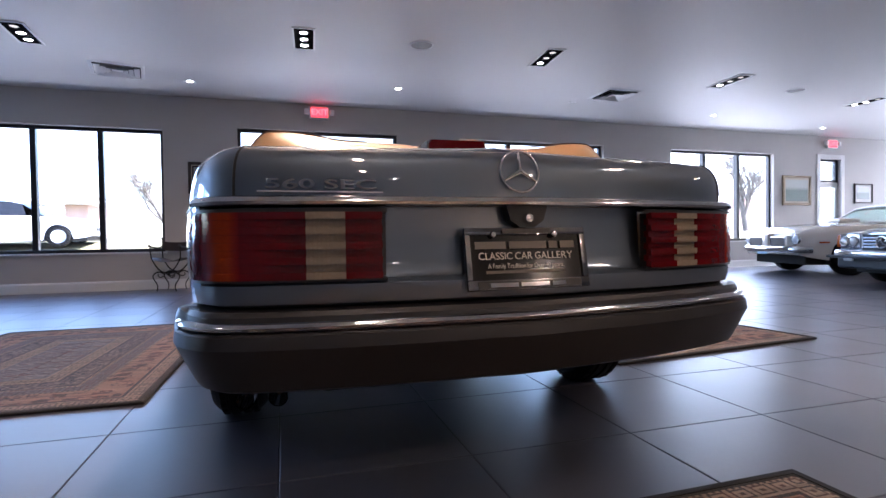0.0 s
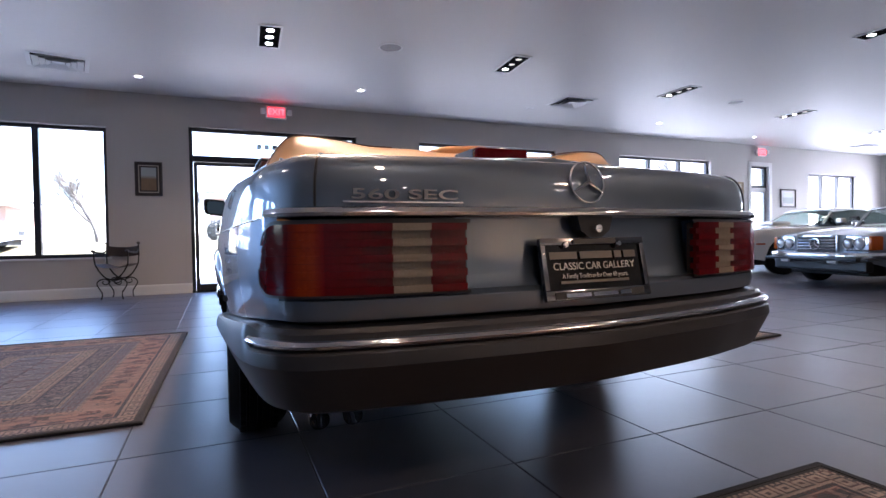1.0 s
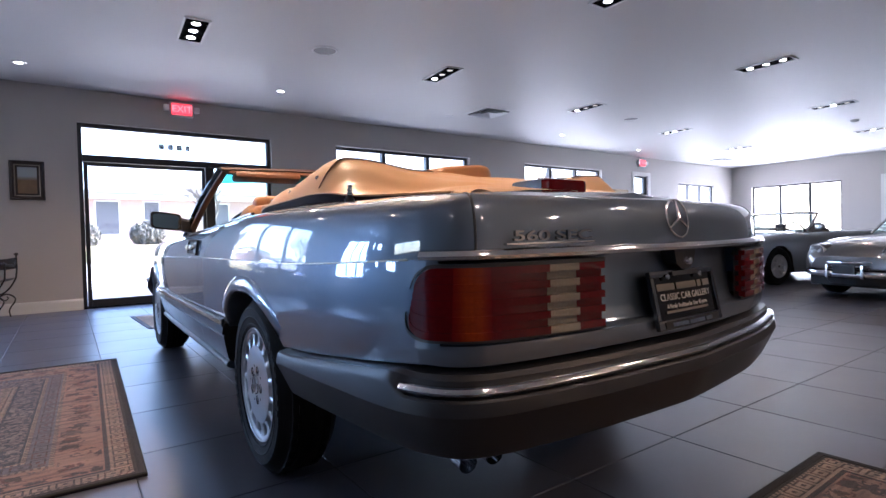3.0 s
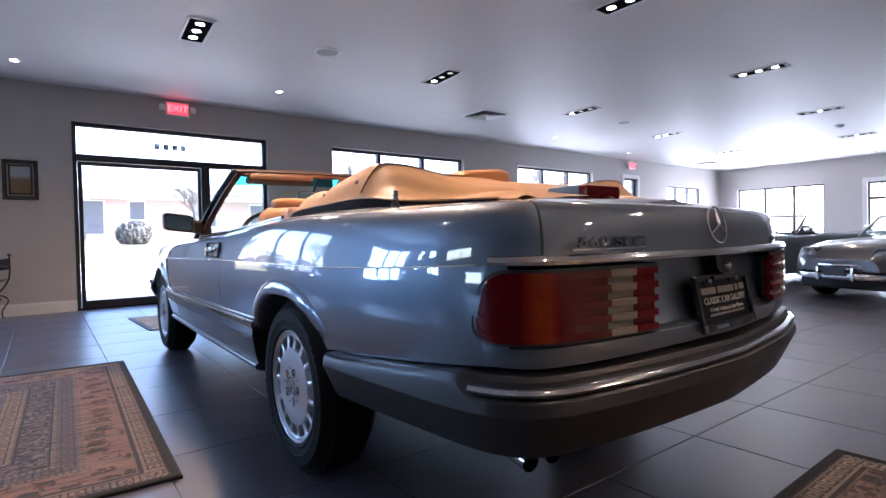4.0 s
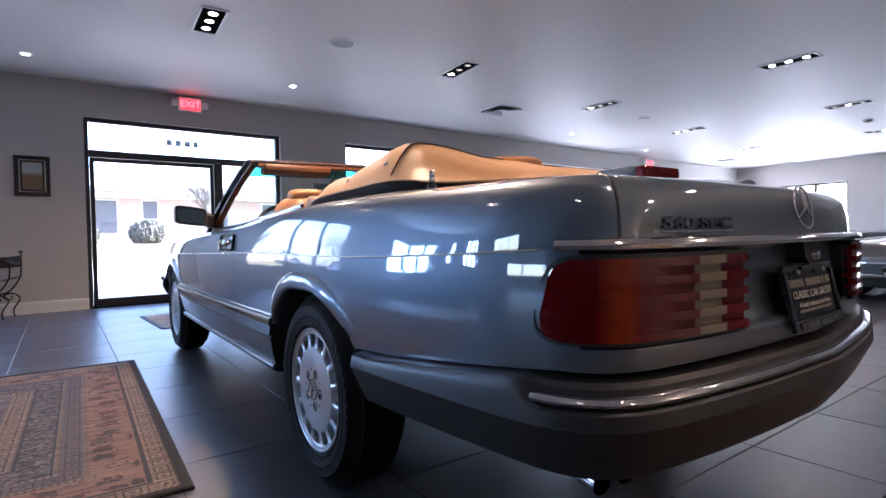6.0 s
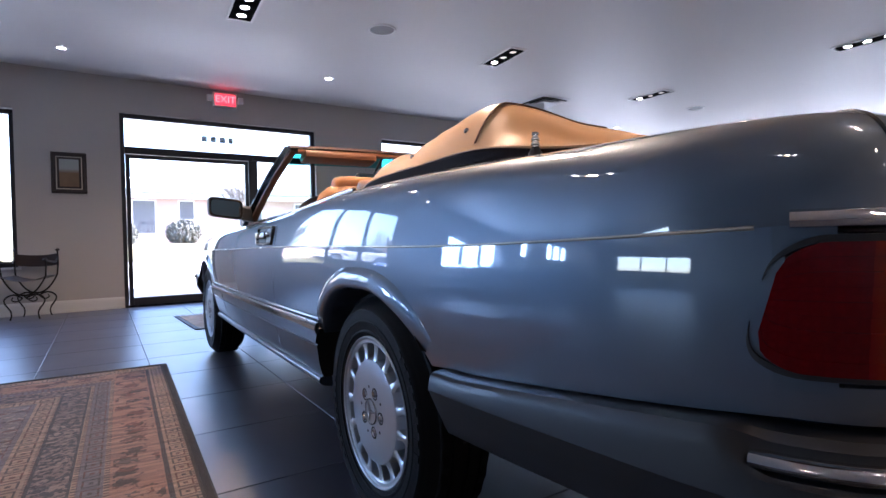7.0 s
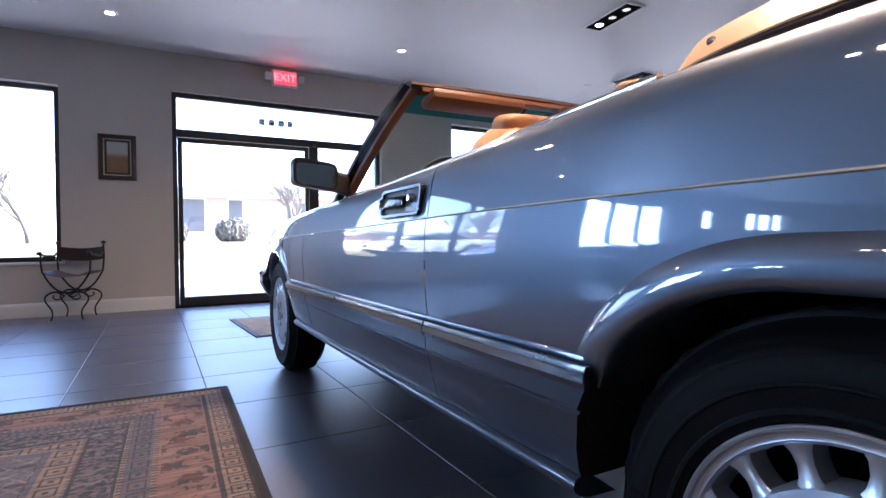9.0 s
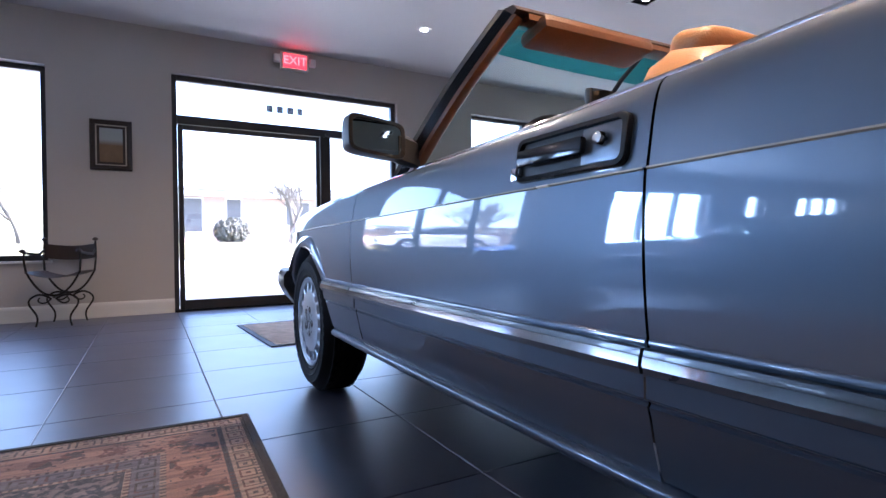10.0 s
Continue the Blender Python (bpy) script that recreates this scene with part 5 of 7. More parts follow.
for g in both(quarter):
    part("quarter_glass", g, CLEAR, car, "rear side pane wound nearly down", smooth=60).visible_shadow = False

# aerial, high brake lamp
ae = part("aerial", Geo().lathe([(0.015, -0.02), (0.0145, 0.0), (0.011, 0.006), (0.009, 0.012), (0.0, 0.013)], 16, pose(-0.668, -0.488, 0.952, -8, 8, 0)), BLACK, car, "black aerial base with ribbed chrome tip", smooth=40)
part("mast_tip", Geo().lathe([(0.0065, 0.010), (0.0065, 0.016), (0.009, 0.017), (0.009, 0.021), (0.0065, 0.022), (0.0065, 0.026), (0.009, 0.027), (0.009, 0.031), (0.006, 0.033), (0.006, 0.037), (0.008, 0.039), (0.007, 0.044), (0.0, 0.046)], 14, pose(-0.668, -0.488, 0.952, -8, 8, 0)), CHROME, ae, smooth=30)
bl = part("high_brake_lamp", Geo().box(-0.126, -0.745, 0.95, 0.064, -0.60, 1.014, 0.018), PAINT, car, "high-level brake lamp on the boot lid", smooth=50)
part("brake_lens", Geo().box(-0.122, -0.775, 0.966, 0.060, -0.735, 1.011, 0.012), RED_LENS, bl, "red lens")

# ---- badges, plate, lock on the rear ----
YB = -1.118
ring = Geo().tube([(0.017 + 0.052 * math.cos(a), YB + 0.010 * math.sin(a) - 0.002, 0.869 + 0.052 * math.sin(a)) for a in np.linspace(0, 2 * math.pi, 40, endpoint=False)], 0.0031, 8, closed=True)
for a in (90, 210, 330):
    ca, sa = math.cos(math.radians(a)), math.sin(math.radians(a))
    ring.tube([(0.017, YB - 0.006, 0.869), (0.017 + 0.050 * ca, YB + 0.010 * sa - 0.003, 0.869 + 0.050 * sa)], [0.0058, 0.0022], 6)
part("round_badge", ring, CHROME, car, "chrome ring badge with three arms", smooth=50)
DARK_CHROME = shader("smoked_chrome", (0.30, 0.30, 0.31), 0.12, 1.0, vary=0.1, bump=0.0)
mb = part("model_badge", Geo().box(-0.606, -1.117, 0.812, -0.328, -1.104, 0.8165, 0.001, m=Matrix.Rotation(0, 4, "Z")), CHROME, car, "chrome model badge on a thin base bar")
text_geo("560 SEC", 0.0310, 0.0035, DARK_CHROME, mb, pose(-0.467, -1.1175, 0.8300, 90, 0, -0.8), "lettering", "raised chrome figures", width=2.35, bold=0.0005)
tilt = Matrix.Translation((0.020, -1.139, 0.652)) @ Matrix.Rotation(radians(-12), 4, "X") @ Matrix.Diagonal((0.965, 1, 1, 1))
pl = part("number_plate", Geo().box(-0.152, -0.004, -0.068, 0.152, 0.004, 0.068, 0.002, m=tilt), GLOSS_BLACK, car, "black dealer plate in a chrome frame")
fr = Geo()
for a, b, c, d in ((-0.162, 0.162, 0.060, 0.077), (-0.162, 0.162, -0.077, -0.052), (-0.162, -0.148, -0.052, 0.060), (0.148, 0.162, -0.052, 0.060)):
    fr.box(a, -0.010, c, b, 0.004, d, 0.003, m=tilt)
part("plate_frame", fr, shader("worn_chrome", (0.20, 0.20, 0.21), 0.16, 1.0, vary=0.1, bump=0.0), pl, "chrome plate frame", smooth=40)
for a, b, c, d in ((-0.06, 0.075, 0.062, 0.074), (-0.135, 0.14, -0.074, -0.056)):
    part("frame_band", Geo().box(a, -0.0115, c, b, -0.0095, d, m=tilt), BLACK, pl)
GOLDPRINT = shader("pale_print", (0.62, 0.58, 0.50), 0.5, vary=0.05)
DIMPRINT = shader("dim_print", (0.15, 0.13, 0.11), 0.5, vary=0.05)
on_plate = lambda px, pz: tilt @ pose(px, -0.0052, pz, 90, 0, 0)
text_geo("CLASSIC CAR GALLERY", 0.0255, 0.0004, GOLDPRINT, pl, on_plate(0.0, 0.006), "lettering", "pale letters CLASSIC CAR GALLERY", width=0.98)
text_geo("A Family Tradition for Over 40 years.", 0.0165, 0.0004, GOLDPRINT, pl, on_plate(0.0, -0.018), "lettering", "small pale slogan line", width=0.84)
for x0, x1, z0, z1 in ((-0.135, -0.052, 0.025, 0.043), (-0.042, 0.062, 0.025, 0.043), (0.070, 0.092, 0.025, 0.043), (0.100, 0.135, 0.025, 0.043), (-0.11, 0.105, -0.036, -0.029)):
    part("print_bar", Geo().box(x0, -0.0050, z0, x1, -0.0040, z1, m=tilt), DIMPRINT, pl)
for x0, x1 in ((-0.105, -0.03), (-0.022, 0.058), (0.066, 0.10)):
    part("print_bar", Geo().box(x0, -0.0125, -0.070, x1, -0.0115, -0.060, m=tilt), CHROME, pl)
for px in (-0.085, 0.085):
    part("plate_screw", Geo().lathe([(0.0, 0.004), (0.006, 0.003), (0.008, 0.0)], 12, tilt @ pose(px, -0.0105, 0.060, 90, 0, 0)), CHROME, pl, smooth=40)
# black block in place of the shaded recess round the lock button
hs = part("lock_housing", Geo().prism([(-0.055, 0.0), (0.055, 0.0), (0.045, -0.035), (0.02, -0.052), (-0.02, -0.052), (-0.045, -0.035)], 0, 0.045, m=Matrix.Translation((0.030, -1.09, 0.782)) @ Matrix.Rotation(radians(90), 4, "X")), BLACK, car, "black block for the dark recess under the boot trim")
part("lock_button", Geo().lathe([(0.0, 0.016), (0.010, 0.014), (0.013, 0.006), (0.014, 0.0)], 20, pose(0.030, -1.135, 0.752, 90, 0, 0)), CHROME, hs, "chrome lock button", smooth=40)


# the right half is stretched and the tail skewed to fit the camera's view
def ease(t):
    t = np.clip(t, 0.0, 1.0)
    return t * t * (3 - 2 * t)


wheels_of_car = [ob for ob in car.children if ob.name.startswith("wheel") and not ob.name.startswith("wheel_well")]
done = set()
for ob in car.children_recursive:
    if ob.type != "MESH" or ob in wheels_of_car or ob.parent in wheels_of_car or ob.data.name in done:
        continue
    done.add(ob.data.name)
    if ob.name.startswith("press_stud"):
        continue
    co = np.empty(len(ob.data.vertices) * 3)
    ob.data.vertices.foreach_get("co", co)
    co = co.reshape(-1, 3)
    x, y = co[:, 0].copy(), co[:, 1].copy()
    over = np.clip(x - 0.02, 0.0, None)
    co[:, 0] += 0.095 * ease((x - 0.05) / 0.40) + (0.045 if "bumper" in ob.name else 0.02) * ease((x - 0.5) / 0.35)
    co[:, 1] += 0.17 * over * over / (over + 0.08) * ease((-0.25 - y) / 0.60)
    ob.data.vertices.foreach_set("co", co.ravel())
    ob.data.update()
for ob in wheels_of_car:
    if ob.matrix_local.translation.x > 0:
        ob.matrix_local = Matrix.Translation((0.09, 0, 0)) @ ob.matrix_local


# ---- street outside ----
CONCRETE = shader("pale_concrete", (0.50, 0.49, 0.46), 0.85, vary=0.06, scale=0.6, fine=30)
ASPHALT = shader("asphalt", (0.075, 0.075, 0.078), 0.9, vary=0.15, scale=0.8, fine=60)
GRASS = shader("winter_grass", (0.17, 0.15, 0.07), 0.95, dark=(0.10, 0.09, 0.045), scale=2, fine=60, bump=0.05)
# brick, panes and evergreen are paled in base colour to imitate outdoor glare
BRICK = shader("red_brick", (0.44, 0.33, 0.29), 0.85, dark=(0.33, 0.22, 0.19), scale=4, fine=40, bump=0.04)
DULL_PANE = shader("reflecting_pane", (0.10, 0.10, 0.11), 0.3)
ROOFING = shader("dark_shingle", (0.10, 0.095, 0.09), 0.9, vary=0.2)
BARK = shader("bark", (0.16, 0.14, 0.12), 0.9, vary=0.25, bump=0.08)
HEDGE = shader("evergreen", (0.17, 0.165, 0.145), 0.8, dark=(0.13, 0.13, 0.11), scale=6, fine=50, bump=0.05)
lift = lambda y: 0.0 if y < 12 else 0.95 * min(1, (y - 12) / 7) ** 2 * (3 - 2 * min(1, (y - 12) / 7))
ys = [-400, -60, -9.3, 6.6, 8, 10, 11, 12, 13, 14, 15, 16, 17, 18, 19, 22, 40, 120, 600, 2500]
xs = [-2500, -400, -120, -60, -30, -12.7, 0, 17, 30, 60, 120, 400, 2500]
tagged(part("ground", Geo().grid([[(x, y, -0.14 + lift(y)) for x in xs] for y in ys]), CONCRETE, smooth=60), kind="structure")
tagged(part("road", Geo().box(-300, 8.4, -0.3, 300, 11.6, -0.12), ASPHALT), kind="structure")
tagged(part("lawn", Geo().grid([[(x, y, -0.13 + lift(y) + 0.01) for x in (-90, -40, -10, 10, 40, 90)] for y in (15.5, 16.5, 17.5, 18.5, 19.5, 22.4)]), GRASS, smooth=60), kind="structure")


def brick_house(x0, x1, y0, z1, windows, label):
    """A low brick office: wall, eaves, roof and windows."""
    th = thing("brick_house", pose(0, 0, 0), label, "building", "buildings across the street")
    zb = -0.14 + lift(y0) - 0.1
    part("wall", Geo().box(x0, y0, zb, x1, y0 + 8, z1), BRICK, th)
    part("fascia", Geo().box(x0 - 0.5, y0 - 0.6, z1, x1 + 0.5, y0 + 8.5, z1 + 0.22, 0.02), TRIM, th, "white fascia board")
    q = [(x0 - 0.6, y0 - 0.7, z1 + 0.22), (x1 + 0.6, y0 - 0.7, z1 + 0.22), (x1 + 0.6, y0 + 8.6, z1 + 0.22), (x0 - 0.6, y0 + 8.6, z1 + 0.22)]
    in_ = min(2.5, (x1 - x0) * 0.4)
    top = [(x0 + in_, y0 + 4, z1 + 0.28 + 0.27 * in_), (x1 - in_, y0 + 4, z1 + 0.28 + 0.27 * in_)]
    part("roof", Geo().add(q + top, [(0, 1, 5, 4), (1, 2, 5), (2, 3, 4, 5), (3, 0, 4), (3, 2, 1, 0)]), ROOFING, th)
    for a, b, c, d in windows:
        wn_ = part("window", Geo().box(a - 0.06, y0 - 0.03, c - 0.06, b + 0.06, y0 + 0.02, d + 0.06, 0.01), TRIM, th, "white-framed window")
        part("pane", Geo().box(a, y0 - 0.045, c, b, y0 - 0.032, d), DULL_PANE, wn_)


brick_house(-0.6, 9.5, 24.0, 2.75, ((0.1, 0.9, 1.3, 2.65), (1.85, 2.4, 1.9, 2.65), (4.3, 5.3, 1.6, 2.6), (6.9, 8.0, 1.6, 2.6)), "low red-brick office with white fascia across the street")
brick_house(-8.0, -7.25, 21.0, 2.15, (), "small flat brick outbuilding with wide eaves")
brick_house(-26.0, -12.0, 26.0, 2.4, ((-24, -22.5, 1.3, 2.2), (-19, -17.5, 1.3, 2.2), (-15.4, -14.2, 1.2, 2.2)), "long brick building with dark hipped roof")
brick_house(17.0, 34.0, 27.0, 3.2, ((18.5, 20, 1.5, 2.7), (22, 24, 1.5, 2.7), (27, 29, 1.5, 2.7)), "brick commercial building beyond the road")


def bare_tree(x, y, h, seed):
    rnd = random.Random(seed)
    th = thing("bare_tree", pose(x, y, -0.14 + lift(y) - 0.05), "leafless street tree with spreading twigs", "tree", "bare trees")
    trunk, twigs = Geo(), Geo()

    def grow(p, d, length, r, depth):
        n = 4
        pts, rs = [p], [r]
        for i in range(n):
            d = (d + Vector((rnd.uniform(-1, 1), rnd.uniform(-1, 1), rnd.uniform(-0.3, 0.6))) * 0.16).normalized()
            p = p + d * (length / n)
            pts.append(p)
            rs.append(r * (1 - 0.35 * (i + 1) / n))
        (trunk if depth < 2 else twigs).tube(pts, rs, 6 if depth < 2 else 4, caps=False)
        if depth < 5:
            for i in range(rnd.choice((3, 3, 4))):
                nd = (d + Vector((rnd.uniform(-1, 1), rnd.uniform(-1, 1), rnd.uniform(-0.15, 0.7))) * 0.85).normalized()
                grow(pts[rnd.choice((2, 3, 4))], nd, length * rnd.uniform(0.6, 0.85), rs[-1] * 0.90, depth + 1)

    grow(Vector((0, 0, 0)), Vector((0, 0, 1)), h * 0.34, h * 0.036, 0)
    part("trunk", trunk, BARK, th, smooth=60)
    part("crown", twigs, BARK, th, "bare twigs", smooth=60)


bare_tree(3.6, 20.0, 3.2, 4), bare_tree(-4.6, 21.5, 3.2, 7), bare_tree(9.5, 19.0, 4.0, 12), bare_tree(-12.0, 20.0, 4.5, 15), bare_tree(24.0, 20.0, 5.0, 18), bare_tree(30.0, 4.0, 5.0, 21)


def bush(x, y, r, h, seed):
    rnd = random.Random(seed)
    th = thing("bush", pose(x, y, -0.14 + lift(y)), "rounded clipped evergreen bush", "bush", "bushes")
    g = Geo()
    for i in range(2600):
        a, b = rnd.uniform(0, 2 * math.pi), math.acos(rnd.uniform(-0.85, 1))
        k = rnd.uniform(0.75, 1.06)
        p = Vector((r * k * math.sin(b) * math.cos(a), r * k * math.sin(b) * math.sin(a), h * 0.48 + h * 0.52 * k * math.cos(b)))
        q = Euler((rnd.uniform(0, 6), rnd.uniform(0, 6), rnd.uniform(0, 6))).to_matrix()
        s = rnd.uniform(0.04, 0.08)
        g.add([p + q @ Vector(c) * s for c in ((-1, 0, 0), (0, -0.5, 0.2), (1, 0, 0), (0, 0.5, 0.2))], [(0, 1, 2, 3)])
    part("foliage", g, HEDGE, th)
    part("stem", Geo().tube([(0, 0, -0.05), (0, 0, h * 0.5)], 0.05, 6), BARK, th)


bush(1.45, 20.0, 0.56, 0.86, 3), bush(-0.4, 20.3, 0.4, 0.8, 5)


# ---- the other cars of the hall ----
def small_wheel(parent, m, r, width, disc_mat, spokes=0):
    w = part("wheel", Geo().lathe([(r * 0.60, width * 0.36), (r * 0.66, width * 0.48), (r * 0.82, width * 0.5), (r * 0.94, width * 0.44), (r, width * 0.30), (r, -width * 0.30), (r * 0.94, -width * 0.44), (r * 0.66, -width * 0.48), (r * 0.6, -width * 0.36)], 40), RUBBER, parent, "black tyre", smooth=40)
    w.matrix_local = m
    part("rim", Geo().lathe([(r * 0.62, width * 0.40), (r * 0.60, width * 0.47), (r * 0.56, width * 0.44), (r * 0.52, width * 0.30), (r * 0.30, width * 0.26), (r * 0.26, width * 0.36), (r * 0.12, width * 0.42), (0, width * 0.43)], 40), disc_mat, w, smooth=40)
    if spokes:
        me = Geo().box(r * 0.14, -r * (0.35 / spokes), width * 0.28, r * 0.56, r * (0.35 / spokes), width * 0.40, 0.004).mesh("spoke")
        me.materials.append(disc_mat)
        for i in range(spokes):
            part("spoke", me, None, w).matrix_local = Matrix.Rotation(2 * math.pi * i / spokes, 4, "Z")
    part("hub_cap", Geo().lathe([(0.0, width * 0.46), (r * 0.06, width * 0.45), (r * 0.08, width * 0.40)], 12), CHROME, w, smooth=40)
    return w


def car_shell(W, BOT, SH, CR, y0, y1, axles, ar, hz, bulge=0.10, n=60):
    """Half a body: sides with arches cut out, shoulder and the deck to the middle line."""
    g = Geo()
    ys = sorted(set([round(float(y), 4) for y in np.linspace(y0, y1, n)] + [round(a + ar * math.cos(math.radians(t)), 4) for a in axles for t in range(4, 180, 8)]))
    side, deck = [], []
    for y in ys:
        low = BOT(y)
        for a in axles:
            if abs(y - a) < ar:
                low = max(low, hz + math.sqrt(ar * ar - (y - a) ** 2))
        w, top = W(y), SH(y)
        row = []
        for i in range(7):
            z = low + (top - 0.16 - low) * i / 6
            t = (z - 0.2) / max(top - 0.36, 0.05)
            row.append((-(w - 0.05 * (1 - min(max(t, 0), 1)) ** 2 - 0.012 * max(t, 0) ** 2), y, z))
        for i in range(1, 9):
            a = math.pi / 2 * i / 8
            row.append((-(w - 0.012 - bulge * (1 - math.cos(a))), y, top - 0.16 + 0.16 * math.sin(a)))
        side.append(row)
        px = row[-1][0]
        deck.append([(px * (1 - v), y, top + CR(y) * (1 - (1 - v) ** 2)) for v in np.linspace(0, 1, 7)])
    g.grid(side)
    return g, deck, ys, side


def round_lamp(parent, x, y, z, r, name="headlamp"):
    m = pose(x, y, z, -90, 0, 0)
    l = part(name, Geo().lathe([(r * 1.2, -0.02), (r * 1.22, 0.012), (r * 1.12, 0.022), (r, 0.015)], 28, m), CHROME, parent, "round chrome-ringed headlamp", smooth=40)
    part("lamp_glass", Geo().lathe([(r, 0.012), (r * 0.75, 0.026), (r * 0.4, 0.034), (0, 0.036)], 28, m), shader("lamp_glass", (0.55, 0.57, 0.60), 0.08, 0.5, bump=0.03, fine=60), l, smooth=50)
    return l


def chrome_bar(parent, pts, r, name="bumper", label="chrome bumper", sq=1.7):
    xs_, ys_, zs_ = (spline(range(len(pts)), [p[i] for p in pts]) for i in range(3))
    rows = []
    for t in np.linspace(0, len(pts) - 1, 40):
        x, y, z = xs_(t), ys_(t), zs_(t)
        dx, dy = xs_(t + 0.02) - xs_(t - 0.02), ys_(t + 0.02) - ys_(t - 0.02)
        d = math.hypot(dx, dy) or 1
        rows.append([(x - dy / d * r * math.cos(a), y + dx / d * r * math.cos(a), z + r * sq * math.sin(a)) for a in np.linspace(0, 2 * math.pi, 12, endpoint=False)])
    return part(name, Geo().grid(rows, closed=True).cap(rows[0], True).cap(rows[-1]), CHROME, parent, label, smooth=50)


def finish_body(th, W, BOT, SH, CR, y0, y1, axles, ar, hz, paint, cockpit=None, bulge=0.10):
    half, deck, ys, side = car_shell(W, BOT, SH, CR, y0, y1, axles, ar, hz, bulge)
    for g in both(half):
        part("body_side", g, paint, th, smooth=40)
    a, b = cockpit
    for name, sel in (("bonnet", [r for r, y in zip(deck, ys) if y >= b]), ("rear_deck", [r for r, y in zip(deck, ys) if y <= a])):
        for g in both(Geo().grid(sel)):
            part(name, g, paint, th, smooth=50)
    for end, nm in ((-1, "nose_panel"), (0, "tail_panel")):
        s = side[end]
        part(nm, Geo().grid([[(x * k, y, z) for k in np.linspace(1, -1, 9)] for x, y, z in s]).grid([[(x * k, y, z + CR(y) * (1 - abs(k) ** 2) * j) for k in np.linspace(1, -1, 9)] for (x, y, z), j in ((s[-1], 0), (s[-1], 1))]), paint, th, smooth=40)
    part("underbody", Geo().box(-W(axles[0]) + 0.2, y0 + 0.2, hz * 0.55, W(axles[0]) - 0.2, y1 - 0.15, 0.45, 0.02), UNDER, th)
    for ax in axles:
        for g in both(Geo().grid([[(x, ax + (ar + 0.01) * math.cos(math.radians(t)), hz + (ar + 0.005) * math.sin(math.radians(t))) for x in (-W(ax) + 0.04, -W(ax) + 0.34)] for t in range(-20, 201, 10)])):
            part("wheel_well", g, UNDER, th, smooth=40)


def screen(th, yb, zb, yt, zt_, wb, wt, frame_mat=None, label="chrome windscreen frame", r=0.018):
    """A raked windscreen with its frame."""
    pts = [(-wb, yb, zb), (-(wb + wt) / 2 - 0.01, (yb + yt) / 2, (zb + zt_) / 2), (-wt, yt, zt_), (-wt * 0.5, yt + 0.05, zt_ + 0.02), (0, yt + 0.06, zt_ + 0.025), (wt * 0.5, yt + 0.05, zt_ + 0.02), (wt, yt, zt_), ((wb + wt) / 2 + 0.01, (yb + yt) / 2, (zb + zt_) / 2), (wb, yb, zb)]
    fr_ = part("windscreen_frame", Geo().tube(pts, r, 8), frame_mat or CHROME, th, label, smooth=50)
    rows = [[((wb + (wt - wb) * v) * u, yb + (yt - yb) * v + (0.22 * (1 - v) + 0.06 * v) * (1 - u * u), zb + (zt_ - zb) * v + 0.02 * (1 - u * u)) for u in np.linspace(-0.98, 0.98, 15)] for v in np.linspace(0, 1, 6)]
    gl = part("windscreen", Geo().grid(rows), TEAL_GLASS, fr_, "tinted glass", smooth=60)
    gl.visible_shadow = False


def cabin(th, y0, y1, w, z, mat, rows_=1):
    part("cabin_tub", Geo().box(-w, y0, z - 0.45, w, y1, z - 0.33, 0.02), LEATHER_DARK, th)
    for x in (-0.35, 0.35):
        s_ = part("seat", cushion(0.23, 0.09, 0.26, Matrix.Translation((x, y0 + 0.27, z - 0.18)) @ Matrix.Rotation(radians(12), 4, "X")), mat, th, "seat", smooth=60)
        part("headrest", cushion(0.10, 0.04, 0.06, Matrix.Translation((x, y0 + 0.20, z + 0.10))), mat, s_, smooth=60)
    part("dashboard", Geo().box(-w, y1 - 0.2, z - 0.3, w, y1 + 0.15, z + 0.0, 0.04), BLACK, th)
    part("steering_wheel", Geo().tube([(-0.35 + 0.19 * math.cos(a), y1 - 0.32 + 0.08 * math.sin(a), z + 0.0 + 0.17 * math.sin(a)) for a in np.linspace(0, 6.283, 24, endpoint=False)], 0.013, 6, closed=True), BLACK, th, smooth=50)


WHITE_PAINT = shader("cream_white_paint", (0.66, 0.64, 0.59), 0.25, 0.0, vary=0.02, fine=500, bump=0.002, coat=1.0, rough_var=0.03)
SLATE_PAINT = shader("slate_metallic", (0.27, 0.325, 0.39), 0.36, 0.4, vary=0.03, fine=700, bump=0.002, coat=1.0, rough_var=0.03)
SILVER_PAINT = shader("bright_silver_metallic", (0.085, 0.085, 0.09), 0.30, 0.5, vary=0.03, fine=700, bump=0.002, coat=1.0, rough_var=0.03)
NAVY_PAINT = shader("dark_blue_paint", (0.05, 0.06, 0.09), 0.28, 0.3, vary=0.03, coat=1.0, bump=0.002)
ORANGE_LENS = shader("orange_lens", (0.45, 0.09, 0.01), 0.2, bump=0.0)


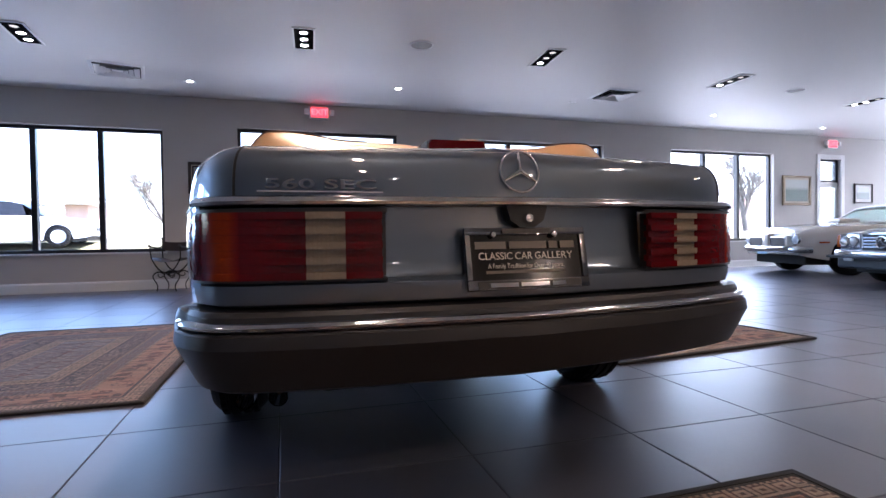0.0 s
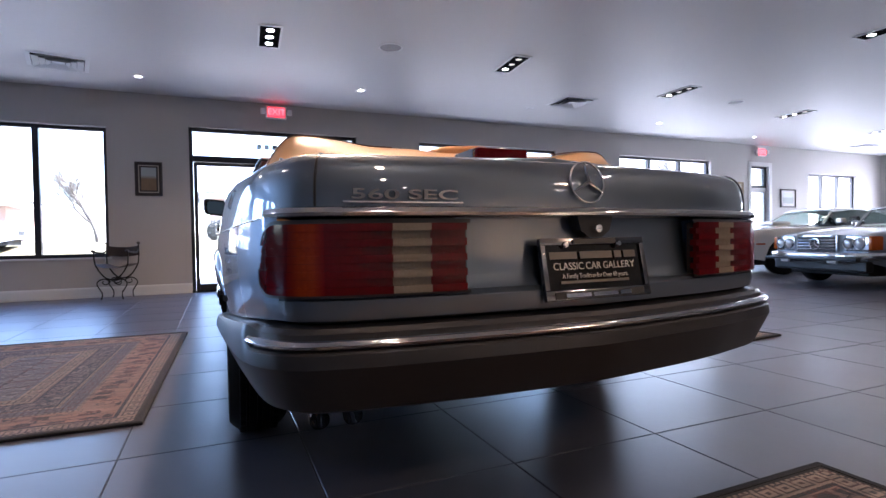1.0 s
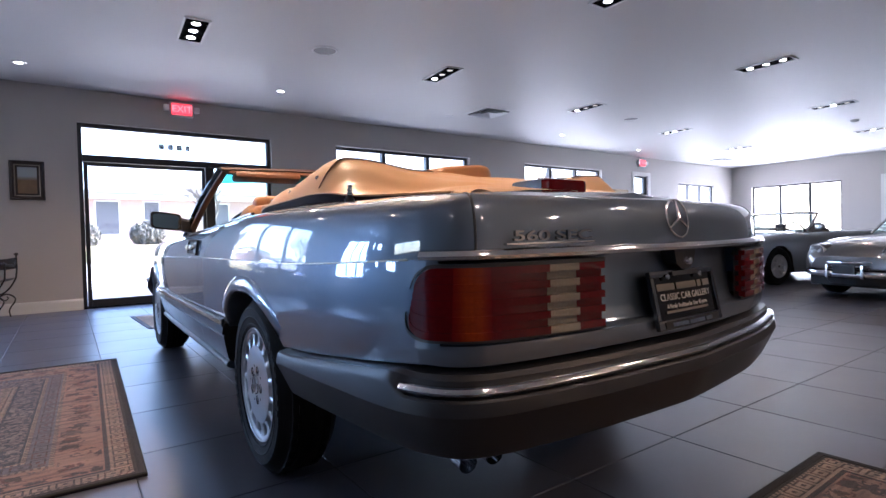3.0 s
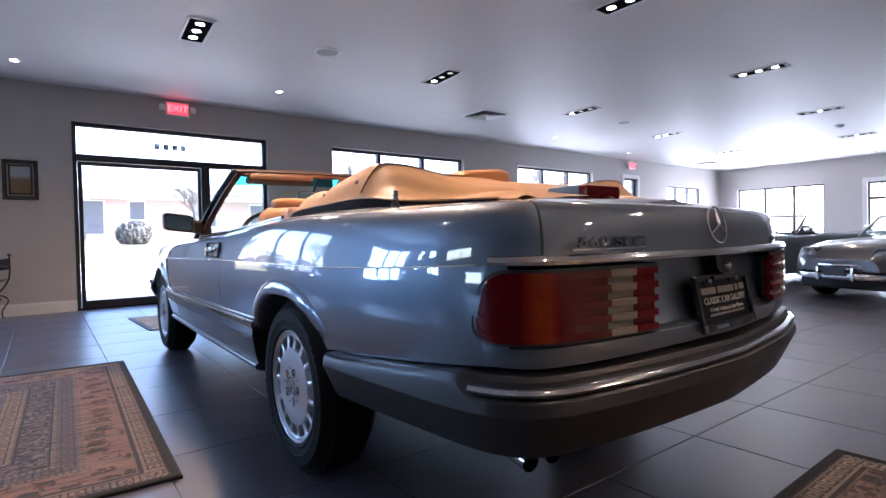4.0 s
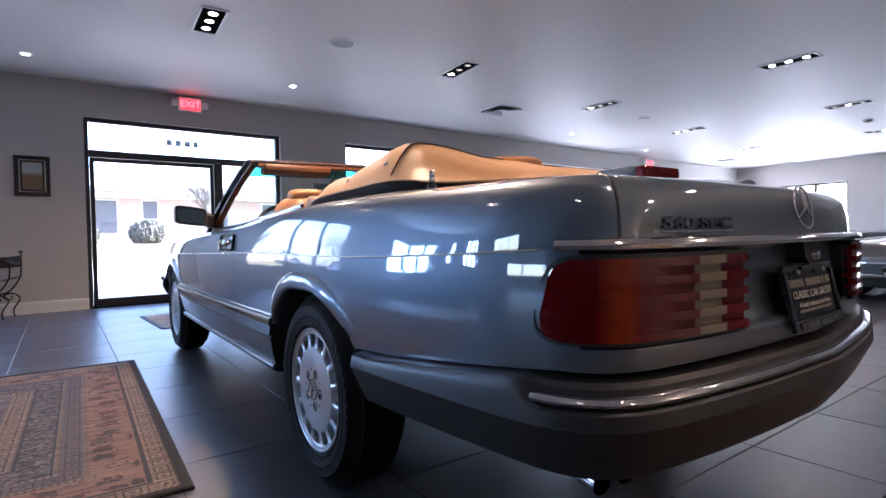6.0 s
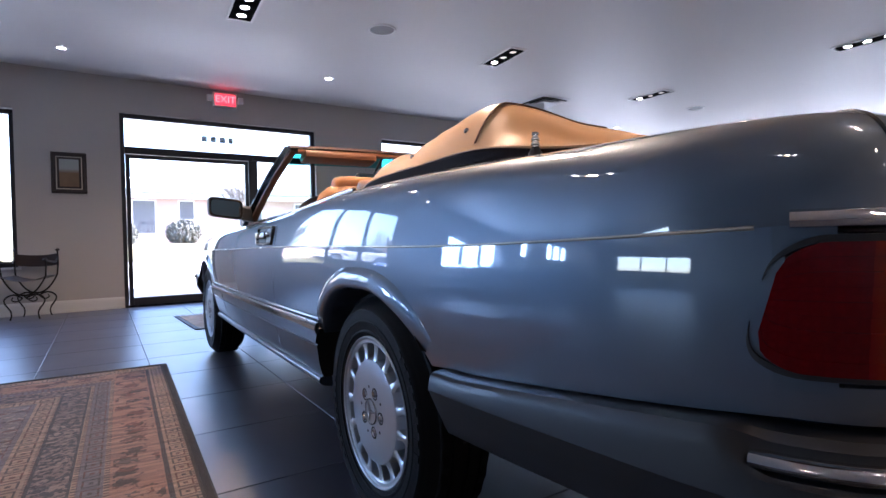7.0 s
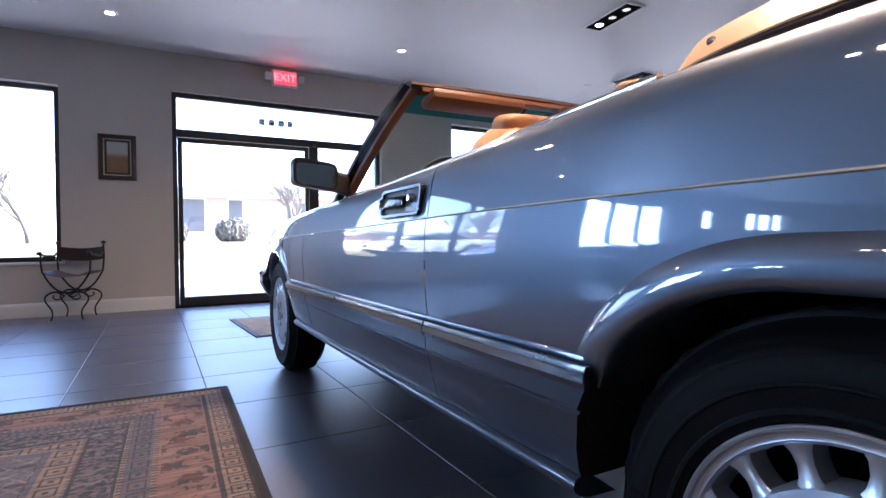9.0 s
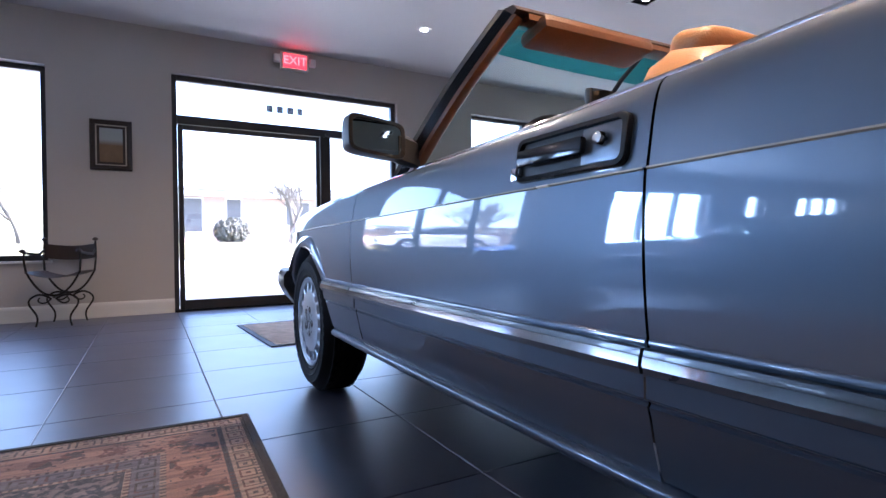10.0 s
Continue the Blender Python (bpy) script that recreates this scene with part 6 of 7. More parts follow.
def white_coupe(m):
    """Long-bonnet coupe; the origin lies under its front axle."""
    th = thing("white_coupe", m, "cream-white seventies muscle coupe with twin grille openings", "car", "parked cars")
    W = spline([-3.75, -3.4, -2.75, -1.5, -0.5, 0.0, 0.5, 0.85], [0.80, 0.90, 0.94, 0.92, 0.92, 0.925, 0.89, 0.80])
    BOT = spline([-3.75, -3.3, -2.7, -1, 0, 0.6, 0.85], [0.42, 0.30, 0.24, 0.22, 0.24, 0.30, 0.36])
    SH = spline([-3.75, -3.2, -2.5, -1.4, -0.6, 0.2, 0.7, 0.85], [0.84, 0.90, 0.93, 0.90, 0.88, 0.86, 0.80, 0.74])
    CR = spline([-3.75, -2.5, -0.9, 0.2, 0.85], [0.03, 0.04, 0.06, 0.055, 0.02])
    finish_body(th, W, BOT, SH, CR, -3.75, 0.85, (-2.75, 0.0), 0.36, 0.33, WHITE_PAINT, (-2.35, -0.85))
    # split nose with two dark openings
    for s in (-1, 1):
        o = part("grille_surround", Geo().box(s * 0.34 - 0.25, 0.80, 0.47, s * 0.34 + 0.25, 0.93, 0.70, 0.05), WHITE_PAINT, th, smooth=50)
        part("grille_rim", Geo().tube([(s * 0.34 + 0.21 * a, 0.935, 0.585 + 0.085 * b) for a, b in ((-1, -1), (1, -1), (1, 1), (-1, 1))], 0.012, 8, closed=True), CHROME, o, smooth=50)
        part("grille", Geo().box(s * 0.34 - 0.20, 0.925, 0.505, s * 0.34 + 0.20, 0.938, 0.665), BLACK, o, "black grille mesh")
        round_lamp(th, s * 0.72, 0.845, 0.63, 0.085)
        part("turn_lamp", Geo().box(s * 0.70 - 0.07, 0.84, 0.44, s * 0.70 + 0.07, 0.87, 0.50, 0.01), ORANGE_LENS, th, "orange turn lamp")
        part("side_marker", Geo().box(s * 0.905 - 0.012, 0.40, 0.56, s * 0.905 + 0.012, 0.56, 0.59, 0.004), ORANGE_LENS, th, "orange side marker")
        part("door_mirror", cushion(0.07, 0.06, 0.05, Matrix.Translation((s * 1.0, -1.02, 0.98))), WHITE_PAINT, th, smooth=60)
    part("nose_beak", Geo().box(-0.09, 0.80, 0.42, 0.09, 0.97, 0.74, 0.05), WHITE_PAINT, th, smooth=50)
    chrome_bar(th, [(-0.86, 0.66, 0.45), (-0.78, 0.88, 0.45), (-0.4, 0.97, 0.45), (0, 1.0, 0.45), (0.4, 0.97, 0.45), (0.78, 0.88, 0.45), (0.86, 0.66, 0.45)], 0.035)
    part("number_plate", Geo().box(-0.15, 1.01, 0.36, 0.15, 1.02, 0.44, 0.004), shader("pale_blue_plate", (0.35, 0.5, 0.65), 0.5), th, "pale blue front plate")
    part("bonnet_scoop", Geo().box(-0.28, -0.62, 0.93, 0.28, -0.22, 1.0, 0.04), WHITE_PAINT, th, smooth=50)
    # roof and glass
    prof = [(-2.75, 0.92), (-2.35, 1.14), (-1.95, 1.24), (-1.5, 1.265), (-1.2, 1.235)]
    rz_ = spline([p[0] for p in prof], [p[1] for p in prof])
    roof = Geo().grid([[(u * (0.60 + 0.04 * (1 - abs(rz_(y) - 1.25))), y, rz_(y) - 0.05 * u * u - (0.03 if abs(u) > 0.99 else 0)) for u in np.linspace(-1, 1, 15)] for y in np.linspace(-2.75, -1.2, 20)])
    rf = part("roof", roof, WHITE_PAINT, th, "white roof", smooth=60)
    for g in both(Geo().grid([[(-0.62, y, rz_(y) - 0.05), (-0.80, y - 0.1, 0.93)] for y in np.linspace(-2.75, -2.25, 6)])):
        part("roof_pillar", g, WHITE_PAINT, rf, smooth=50)
    for g in both(Geo().grid([[(-0.625, y, rz_(y) - 0.055), (-0.83, y + 0.2 * (y + 2.25), 0.93)] for y in np.linspace(-2.25, -1.2, 8)])):
        part("side_glass", g, TEAL_GLASS, rf, "tinted side window", smooth=50)
    screen(th, -0.85, 0.94, -1.2, 1.20, 0.78, 0.60, WHITE_PAINT, "white windscreen pillars", 0.022)
    cabin(th, -2.1, -1.0, 0.7, 0.92, LEATHER_DARK)
    DARKRIM = shader("dark_alloy", (0.13, 0.13, 0.135), 0.4, 0.8)
    for s in (-1, 1):
        for ax in (0.0, -2.75):
            small_wheel(th, pose(s * 0.80, ax, 0.33, 0, 90 * s, 0), 0.33, 0.22, DARKRIM, 5)
    return th


def grey_roadster(m, paint, label, trim_mat):
    """Square-nosed open two-seater with an upright grille and a star-like badge kept plain."""
    th = thing("roadster", m, label, "car", "parked cars")
    W = spline([-3.55, -3.2, -2.45, -1.2, 0.0, 0.5, 0.75], [0.74, 0.84, 0.875, 0.865, 0.87, 0.85, 0.80])
    BOT = spline([-3.55, -3.1, -2.4, -1, 0, 0.5, 0.75], [0.40, 0.30, 0.22, 0.20, 0.24, 0.32, 0.38])
    SH = spline([-3.55, -3.0, -2.4, -1.4, -0.8, 0.0, 0.5, 0.75], [0.80, 0.87, 0.88, 0.87, 0.86, 0.85, 0.81, 0.77])
    CR = spline([-3.55, -2.4, -0.9, 0.2, 0.75], [0.03, 0.03, 0.05, 0.04, 0.01])
    finish_body(th, W, BOT, SH, CR, -3.55, 0.75, (-2.45, 0.0), 0.345, 0.315, paint, (-2.0, -0.75))
    gr = part("grille", Geo().box(-0.36, 0.74, 0.50, 0.36, 0.80, 0.78, 0.02), CHROME, th, "chrome grille surround", smooth=50)
    part("grille_insert", Geo().box(-0.33, 0.795, 0.525, 0.33, 0.806, 0.755), BLACK, gr)
    for z in (0.56, 0.605, 0.65, 0.695):
        part("grille_bar", Geo().box(-0.33, 0.803, z, 0.33, 0.815, z + 0.016, 0.004), CHROME, gr)
    part("badge", Geo().tube([(0.085 * math.cos(a), 0.825, 0.64 + 0.085 * math.sin(a)) for a in np.linspace(0, 6.283, 28, endpoint=False)], 0.008, 6, closed=True).tube([(0, 0.825, 0.64), (0, 0.825, 0.725)], 0.008, 6).tube([(0, 0.825, 0.64), (-0.072, 0.825, 0.60)], 0.008, 6).tube([(0, 0.825, 0.64), (0.072, 0.825, 0.60)], 0.008, 6), CHROME, gr, "plain round badge", smooth=50)
    for s in (-1, 1):
        part("lamp_box", Geo().box(s * 0.62 - 0.20, 0.70, 0.535, s * 0.62 + 0.16, 0.775, 0.765, 0.03), CHROME, th, "chrome lamp panel", smooth=50)
        round_lamp(th, s * 0.52, 0.775, 0.65, 0.072), round_lamp(th, s * 0.685, 0.77, 0.65, 0.072)
        part("turn_lamp", Geo().box(s * 0.80 - 0.055, 0.56, 0.55, s * 0.80 + 0.06, 0.765, 0.755, 0.03), ORANGE_LENS, th, "orange corner lamp", smooth=50)
        part("fog_lamp", Geo().box(s * 0.42 - 0.08, 0.93, 0.36, s * 0.42 + 0.08, 0.97, 0.43, 0.02), shader("fog_glass", (0.6, 0.62, 0.64), 0.15), th, "square fog lamp")
    chrome_bar(th, [(-0.88, 0.45, 0.47), (-0.84, 0.78, 0.47), (-0.5, 0.92, 0.47), (0, 0.95, 0.47), (0.5, 0.92, 0.47), (0.84, 0.78, 0.47), (0.88, 0.45, 0.47)], 0.03)
    part("bumper_rubber", Geo().box(-0.82, 0.90, 0.40, 0.82, 0.98, 0.445, 0.02), BLACK, th, "black rubber bumper pad")
    part("front_valance", Geo().box(-0.80, 0.66, 0.24, 0.80, 0.80, 0.40, 0.03), BLACK, th)
    screen(th, -0.80, 0.89, -1.12, 1.20, 0.78, 0.76, None, "chrome windscreen frame", 0.026)
    cabin(th, -1.95, -0.8, 0.68, 0.88, trim_mat)
    for s in (-1, 1):
        part("door_mirror", cushion(0.07, 0.05, 0.045, Matrix.Translation((s * 0.90, -0.95, 0.96))), CHROME, th, smooth=60)
        for ax in (0.0, -2.45):
            small_wheel(th, pose(s * 0.755, ax, 0.315, 0, 90 * s, 0), 0.315, 0.20, ALLOY, 12)
    return th


def spider(m):
    """Rounded Italian-style open two-seater with a low oval mouth."""
    th = thing("spider", m, "silver round-nosed classic open two-seater with chrome bumper", "car", "parked cars")
    W = spline([-3.3, -2.9, -2.25, -1.1, 0.0, 0.45, 0.7, 0.8], [0.55, 0.76, 0.82, 0.815, 0.82, 0.77, 0.64, 0.50])
    BOT = spline([-3.3, -2.9, -2.2, -1, 0, 0.5, 0.8], [0.42, 0.30, 0.22, 0.20, 0.24, 0.32, 0.42])
    SH = spline([-3.3, -2.8, -2.2, -1.3, -0.7, 0.0, 0.4, 0.7, 0.8], [0.66, 0.76, 0.83, 0.82, 0.82, 0.80, 0.745, 0.65, 0.57])
    CR = spline([-3.3, -2.2, -0.9, 0.1, 0.6, 0.8], [0.02, 0.03, 0.04, 0.03, 0.02, 0.0])
    finish_body(th, W, BOT, SH, CR, -3.3, 0.8, (-2.25, 0.0), 0.33, 0.30, SILVER_PAINT, (-1.9, -0.7), 0.16)
    mouth = part("mouth", Geo().grid([[(x, 0.80 - 0.55 * x * x + (0.012 if abs(z - 0.41) < 0.07 else 0.0), z) for x in np.linspace(-0.56, 0.56, 25)] for z in (0.32, 0.35, 0.41, 0.47, 0.50)]), BLACK, th, "wide dark grille", smooth=30)
    bow_y = lambda x, o: 0.80 - 0.55 * x * x + o
    for z, r in ((0.375, 0.007), (0.41, 0.007), (0.445, 0.007), (0.495, 0.014)):
        part("grille_bar", Geo().tube([(x, bow_y(x, 0.03), z) for x in np.linspace(-0.57, 0.57, 21)], r, 6), CHROME, mouth, smooth=50)
    for s in (-1, 1):
        cx, cz = s * 0.48, 0.615
        lens_m = Matrix.Translation((cx, 0.70, cz)) @ Matrix.Rotation(radians(-14 * s), 4, "Z") @ Matrix.Rotation(radians(-80), 4, "X")
        oval = lambda k, h: [(0.135 * k * math.cos(t), 0.105 * k * math.sin(t), h) for t in np.linspace(0, 2 * math.pi, 32, endpoint=False)]
        hl = part("headlamp", Geo().grid([oval(1.0, -0.14), oval(1.0, 0.0), oval(1.0, 0.012), oval(0.92, 0.016), oval(0.88, 0.0)], closed=True, m=lens_m).cap(oval(0.88, -0.02), m=lens_m), CHROME, th, "oval chrome housing of a twin headlamp", smooth=40)
        for d in (-0.055, 0.055):
            part("lamp_glass", Geo().lathe([(0.056, 0.004), (0.05, 0.014), (0.03, 0.024), (0, 0.028)], 20, lens_m @ Matrix.Translation((d, 0, 0))), shader("lamp_glass", (0.32, 0.34, 0.36), 0.08, 0.3, bump=0.03, fine=60), hl, smooth=50)
        part("lamp_cowl", cushion(0.145, 0.20, 0.115, Matrix.Translation((cx, 0.50, cz + 0.004))), SILVER_PAINT, th, smooth=60)
        part("overrider", Geo().box(s * 0.22 - 0.02, 0.80, 0.29, s * 0.22 + 0.02, 0.90, 0.47, 0.016), CHROME, th, smooth=50)
    chrome_bar(th, [(-0.80, 0.25, 0.36), (-0.74, 0.55, 0.35), (-0.45, 0.76, 0.345), (0, 0.86, 0.345), (0.45, 0.76, 0.345), (0.74, 0.55, 0.35), (0.80, 0.25, 0.36)], 0.026)
    # black instead of body silver: the shade under the bumper put into colour
    part("front_valance", Geo().grid([[(x, 0.74 - 0.5 * x * x - 0.3 * (0.30 - z), z) for x in np.linspace(-0.62, 0.62, 17)] for z in (0.20, 0.25, 0.30)]), BLACK, th, "dark valance", smooth=40)
    part("number_plate", Geo().box(-0.14, 0.885, 0.35, 0.14, 0.895, 0.46, 0.004), BLACK, th, "dark front plate")
    screen(th, -0.70, 0.85, -1.0, 1.14, 0.68, 0.56, None, "chrome windscreen frame", 0.016)
    cabin(th, -1.8, -0.75, 0.62, 0.84, LEATHER_DARK)
    for s in (-1, 1):
        for ax in (0.0, -2.25):
            small_wheel(th, pose(s * 0.70, ax, 0.30, 0, 90 * s, 0), 0.30, 0.18, CHROME, 0)
    return th


sc = lambda k: Matrix.Diagonal((k, k, k, 1))
white_coupe(pose(8.67, 4.60, 0, 0, 0, 71) @ sc(0.95))
grey_roadster(pose(7.50, 2.17, 0, 0, 0, 76) @ sc(0.895), SLATE_PAINT, "slate-grey open roadster with chrome grille and dark seats", LEATHER_DARK)
spider(pose(6.59, -0.03, 0, 0, 0, 72) @ sc(0.88))
grey_roadster(pose(13.2, 1.2, 0, 0, 0, 78) @ sc(0.95), NAVY_PAINT, "dark blue open roadster at the back of the hall", LEATHER_DARK)
# unseen roadster, guessed from mirrored shapes, placed to block window glare off the floor
grey_roadster(pose(-5.6, 4.5, 0, 0, 0, -80) @ sc(0.95), NAVY_PAINT, "dark blue open roadster below the windows at the hall's end", LEATHER_DARK)


def street_saloon(m, paint, label):
    """A plain three-box saloon parked outside; the origin lies under its front axle."""
    th = thing("saloon_car", m, label, "car", "cars parked outside")
    W = spline([-3.7, -3.3, -2.7, -1.3, 0.0, 0.6, 0.85], [0.76, 0.86, 0.89, 0.89, 0.88, 0.84, 0.74])
    BOT = spline([-3.7, -3.2, -2.7, -1, 0, 0.6, 0.85], [0.40, 0.30, 0.22, 0.20, 0.22, 0.28, 0.34])
    SH = spline([-3.7, -3.2, -2.5, -1.2, -0.5, 0.3, 0.7, 0.85], [0.88, 0.95, 0.97, 0.94, 0.92, 0.84, 0.76, 0.68])
    CR = spline([-3.7, -2.5, -0.9, 0.2, 0.85], [0.02, 0.03, 0.05, 0.05, 0.02])
    finish_body(th, W, BOT, SH, CR, -3.7, 0.85, (-2.7, 0.0), 0.35, 0.32, paint, (-2.75, -0.45))
    rz2 = spline([-2.9, -2.3, -1.7, -1.2, -0.95], [0.98, 1.34, 1.42, 1.40, 1.34])
    rf = part("roof", Geo().grid([[(u * 0.60, y, rz2(y) - 0.05 * u * u) for u in np.linspace(-1, 1, 11)] for y in np.linspace(-2.4, -0.95, 14)]), paint, th, smooth=60)
    for g in both(Geo().grid([[(-0.60, y, rz2(y) - 0.05), (-0.80, y * 1.12 + 0.28, 0.94)] for y in np.linspace(-2.4, -0.95, 10)])):
        part("side_glass", g, GLOSS_BLACK, rf, "dark side windows", smooth=50)
    part("rear_glass", Geo().grid([[(u * 0.60, -2.4, rz2(-2.4) - 0.05 * u * u), (u * 0.74, -2.85, 0.99)] for u in np.linspace(-1, 1, 9)]), GLOSS_BLACK, rf, smooth=50)
    part("windscreen", Geo().grid([[(u * 0.60, -0.95, rz2(-0.95) - 0.05 * u * u), (u * 0.76, -0.42, 0.96)] for u in np.linspace(-1, 1, 9)]), GLOSS_BLACK, rf, smooth=50)
    for s in (-1, 1):
        part("headlamp", cushion(0.16, 0.05, 0.06, Matrix.Translation((s * 0.55, 0.83, 0.62))), shader("saloon_lamp", (0.7, 0.72, 0.75), 0.15), th, "clear headlamp", smooth=60)
        for ax in (0.0, -2.7):
            small_wheel(th, pose(s * 0.78, ax, 0.32, 0, 90 * s, 0), 0.32, 0.2, ALLOY, 5)
    part("grille", Geo().box(-0.35, 0.82, 0.46, 0.35, 0.87, 0.60, 0.02), BLACK, th, "dark grille")
    return th


BLUE_PAINT = shader("bright_blue_paint", (0.05, 0.10, 0.30), 0.3, 0.3, coat=1.0, bump=0.002)
PALE_PAINT = shader("pale_grey_paint", (0.62, 0.66, 0.72), 0.35, 0.1, coat=1.0, bump=0.002)
street_saloon(pose(-8.6, 13.0, -0.14 + lift(13.0), 0, 0, -90), BLUE_PAINT, "blue saloon parked outside the window")
street_saloon(pose(-6.6, 16.8, -0.14 + lift(16.8), 0, 0, -88), PALE_PAINT, "pale grey saloon parked across the street")


# ---- rugs, chair and other loose things ----
def rug(x, y, w, h, turn, style=0):
    """A patterned rug with a dark bound edge; w and h are its half sizes."""
    ma = bpy.data.materials.new("woven_rug")
    ma.use_nodes = True
    t = ma.node_tree
    n, ln = t.nodes, t.links.new
    b = n["Principled BSDF"]
    b.inputs["Roughness"].default_value = 0.95
    b.inputs["Sheen Weight"].default_value = 0.03
    co, sep = n.new("ShaderNodeTexCoord"), n.new("ShaderNodeSeparateXYZ")
    ln(co.outputs["Object"], sep.inputs[0])

    def math_node(op, a, c=None, clamp=False):
        q = n.new("ShaderNodeMath")
        q.operation, q.use_clamp = op, clamp
        for i, v in enumerate((a, c)):
            if v is None:
                continue
            if isinstance(v, (int, float)):
                q.inputs[i].default_value = v
            else:
                ln(v, q.inputs[i])
        return q.outputs[0]

    ax, ay = math_node("ABSOLUTE", sep.outputs["X"]), math_node("ABSOLUTE", sep.outputs["Y"])
    edge = math_node("MINIMUM", math_node("SUBTRACT", w, ax), math_node("SUBTRACT", h, ay))

    def ramp(src, stops, mode="CONSTANT"):
        r = n.new("ShaderNodeValToRGB")
        r.color_ramp.interpolation = mode
        while len(r.color_ramp.elements) < len(stops):
            r.color_ramp.elements.new(0.5)
        for e, (p, c) in zip(r.color_ramp.elements, stops):
            e.position, e.color = p, (*c, 1)
        ln(src, r.inputs[0])
        return r.outputs[0]

    def mixed(fac, a, c, blend="MIX"):
        m = n.new("ShaderNodeMix")
        m.data_type, m.blend_type = "RGBA", blend
        for i, v in ((0, fac), (6, a), (7, c)):
            if isinstance(v, (int, float)):
                m.inputs[i].default_value = v
            elif isinstance(v, tuple):
                m.inputs[i].default_value = (*v, 1)
            else:
                ln(v, m.inputs[i])
        return m.outputs[2]

    black, cream, salmon, navy, grey, field = (0.012, 0.012, 0.014), (0.20, 0.160, 0.135), (0.190, 0.115, 0.092), (0.022, 0.030, 0.046), (0.085, 0.092, 0.118), (0.090, 0.094, 0.118)
    if style:
        cream, salmon, navy, grey, field = (0.30, 0.235, 0.185), (0.26, 0.155, 0.12), (0.03, 0.03, 0.04), (0.24, 0.20, 0.175), (0.27, 0.215, 0.18)

    # how far along the nearest edge, and across each band
    near_x = math_node("LESS_THAN", math_node("SUBTRACT", w, ax), math_node("SUBTRACT", h, ay))
    along = math_node("ADD", math_node("MULTIPLY", near_x, sep.outputs["Y"]), math_node("MULTIPLY", math_node("SUBTRACT", 1.0, near_x), sep.outputs["X"]))

    def saw(src, period):
        return math_node("MULTIPLY", math_node("ABSOLUTE", math_node("SUBTRACT", math_node("FRACT", math_node("DIVIDE", src, period)), 0.5)), 2.0)

    def inside(lo, hi, src=edge):
        return math_node("MULTIPLY", math_node("GREATER_THAN", src, lo), math_node("LESS_THAN", src, hi))

    def boxes(lo, hi, period):
        v = math_node("ABSOLUTE", math_node("DIVIDE", math_node("SUBTRACT", edge, (lo + hi) / 2), (hi - lo) / 2))
        m = math_node("MAXIMUM", saw(along, period), v)
        ring = math_node("ADD", inside(0.60, 0.80, m), inside(-1.0, 0.22, m), True)
        return math_node("MULTIPLY", ring, inside(lo, hi))

    def dots(lo, hi, period=0.022):
        return math_node("MULTIPLY", math_node("GREATER_THAN", saw(along, period), 0.55), inside(lo, hi))

    ny = n.new("ShaderNodeTexNoise")
    ny.inputs["Scale"].default_value, ny.inputs["Detail"].default_value = 52.0, 7
    ln(co.outputs["Object"], ny.inputs["Vector"])
    warp = n.new("ShaderNodeTexVoronoi")
    warp.distance = "CHEBYCHEV"
    warp.inputs["Scale"].default_value, warp.inputs["Randomness"].default_value = 9.5, 0.55
    ln(co.outputs["Object"], warp.inputs["Vector"])
    figure = math_node("GREATER_THAN", math_node("SUBTRACT", ny.outputs["Fac"], math_node("MULTIPLY", warp.outputs["Distance"], 0.95)), 0.20)
    blot = math_node("GREATER_THAN", ny.outputs["Fac"], 0.50)
    k = 0.80
    stops = [(0.0, black), (0.03, cream), (0.125 * k, navy), (0.145 * k, salmon), (0.345 * k, cream), (0.365 * k, grey), (0.455 * k, cream), (0.475 * k, navy), (0.63 * k, cream), (0.745 * k, grey), (0.77 * k, field)]
    ground = ramp(edge, stops)
    fx_, fy_ = saw(sep.outputs["X"], 0.15), saw(sep.outputs["Y"], 0.15)
    cross = math_node("LESS_THAN", math_node("ABSOLUTE", math_node("SUBTRACT", fx_, fy_)), 0.20)
    lattice = math_node("GREATER_THAN", math_node("MAXIMUM", fx_, fy_), 0.86)
    centre = math_node("MULTIPLY", math_node("GREATER_THAN", edge, 0.77 * k), math_node("MAXIMUM", math_node("MULTIPLY", cross, blot), lattice))
    pattern = math_node("ADD", boxes(0.035, 0.12 * k, 0.07), dots(0.03, 0.04), True)
    for piece in (dots(0.125 * k, 0.145 * k), math_node("MULTIPLY", figure, inside(0.155 * k, 0.335 * k)), dots(0.345 * k, 0.365 * k), boxes(0.37 * k, 0.45 * k, 0.085), dots(0.455 * k, 0.475 * k), dots(0.63 * k, 0.645 * k), boxes(0.65 * k, 0.74 * k, 0.08), centre):
        pattern = math_node("ADD", pattern, piece, True)
    two = n.new("ShaderNodeTexNoise")
    two.inputs["Scale"].default_value, two.inputs["Detail"].default_value = 7.0, 2
    ln(co.outputs["Object"], two.inputs["Vector"])
    dye = ramp(two.outputs["Fac"], [(0.0, (0.022, 0.024, 0.034)), (0.48, (0.065, 0.027, 0.028)), (0.56, (0.03, 0.026, 0.026)), (0.64, (0.05, 0.055, 0.06))])
    col = mixed(math_node("MULTIPLY", pattern, 0.90), ground, dye)
    light = math_node("MULTIPLY", math_node("MULTIPLY", inside(0.49 * k, 0.62 * k), blot), 0.7)
    col = mixed(light, col, (0.18, 0.155, 0.155))
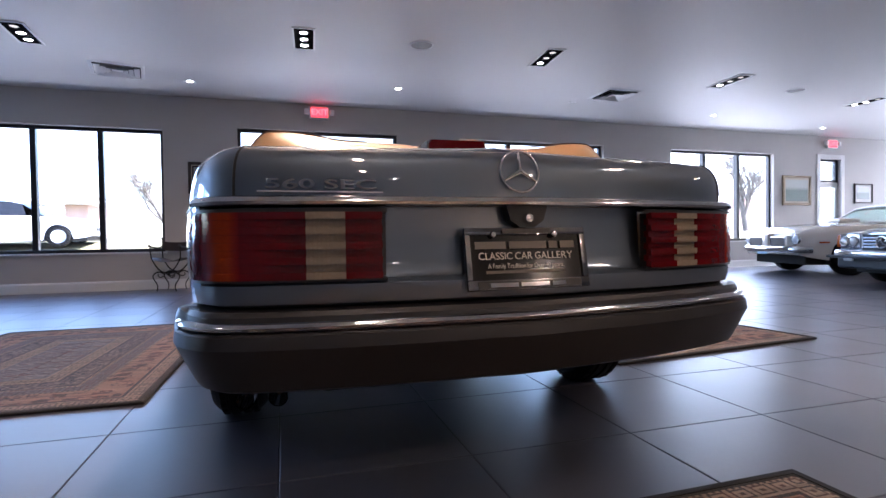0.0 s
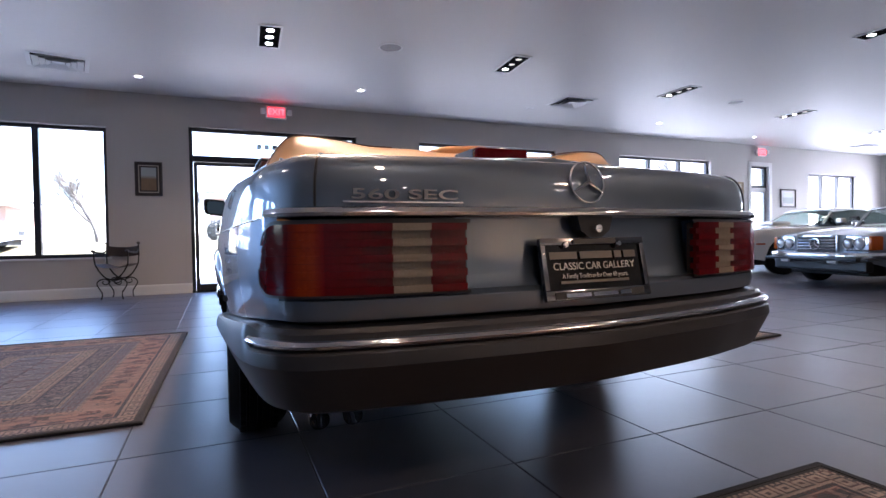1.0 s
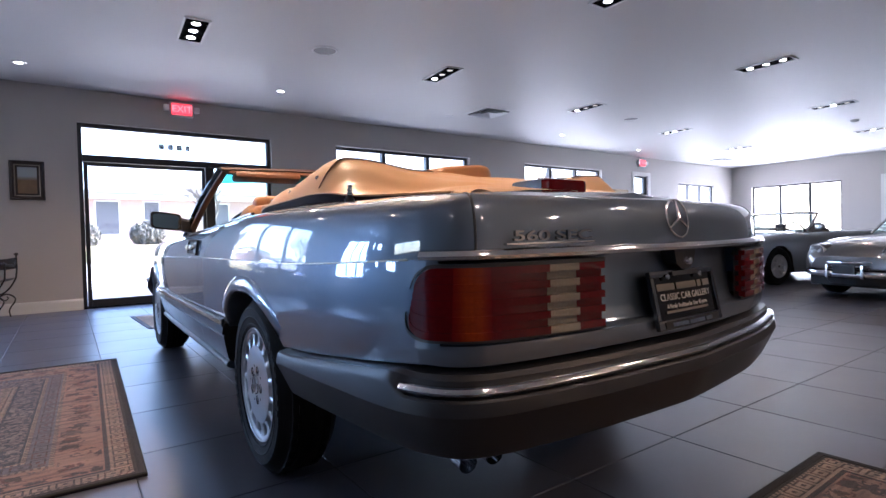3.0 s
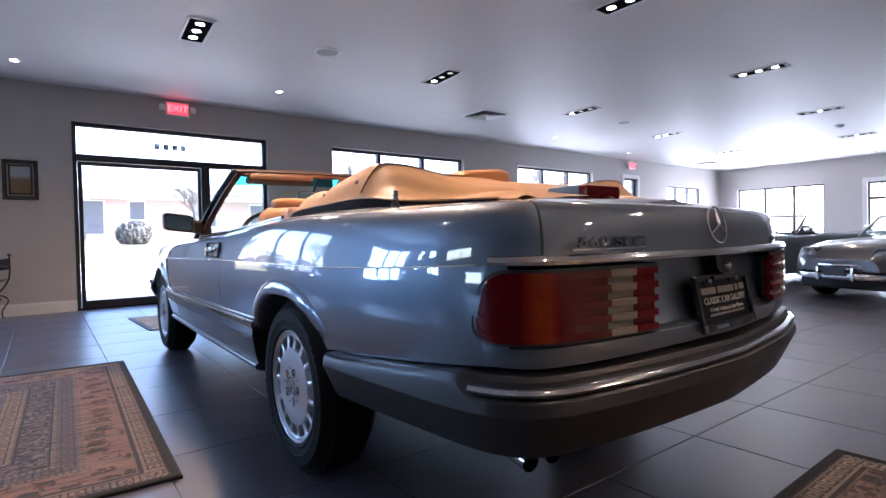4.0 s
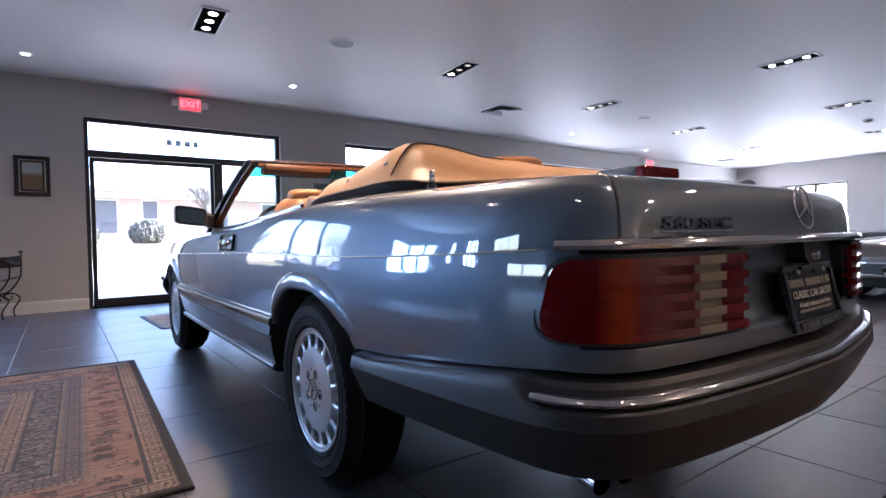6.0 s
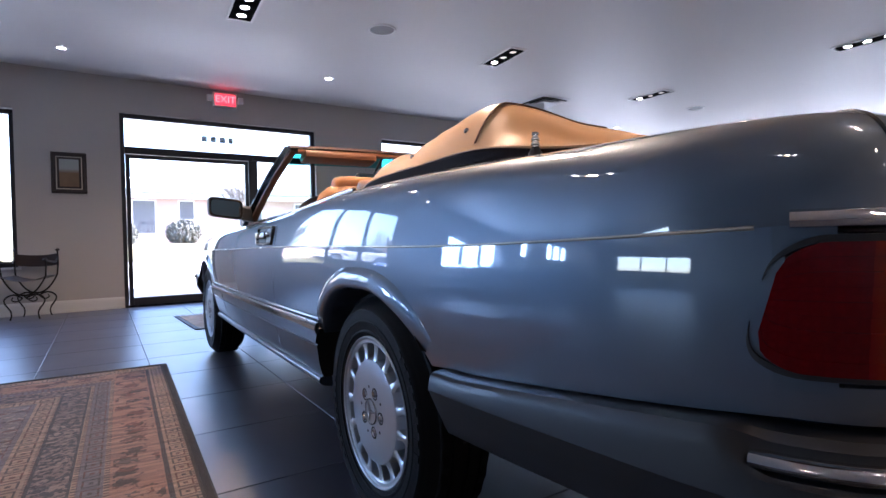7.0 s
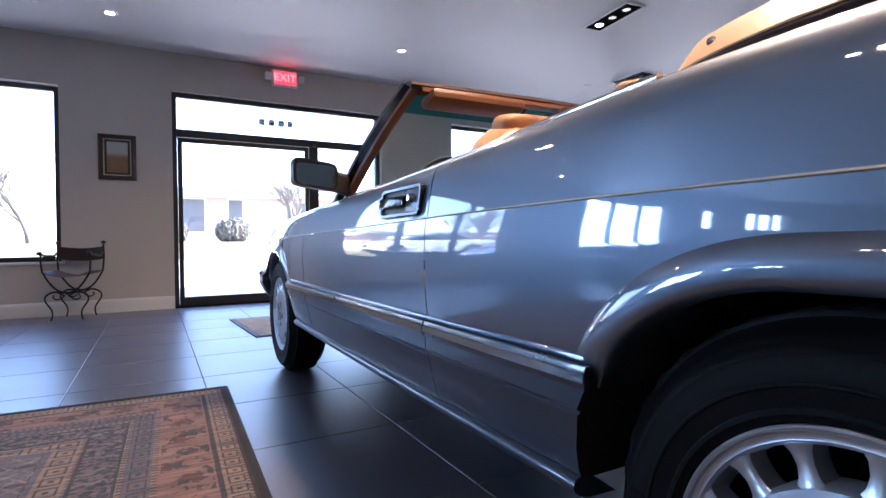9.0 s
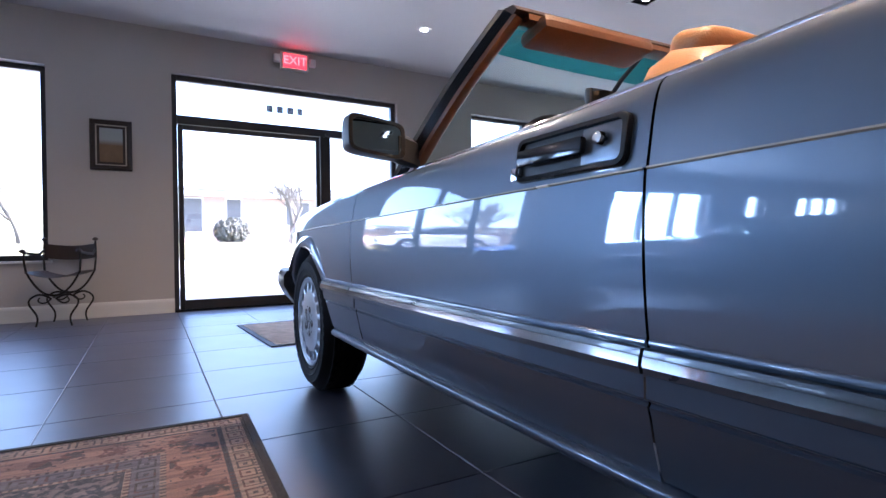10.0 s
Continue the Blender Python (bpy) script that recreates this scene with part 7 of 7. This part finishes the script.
    # leaf hatching in the field
    plus, minus = math_node("ADD", sep.outputs["X"], sep.outputs["Y"]), math_node("SUBTRACT", sep.outputs["X"], sep.outputs["Y"])
    hatch = math_node("MAXIMUM", math_node("GREATER_THAN", saw(plus, 0.075), 0.74), math_node("GREATER_THAN", saw(minus, 0.075), 0.74))
    hatch = math_node("MULTIPLY", math_node("MULTIPLY", hatch, blot), math_node("GREATER_THAN", edge, 0.77 * k))
    col = mixed(math_node("MULTIPLY", hatch, 0.75), col, (0.20, 0.19, 0.195))
    # faded dye lots in the outer band
    lots = n.new("ShaderNodeTexNoise")
    lots.inputs["Scale"].default_value, lots.inputs["Detail"].default_value = 4.5, 5
    ln(co.outputs["Object"], lots.inputs["Vector"])
    faded = ramp(lots.outputs["Fac"], [(0.42, (0.0, 0.0, 0.0)), (0.56, (1.0, 1.0, 1.0))], "LINEAR")
    col = mixed(math_node("MULTIPLY", math_node("MULTIPLY", math_node("SUBTRACT", 1.0, figure), inside(0.145 * k, 0.345 * k)), math_node("MULTIPLY", faded, 0.85)), col, (0.190, 0.128, 0.108))
    # streaks across the weave, where the dye lots differ
    mp = n.new("ShaderNodeMapping")
    mp.inputs["Scale"].default_value = (3.0, 26.0, 1.0)
    ln(co.outputs["Object"], mp.inputs["Vector"])
    streak = n.new("ShaderNodeTexNoise")
    streak.inputs["Scale"].default_value, streak.inputs["Detail"].default_value = 1.6, 6
    ln(mp.outputs["Vector"], streak.inputs["Vector"])
    col = mixed(0.75, col, ramp(streak.outputs["Fac"], [(0.34, (0.34, 0.35, 0.38)), (0.68, (1.5, 1.4, 1.3))], "LINEAR"), "MULTIPLY")
    # uneven dye and wear, and the pile's own grain
    wear = n.new("ShaderNodeTexNoise")
    wear.inputs["Scale"].default_value, wear.inputs["Detail"].default_value = 3.0, 6
    ln(co.outputs["Object"], wear.inputs["Vector"])
    col = mixed(math_node("MULTIPLY", wear.outputs["Fac"], 0.12), col, (0.20, 0.18, 0.16))
    pile = n.new("ShaderNodeTexNoise")
    pile.inputs["Scale"].default_value, pile.inputs["Detail"].default_value = 420.0, 2
    ln(co.outputs["Object"], pile.inputs["Vector"])
    col = mixed(0.4, col, ramp(pile.outputs["Fac"], [(0.3, (0.3, 0.3, 0.3)), (0.7, (1.0, 1.0, 1.0))], "LINEAR"), "MULTIPLY")
    ln(col, b.inputs["Base Color"])
    bp = n.new("ShaderNodeBump")
    bp.inputs["Strength"].default_value, bp.inputs["Distance"].default_value = 0.6, 0.004
    ln(pile.outputs["Fac"], bp.inputs["Height"]), ln(bp.outputs["Normal"], b.inputs["Normal"])

    ob = thing("rug", pose(x, y, 0.0, 0, 0, turn), "worn oriental rug, salmon and navy bands, black bound edge" if not style else "oriental rug with beige field and black bound edge", "rug", "oriental rugs")
    rows = []
    for j in range(41):
        v = -1 + 2 * j / 40
        rows.append([(w * u, h * v, 0.012 + 0.0015 * noise.noise((w * u * 3 + x, h * v * 3 + y, 0.3))) for u in np.linspace(-1, 1, 41)])
    part("woven_field", Geo().grid(rows), ma, ob, smooth=60)
    rim = [(-w, -h), (w, -h), (w, h), (-w, h)]
    e = 0.008
    out = [(a + math.copysign(e, a), c + math.copysign(e, c)) for a, c in rim]
    inn = [(a - math.copysign(0.02, a), c - math.copysign(0.02, c)) for a, c in rim]
    g = Geo().grid([[(a, c, 0.0005) for a, c in out], [(a, c, 0.011) for a, c in out], [(a, c, 0.0155) for a, c in rim], [(a, c, 0.0148) for a, c in inn], [(a, c, 0.008) for a, c in inn]], closed=True)
    part("binding", g, shader("rug_binding", (0.014, 0.013, 0.013), 0.9, vary=0.2, fine=300, bump=0.08), ob, "black bound edge", smooth=30)
    return ob


def rug_from_corner(cx, cy, w, h, turn, sx, sy, style=0):
    m = Matrix.Rotation(radians(turn), 3, "Z")
    d = m @ Vector((sx * w, sy * h, 0))
    return rug(cx + d.x, cy + d.y, w, h, turn, style)


rug_from_corner(-1.022, 2.575, 0.76, 1.16, -2.4, -1, -1)
rug_from_corner(2.85, 0.25, 0.82, 1.2, 5.0, -1, 1, 1)
rug_from_corner(0.87, -1.173, 0.85, 1.2, -0.5, -1, -1, 1)


def door_mat():
    th = thing("door_mat", pose(0.15, 4.58, 0, 0, 0, 2), "grey woven entrance mat with dark edge by the glass door", "mat")
    part("woven_field", Geo().box(-0.76, -0.53, 0.001, 0.76, 0.53, 0.010, 0.003), shader("mat_pile", (0.42, 0.39, 0.34), 0.95, dark=(0.06, 0.06, 0.06), scale=13, fine=260, vary=0.3, bump=0.09), th)
    g = Geo()
    for a, b, c, d in ((-0.80, 0.80, -0.57, -0.53), (-0.80, 0.80, 0.53, 0.57), (-0.80, -0.76, -0.53, 0.53), (0.76, 0.80, -0.53, 0.53)):
        g.box(a, c, 0.001, b, d, 0.008, 0.002)
    part("edge", g, RUBBER, th, "black rubber edge")


door_mat()


def iron_chair(m):
    """A folding-curule style chair: curved iron legs, scrolled feet, leather sling seat and back."""
    th = thing("iron_chair", m, "wrought-iron curule armchair with dark leather sling seat and back", "chair")
    arc = lambda y: [(x, y, 0.30 + 0.17 * (abs(x) / 0.27) ** 2.4) for x in np.linspace(-0.27, 0.27, 22)]
    for y in (-0.17, 0.17):
        # upper bow that carries the seat
        part("seat_bow", Geo().tube([(x, y, 0.27 + 0.20 * (abs(x) / 0.25) ** 2.2) for x in np.linspace(-0.25, 0.25, 24)], 0.010, 8), IRON, th, smooth=60)
        # scrolled lower frame with feet
        for s in (-1, 1):
            pth = [(s * 0.02, y, 0.24), (s * 0.10, y, 0.275), (s * 0.17, y, 0.27), (s * 0.225, y, 0.235), (s * 0.22, y, 0.18), (s * 0.165, y, 0.11), (s * 0.155, y, 0.05), (s * 0.17, y, 0.006)]
            xs, zs = spline(range(8), [p[0] for p in pth]), spline(range(8), [p[2] for p in pth])
            part("leg", Geo().tube([(xs(t), y, zs(t)) for t in np.linspace(0, 7, 36)], 0.009, 8), IRON, th, smooth=60)
            pth2 = [(s * 0.02, 0.245), (s * 0.06, 0.215), (s * 0.11, 0.205), (s * 0.145, 0.225), (s * 0.13, 0.25)]
            xs2, zs2 = spline(range(5), [p[0] for p in pth2]), spline(range(5), [p[1] for p in pth2])
            part("scroll", Geo().tube([(xs2(t), y, zs2(t)) for t in np.linspace(0, 4, 20)], 0.007, 7), IRON, th, smooth=60)
    for s in (-1, 1):
        top = 0.74
        part("back_post", Geo().tube([(s * 0.25, 0.17, 0.46), (s * 0.262, 0.18, 0.60), (s * 0.255, 0.185, top)], 0.011, 8), IRON, th, smooth=60)
        part("front_post", Geo().tube([(s * 0.25, -0.17, 0.46), (s * 0.262, -0.18, 0.56), (s * 0.262, -0.18, 0.635)], 0.011, 8), IRON, th, smooth=60)
        part("arm", Geo().tube([(s * 0.262, -0.20, 0.64), (s * 0.268, -0.05, 0.625), (s * 0.262, 0.10, 0.62), (s * 0.257, 0.182, 0.66)], 0.012, 8), IRON, th, smooth=60)
        for y, z in ((0.185, top + 0.012), (-0.205, 0.648)):
            part("finial", Geo().lathe([(0.0, -0.012), (0.020, -0.010), (0.030, 0.0), (0.026, 0.010), (0.012, 0.018), (0.0, 0.021)], 16, pose(s * (0.256 if y > 0 else 0.263), y, z)), WOOD_DARK, th, smooth=60)
    part("cross_bar", Geo().tube([(0, -0.17, 0.255), (0, 0.17, 0.255)], 0.010, 8), IRON, th, smooth=60)
    g = Geo().grid([[(x, y, 0.475 - 0.05 * (1 - (x / 0.25) ** 2) + d) for x in np.linspace(-0.25, 0.25, 17)] for y, d in ((-0.19, 0), (0.19, 0))]).grid([[(x, y, 0.468 - 0.05 * (1 - (x / 0.25) ** 2)) for x in np.linspace(-0.25, 0.25, 17)] for y in (-0.19, 0.19)])
    part("sling_seat", g, LEATHER_DARK, th, "dark leather sling seat", smooth=60)
    g = Geo()
    for o in (0.0, 0.008):
        g.grid([[(x, 0.19 + o + 0.04 * (1 - (x / 0.25) ** 2), z - 0.02 * (1 - (x / 0.25) ** 2)) for x in np.linspace(-0.25, 0.25, 17)] for z in (0.585, 0.60, 0.70, 0.715)])
    part("sling_back", g, LEATHER_DARK, th, "dark brown leather back band", smooth=60)


iron_chair(pose(-1.965, 6.14, 0, 0, 0, -16) @ Matrix.Diagonal((0.80, 0.95, 1.0, 1)))


# ---- floor tiles ----
def tile_mesh():
    s, b = 0.2985, 0.0025
    q = lambda a, z: [(-a, -a, z), (a, -a, z), (a, a, z), (-a, a, z)]
    g = Geo().grid([q(s, -0.008), q(s, -b), q(s - b, 0.0)], closed=True).cap(q(s - b, 0.0))
    return g


TM = tile_mesh().mesh("floor_tile")
TM.materials.append(TILE)
rest = Geo()
proto = tile_mesh()
for i in range(-22, 30):
    for j in range(-15, 12):
        p = TILE_TURN @ Vector((0.65 + 0.6 * i + 0.3, -0.73 + 0.6 * j + 0.3, 0))
        if not (WX0 - 0.25 < p.x < WX1 + 0.25 and WY0 - 0.25 < p.y < WY1 + 0.25):
            continue
        if -4.3 < p.x < 5.0 and -2.3 < p.y < 6.5:
            ob = part("floor_tile", TM, None, floor)
            ob.matrix_local = Matrix.Translation(p) @ TILE_TURN
        else:
            rest.add(proto.v, proto.f, Matrix.Translation(p) @ TILE_TURN)
tagged(part("floor_tiles", rest, TILE, floor), kind="stuff")
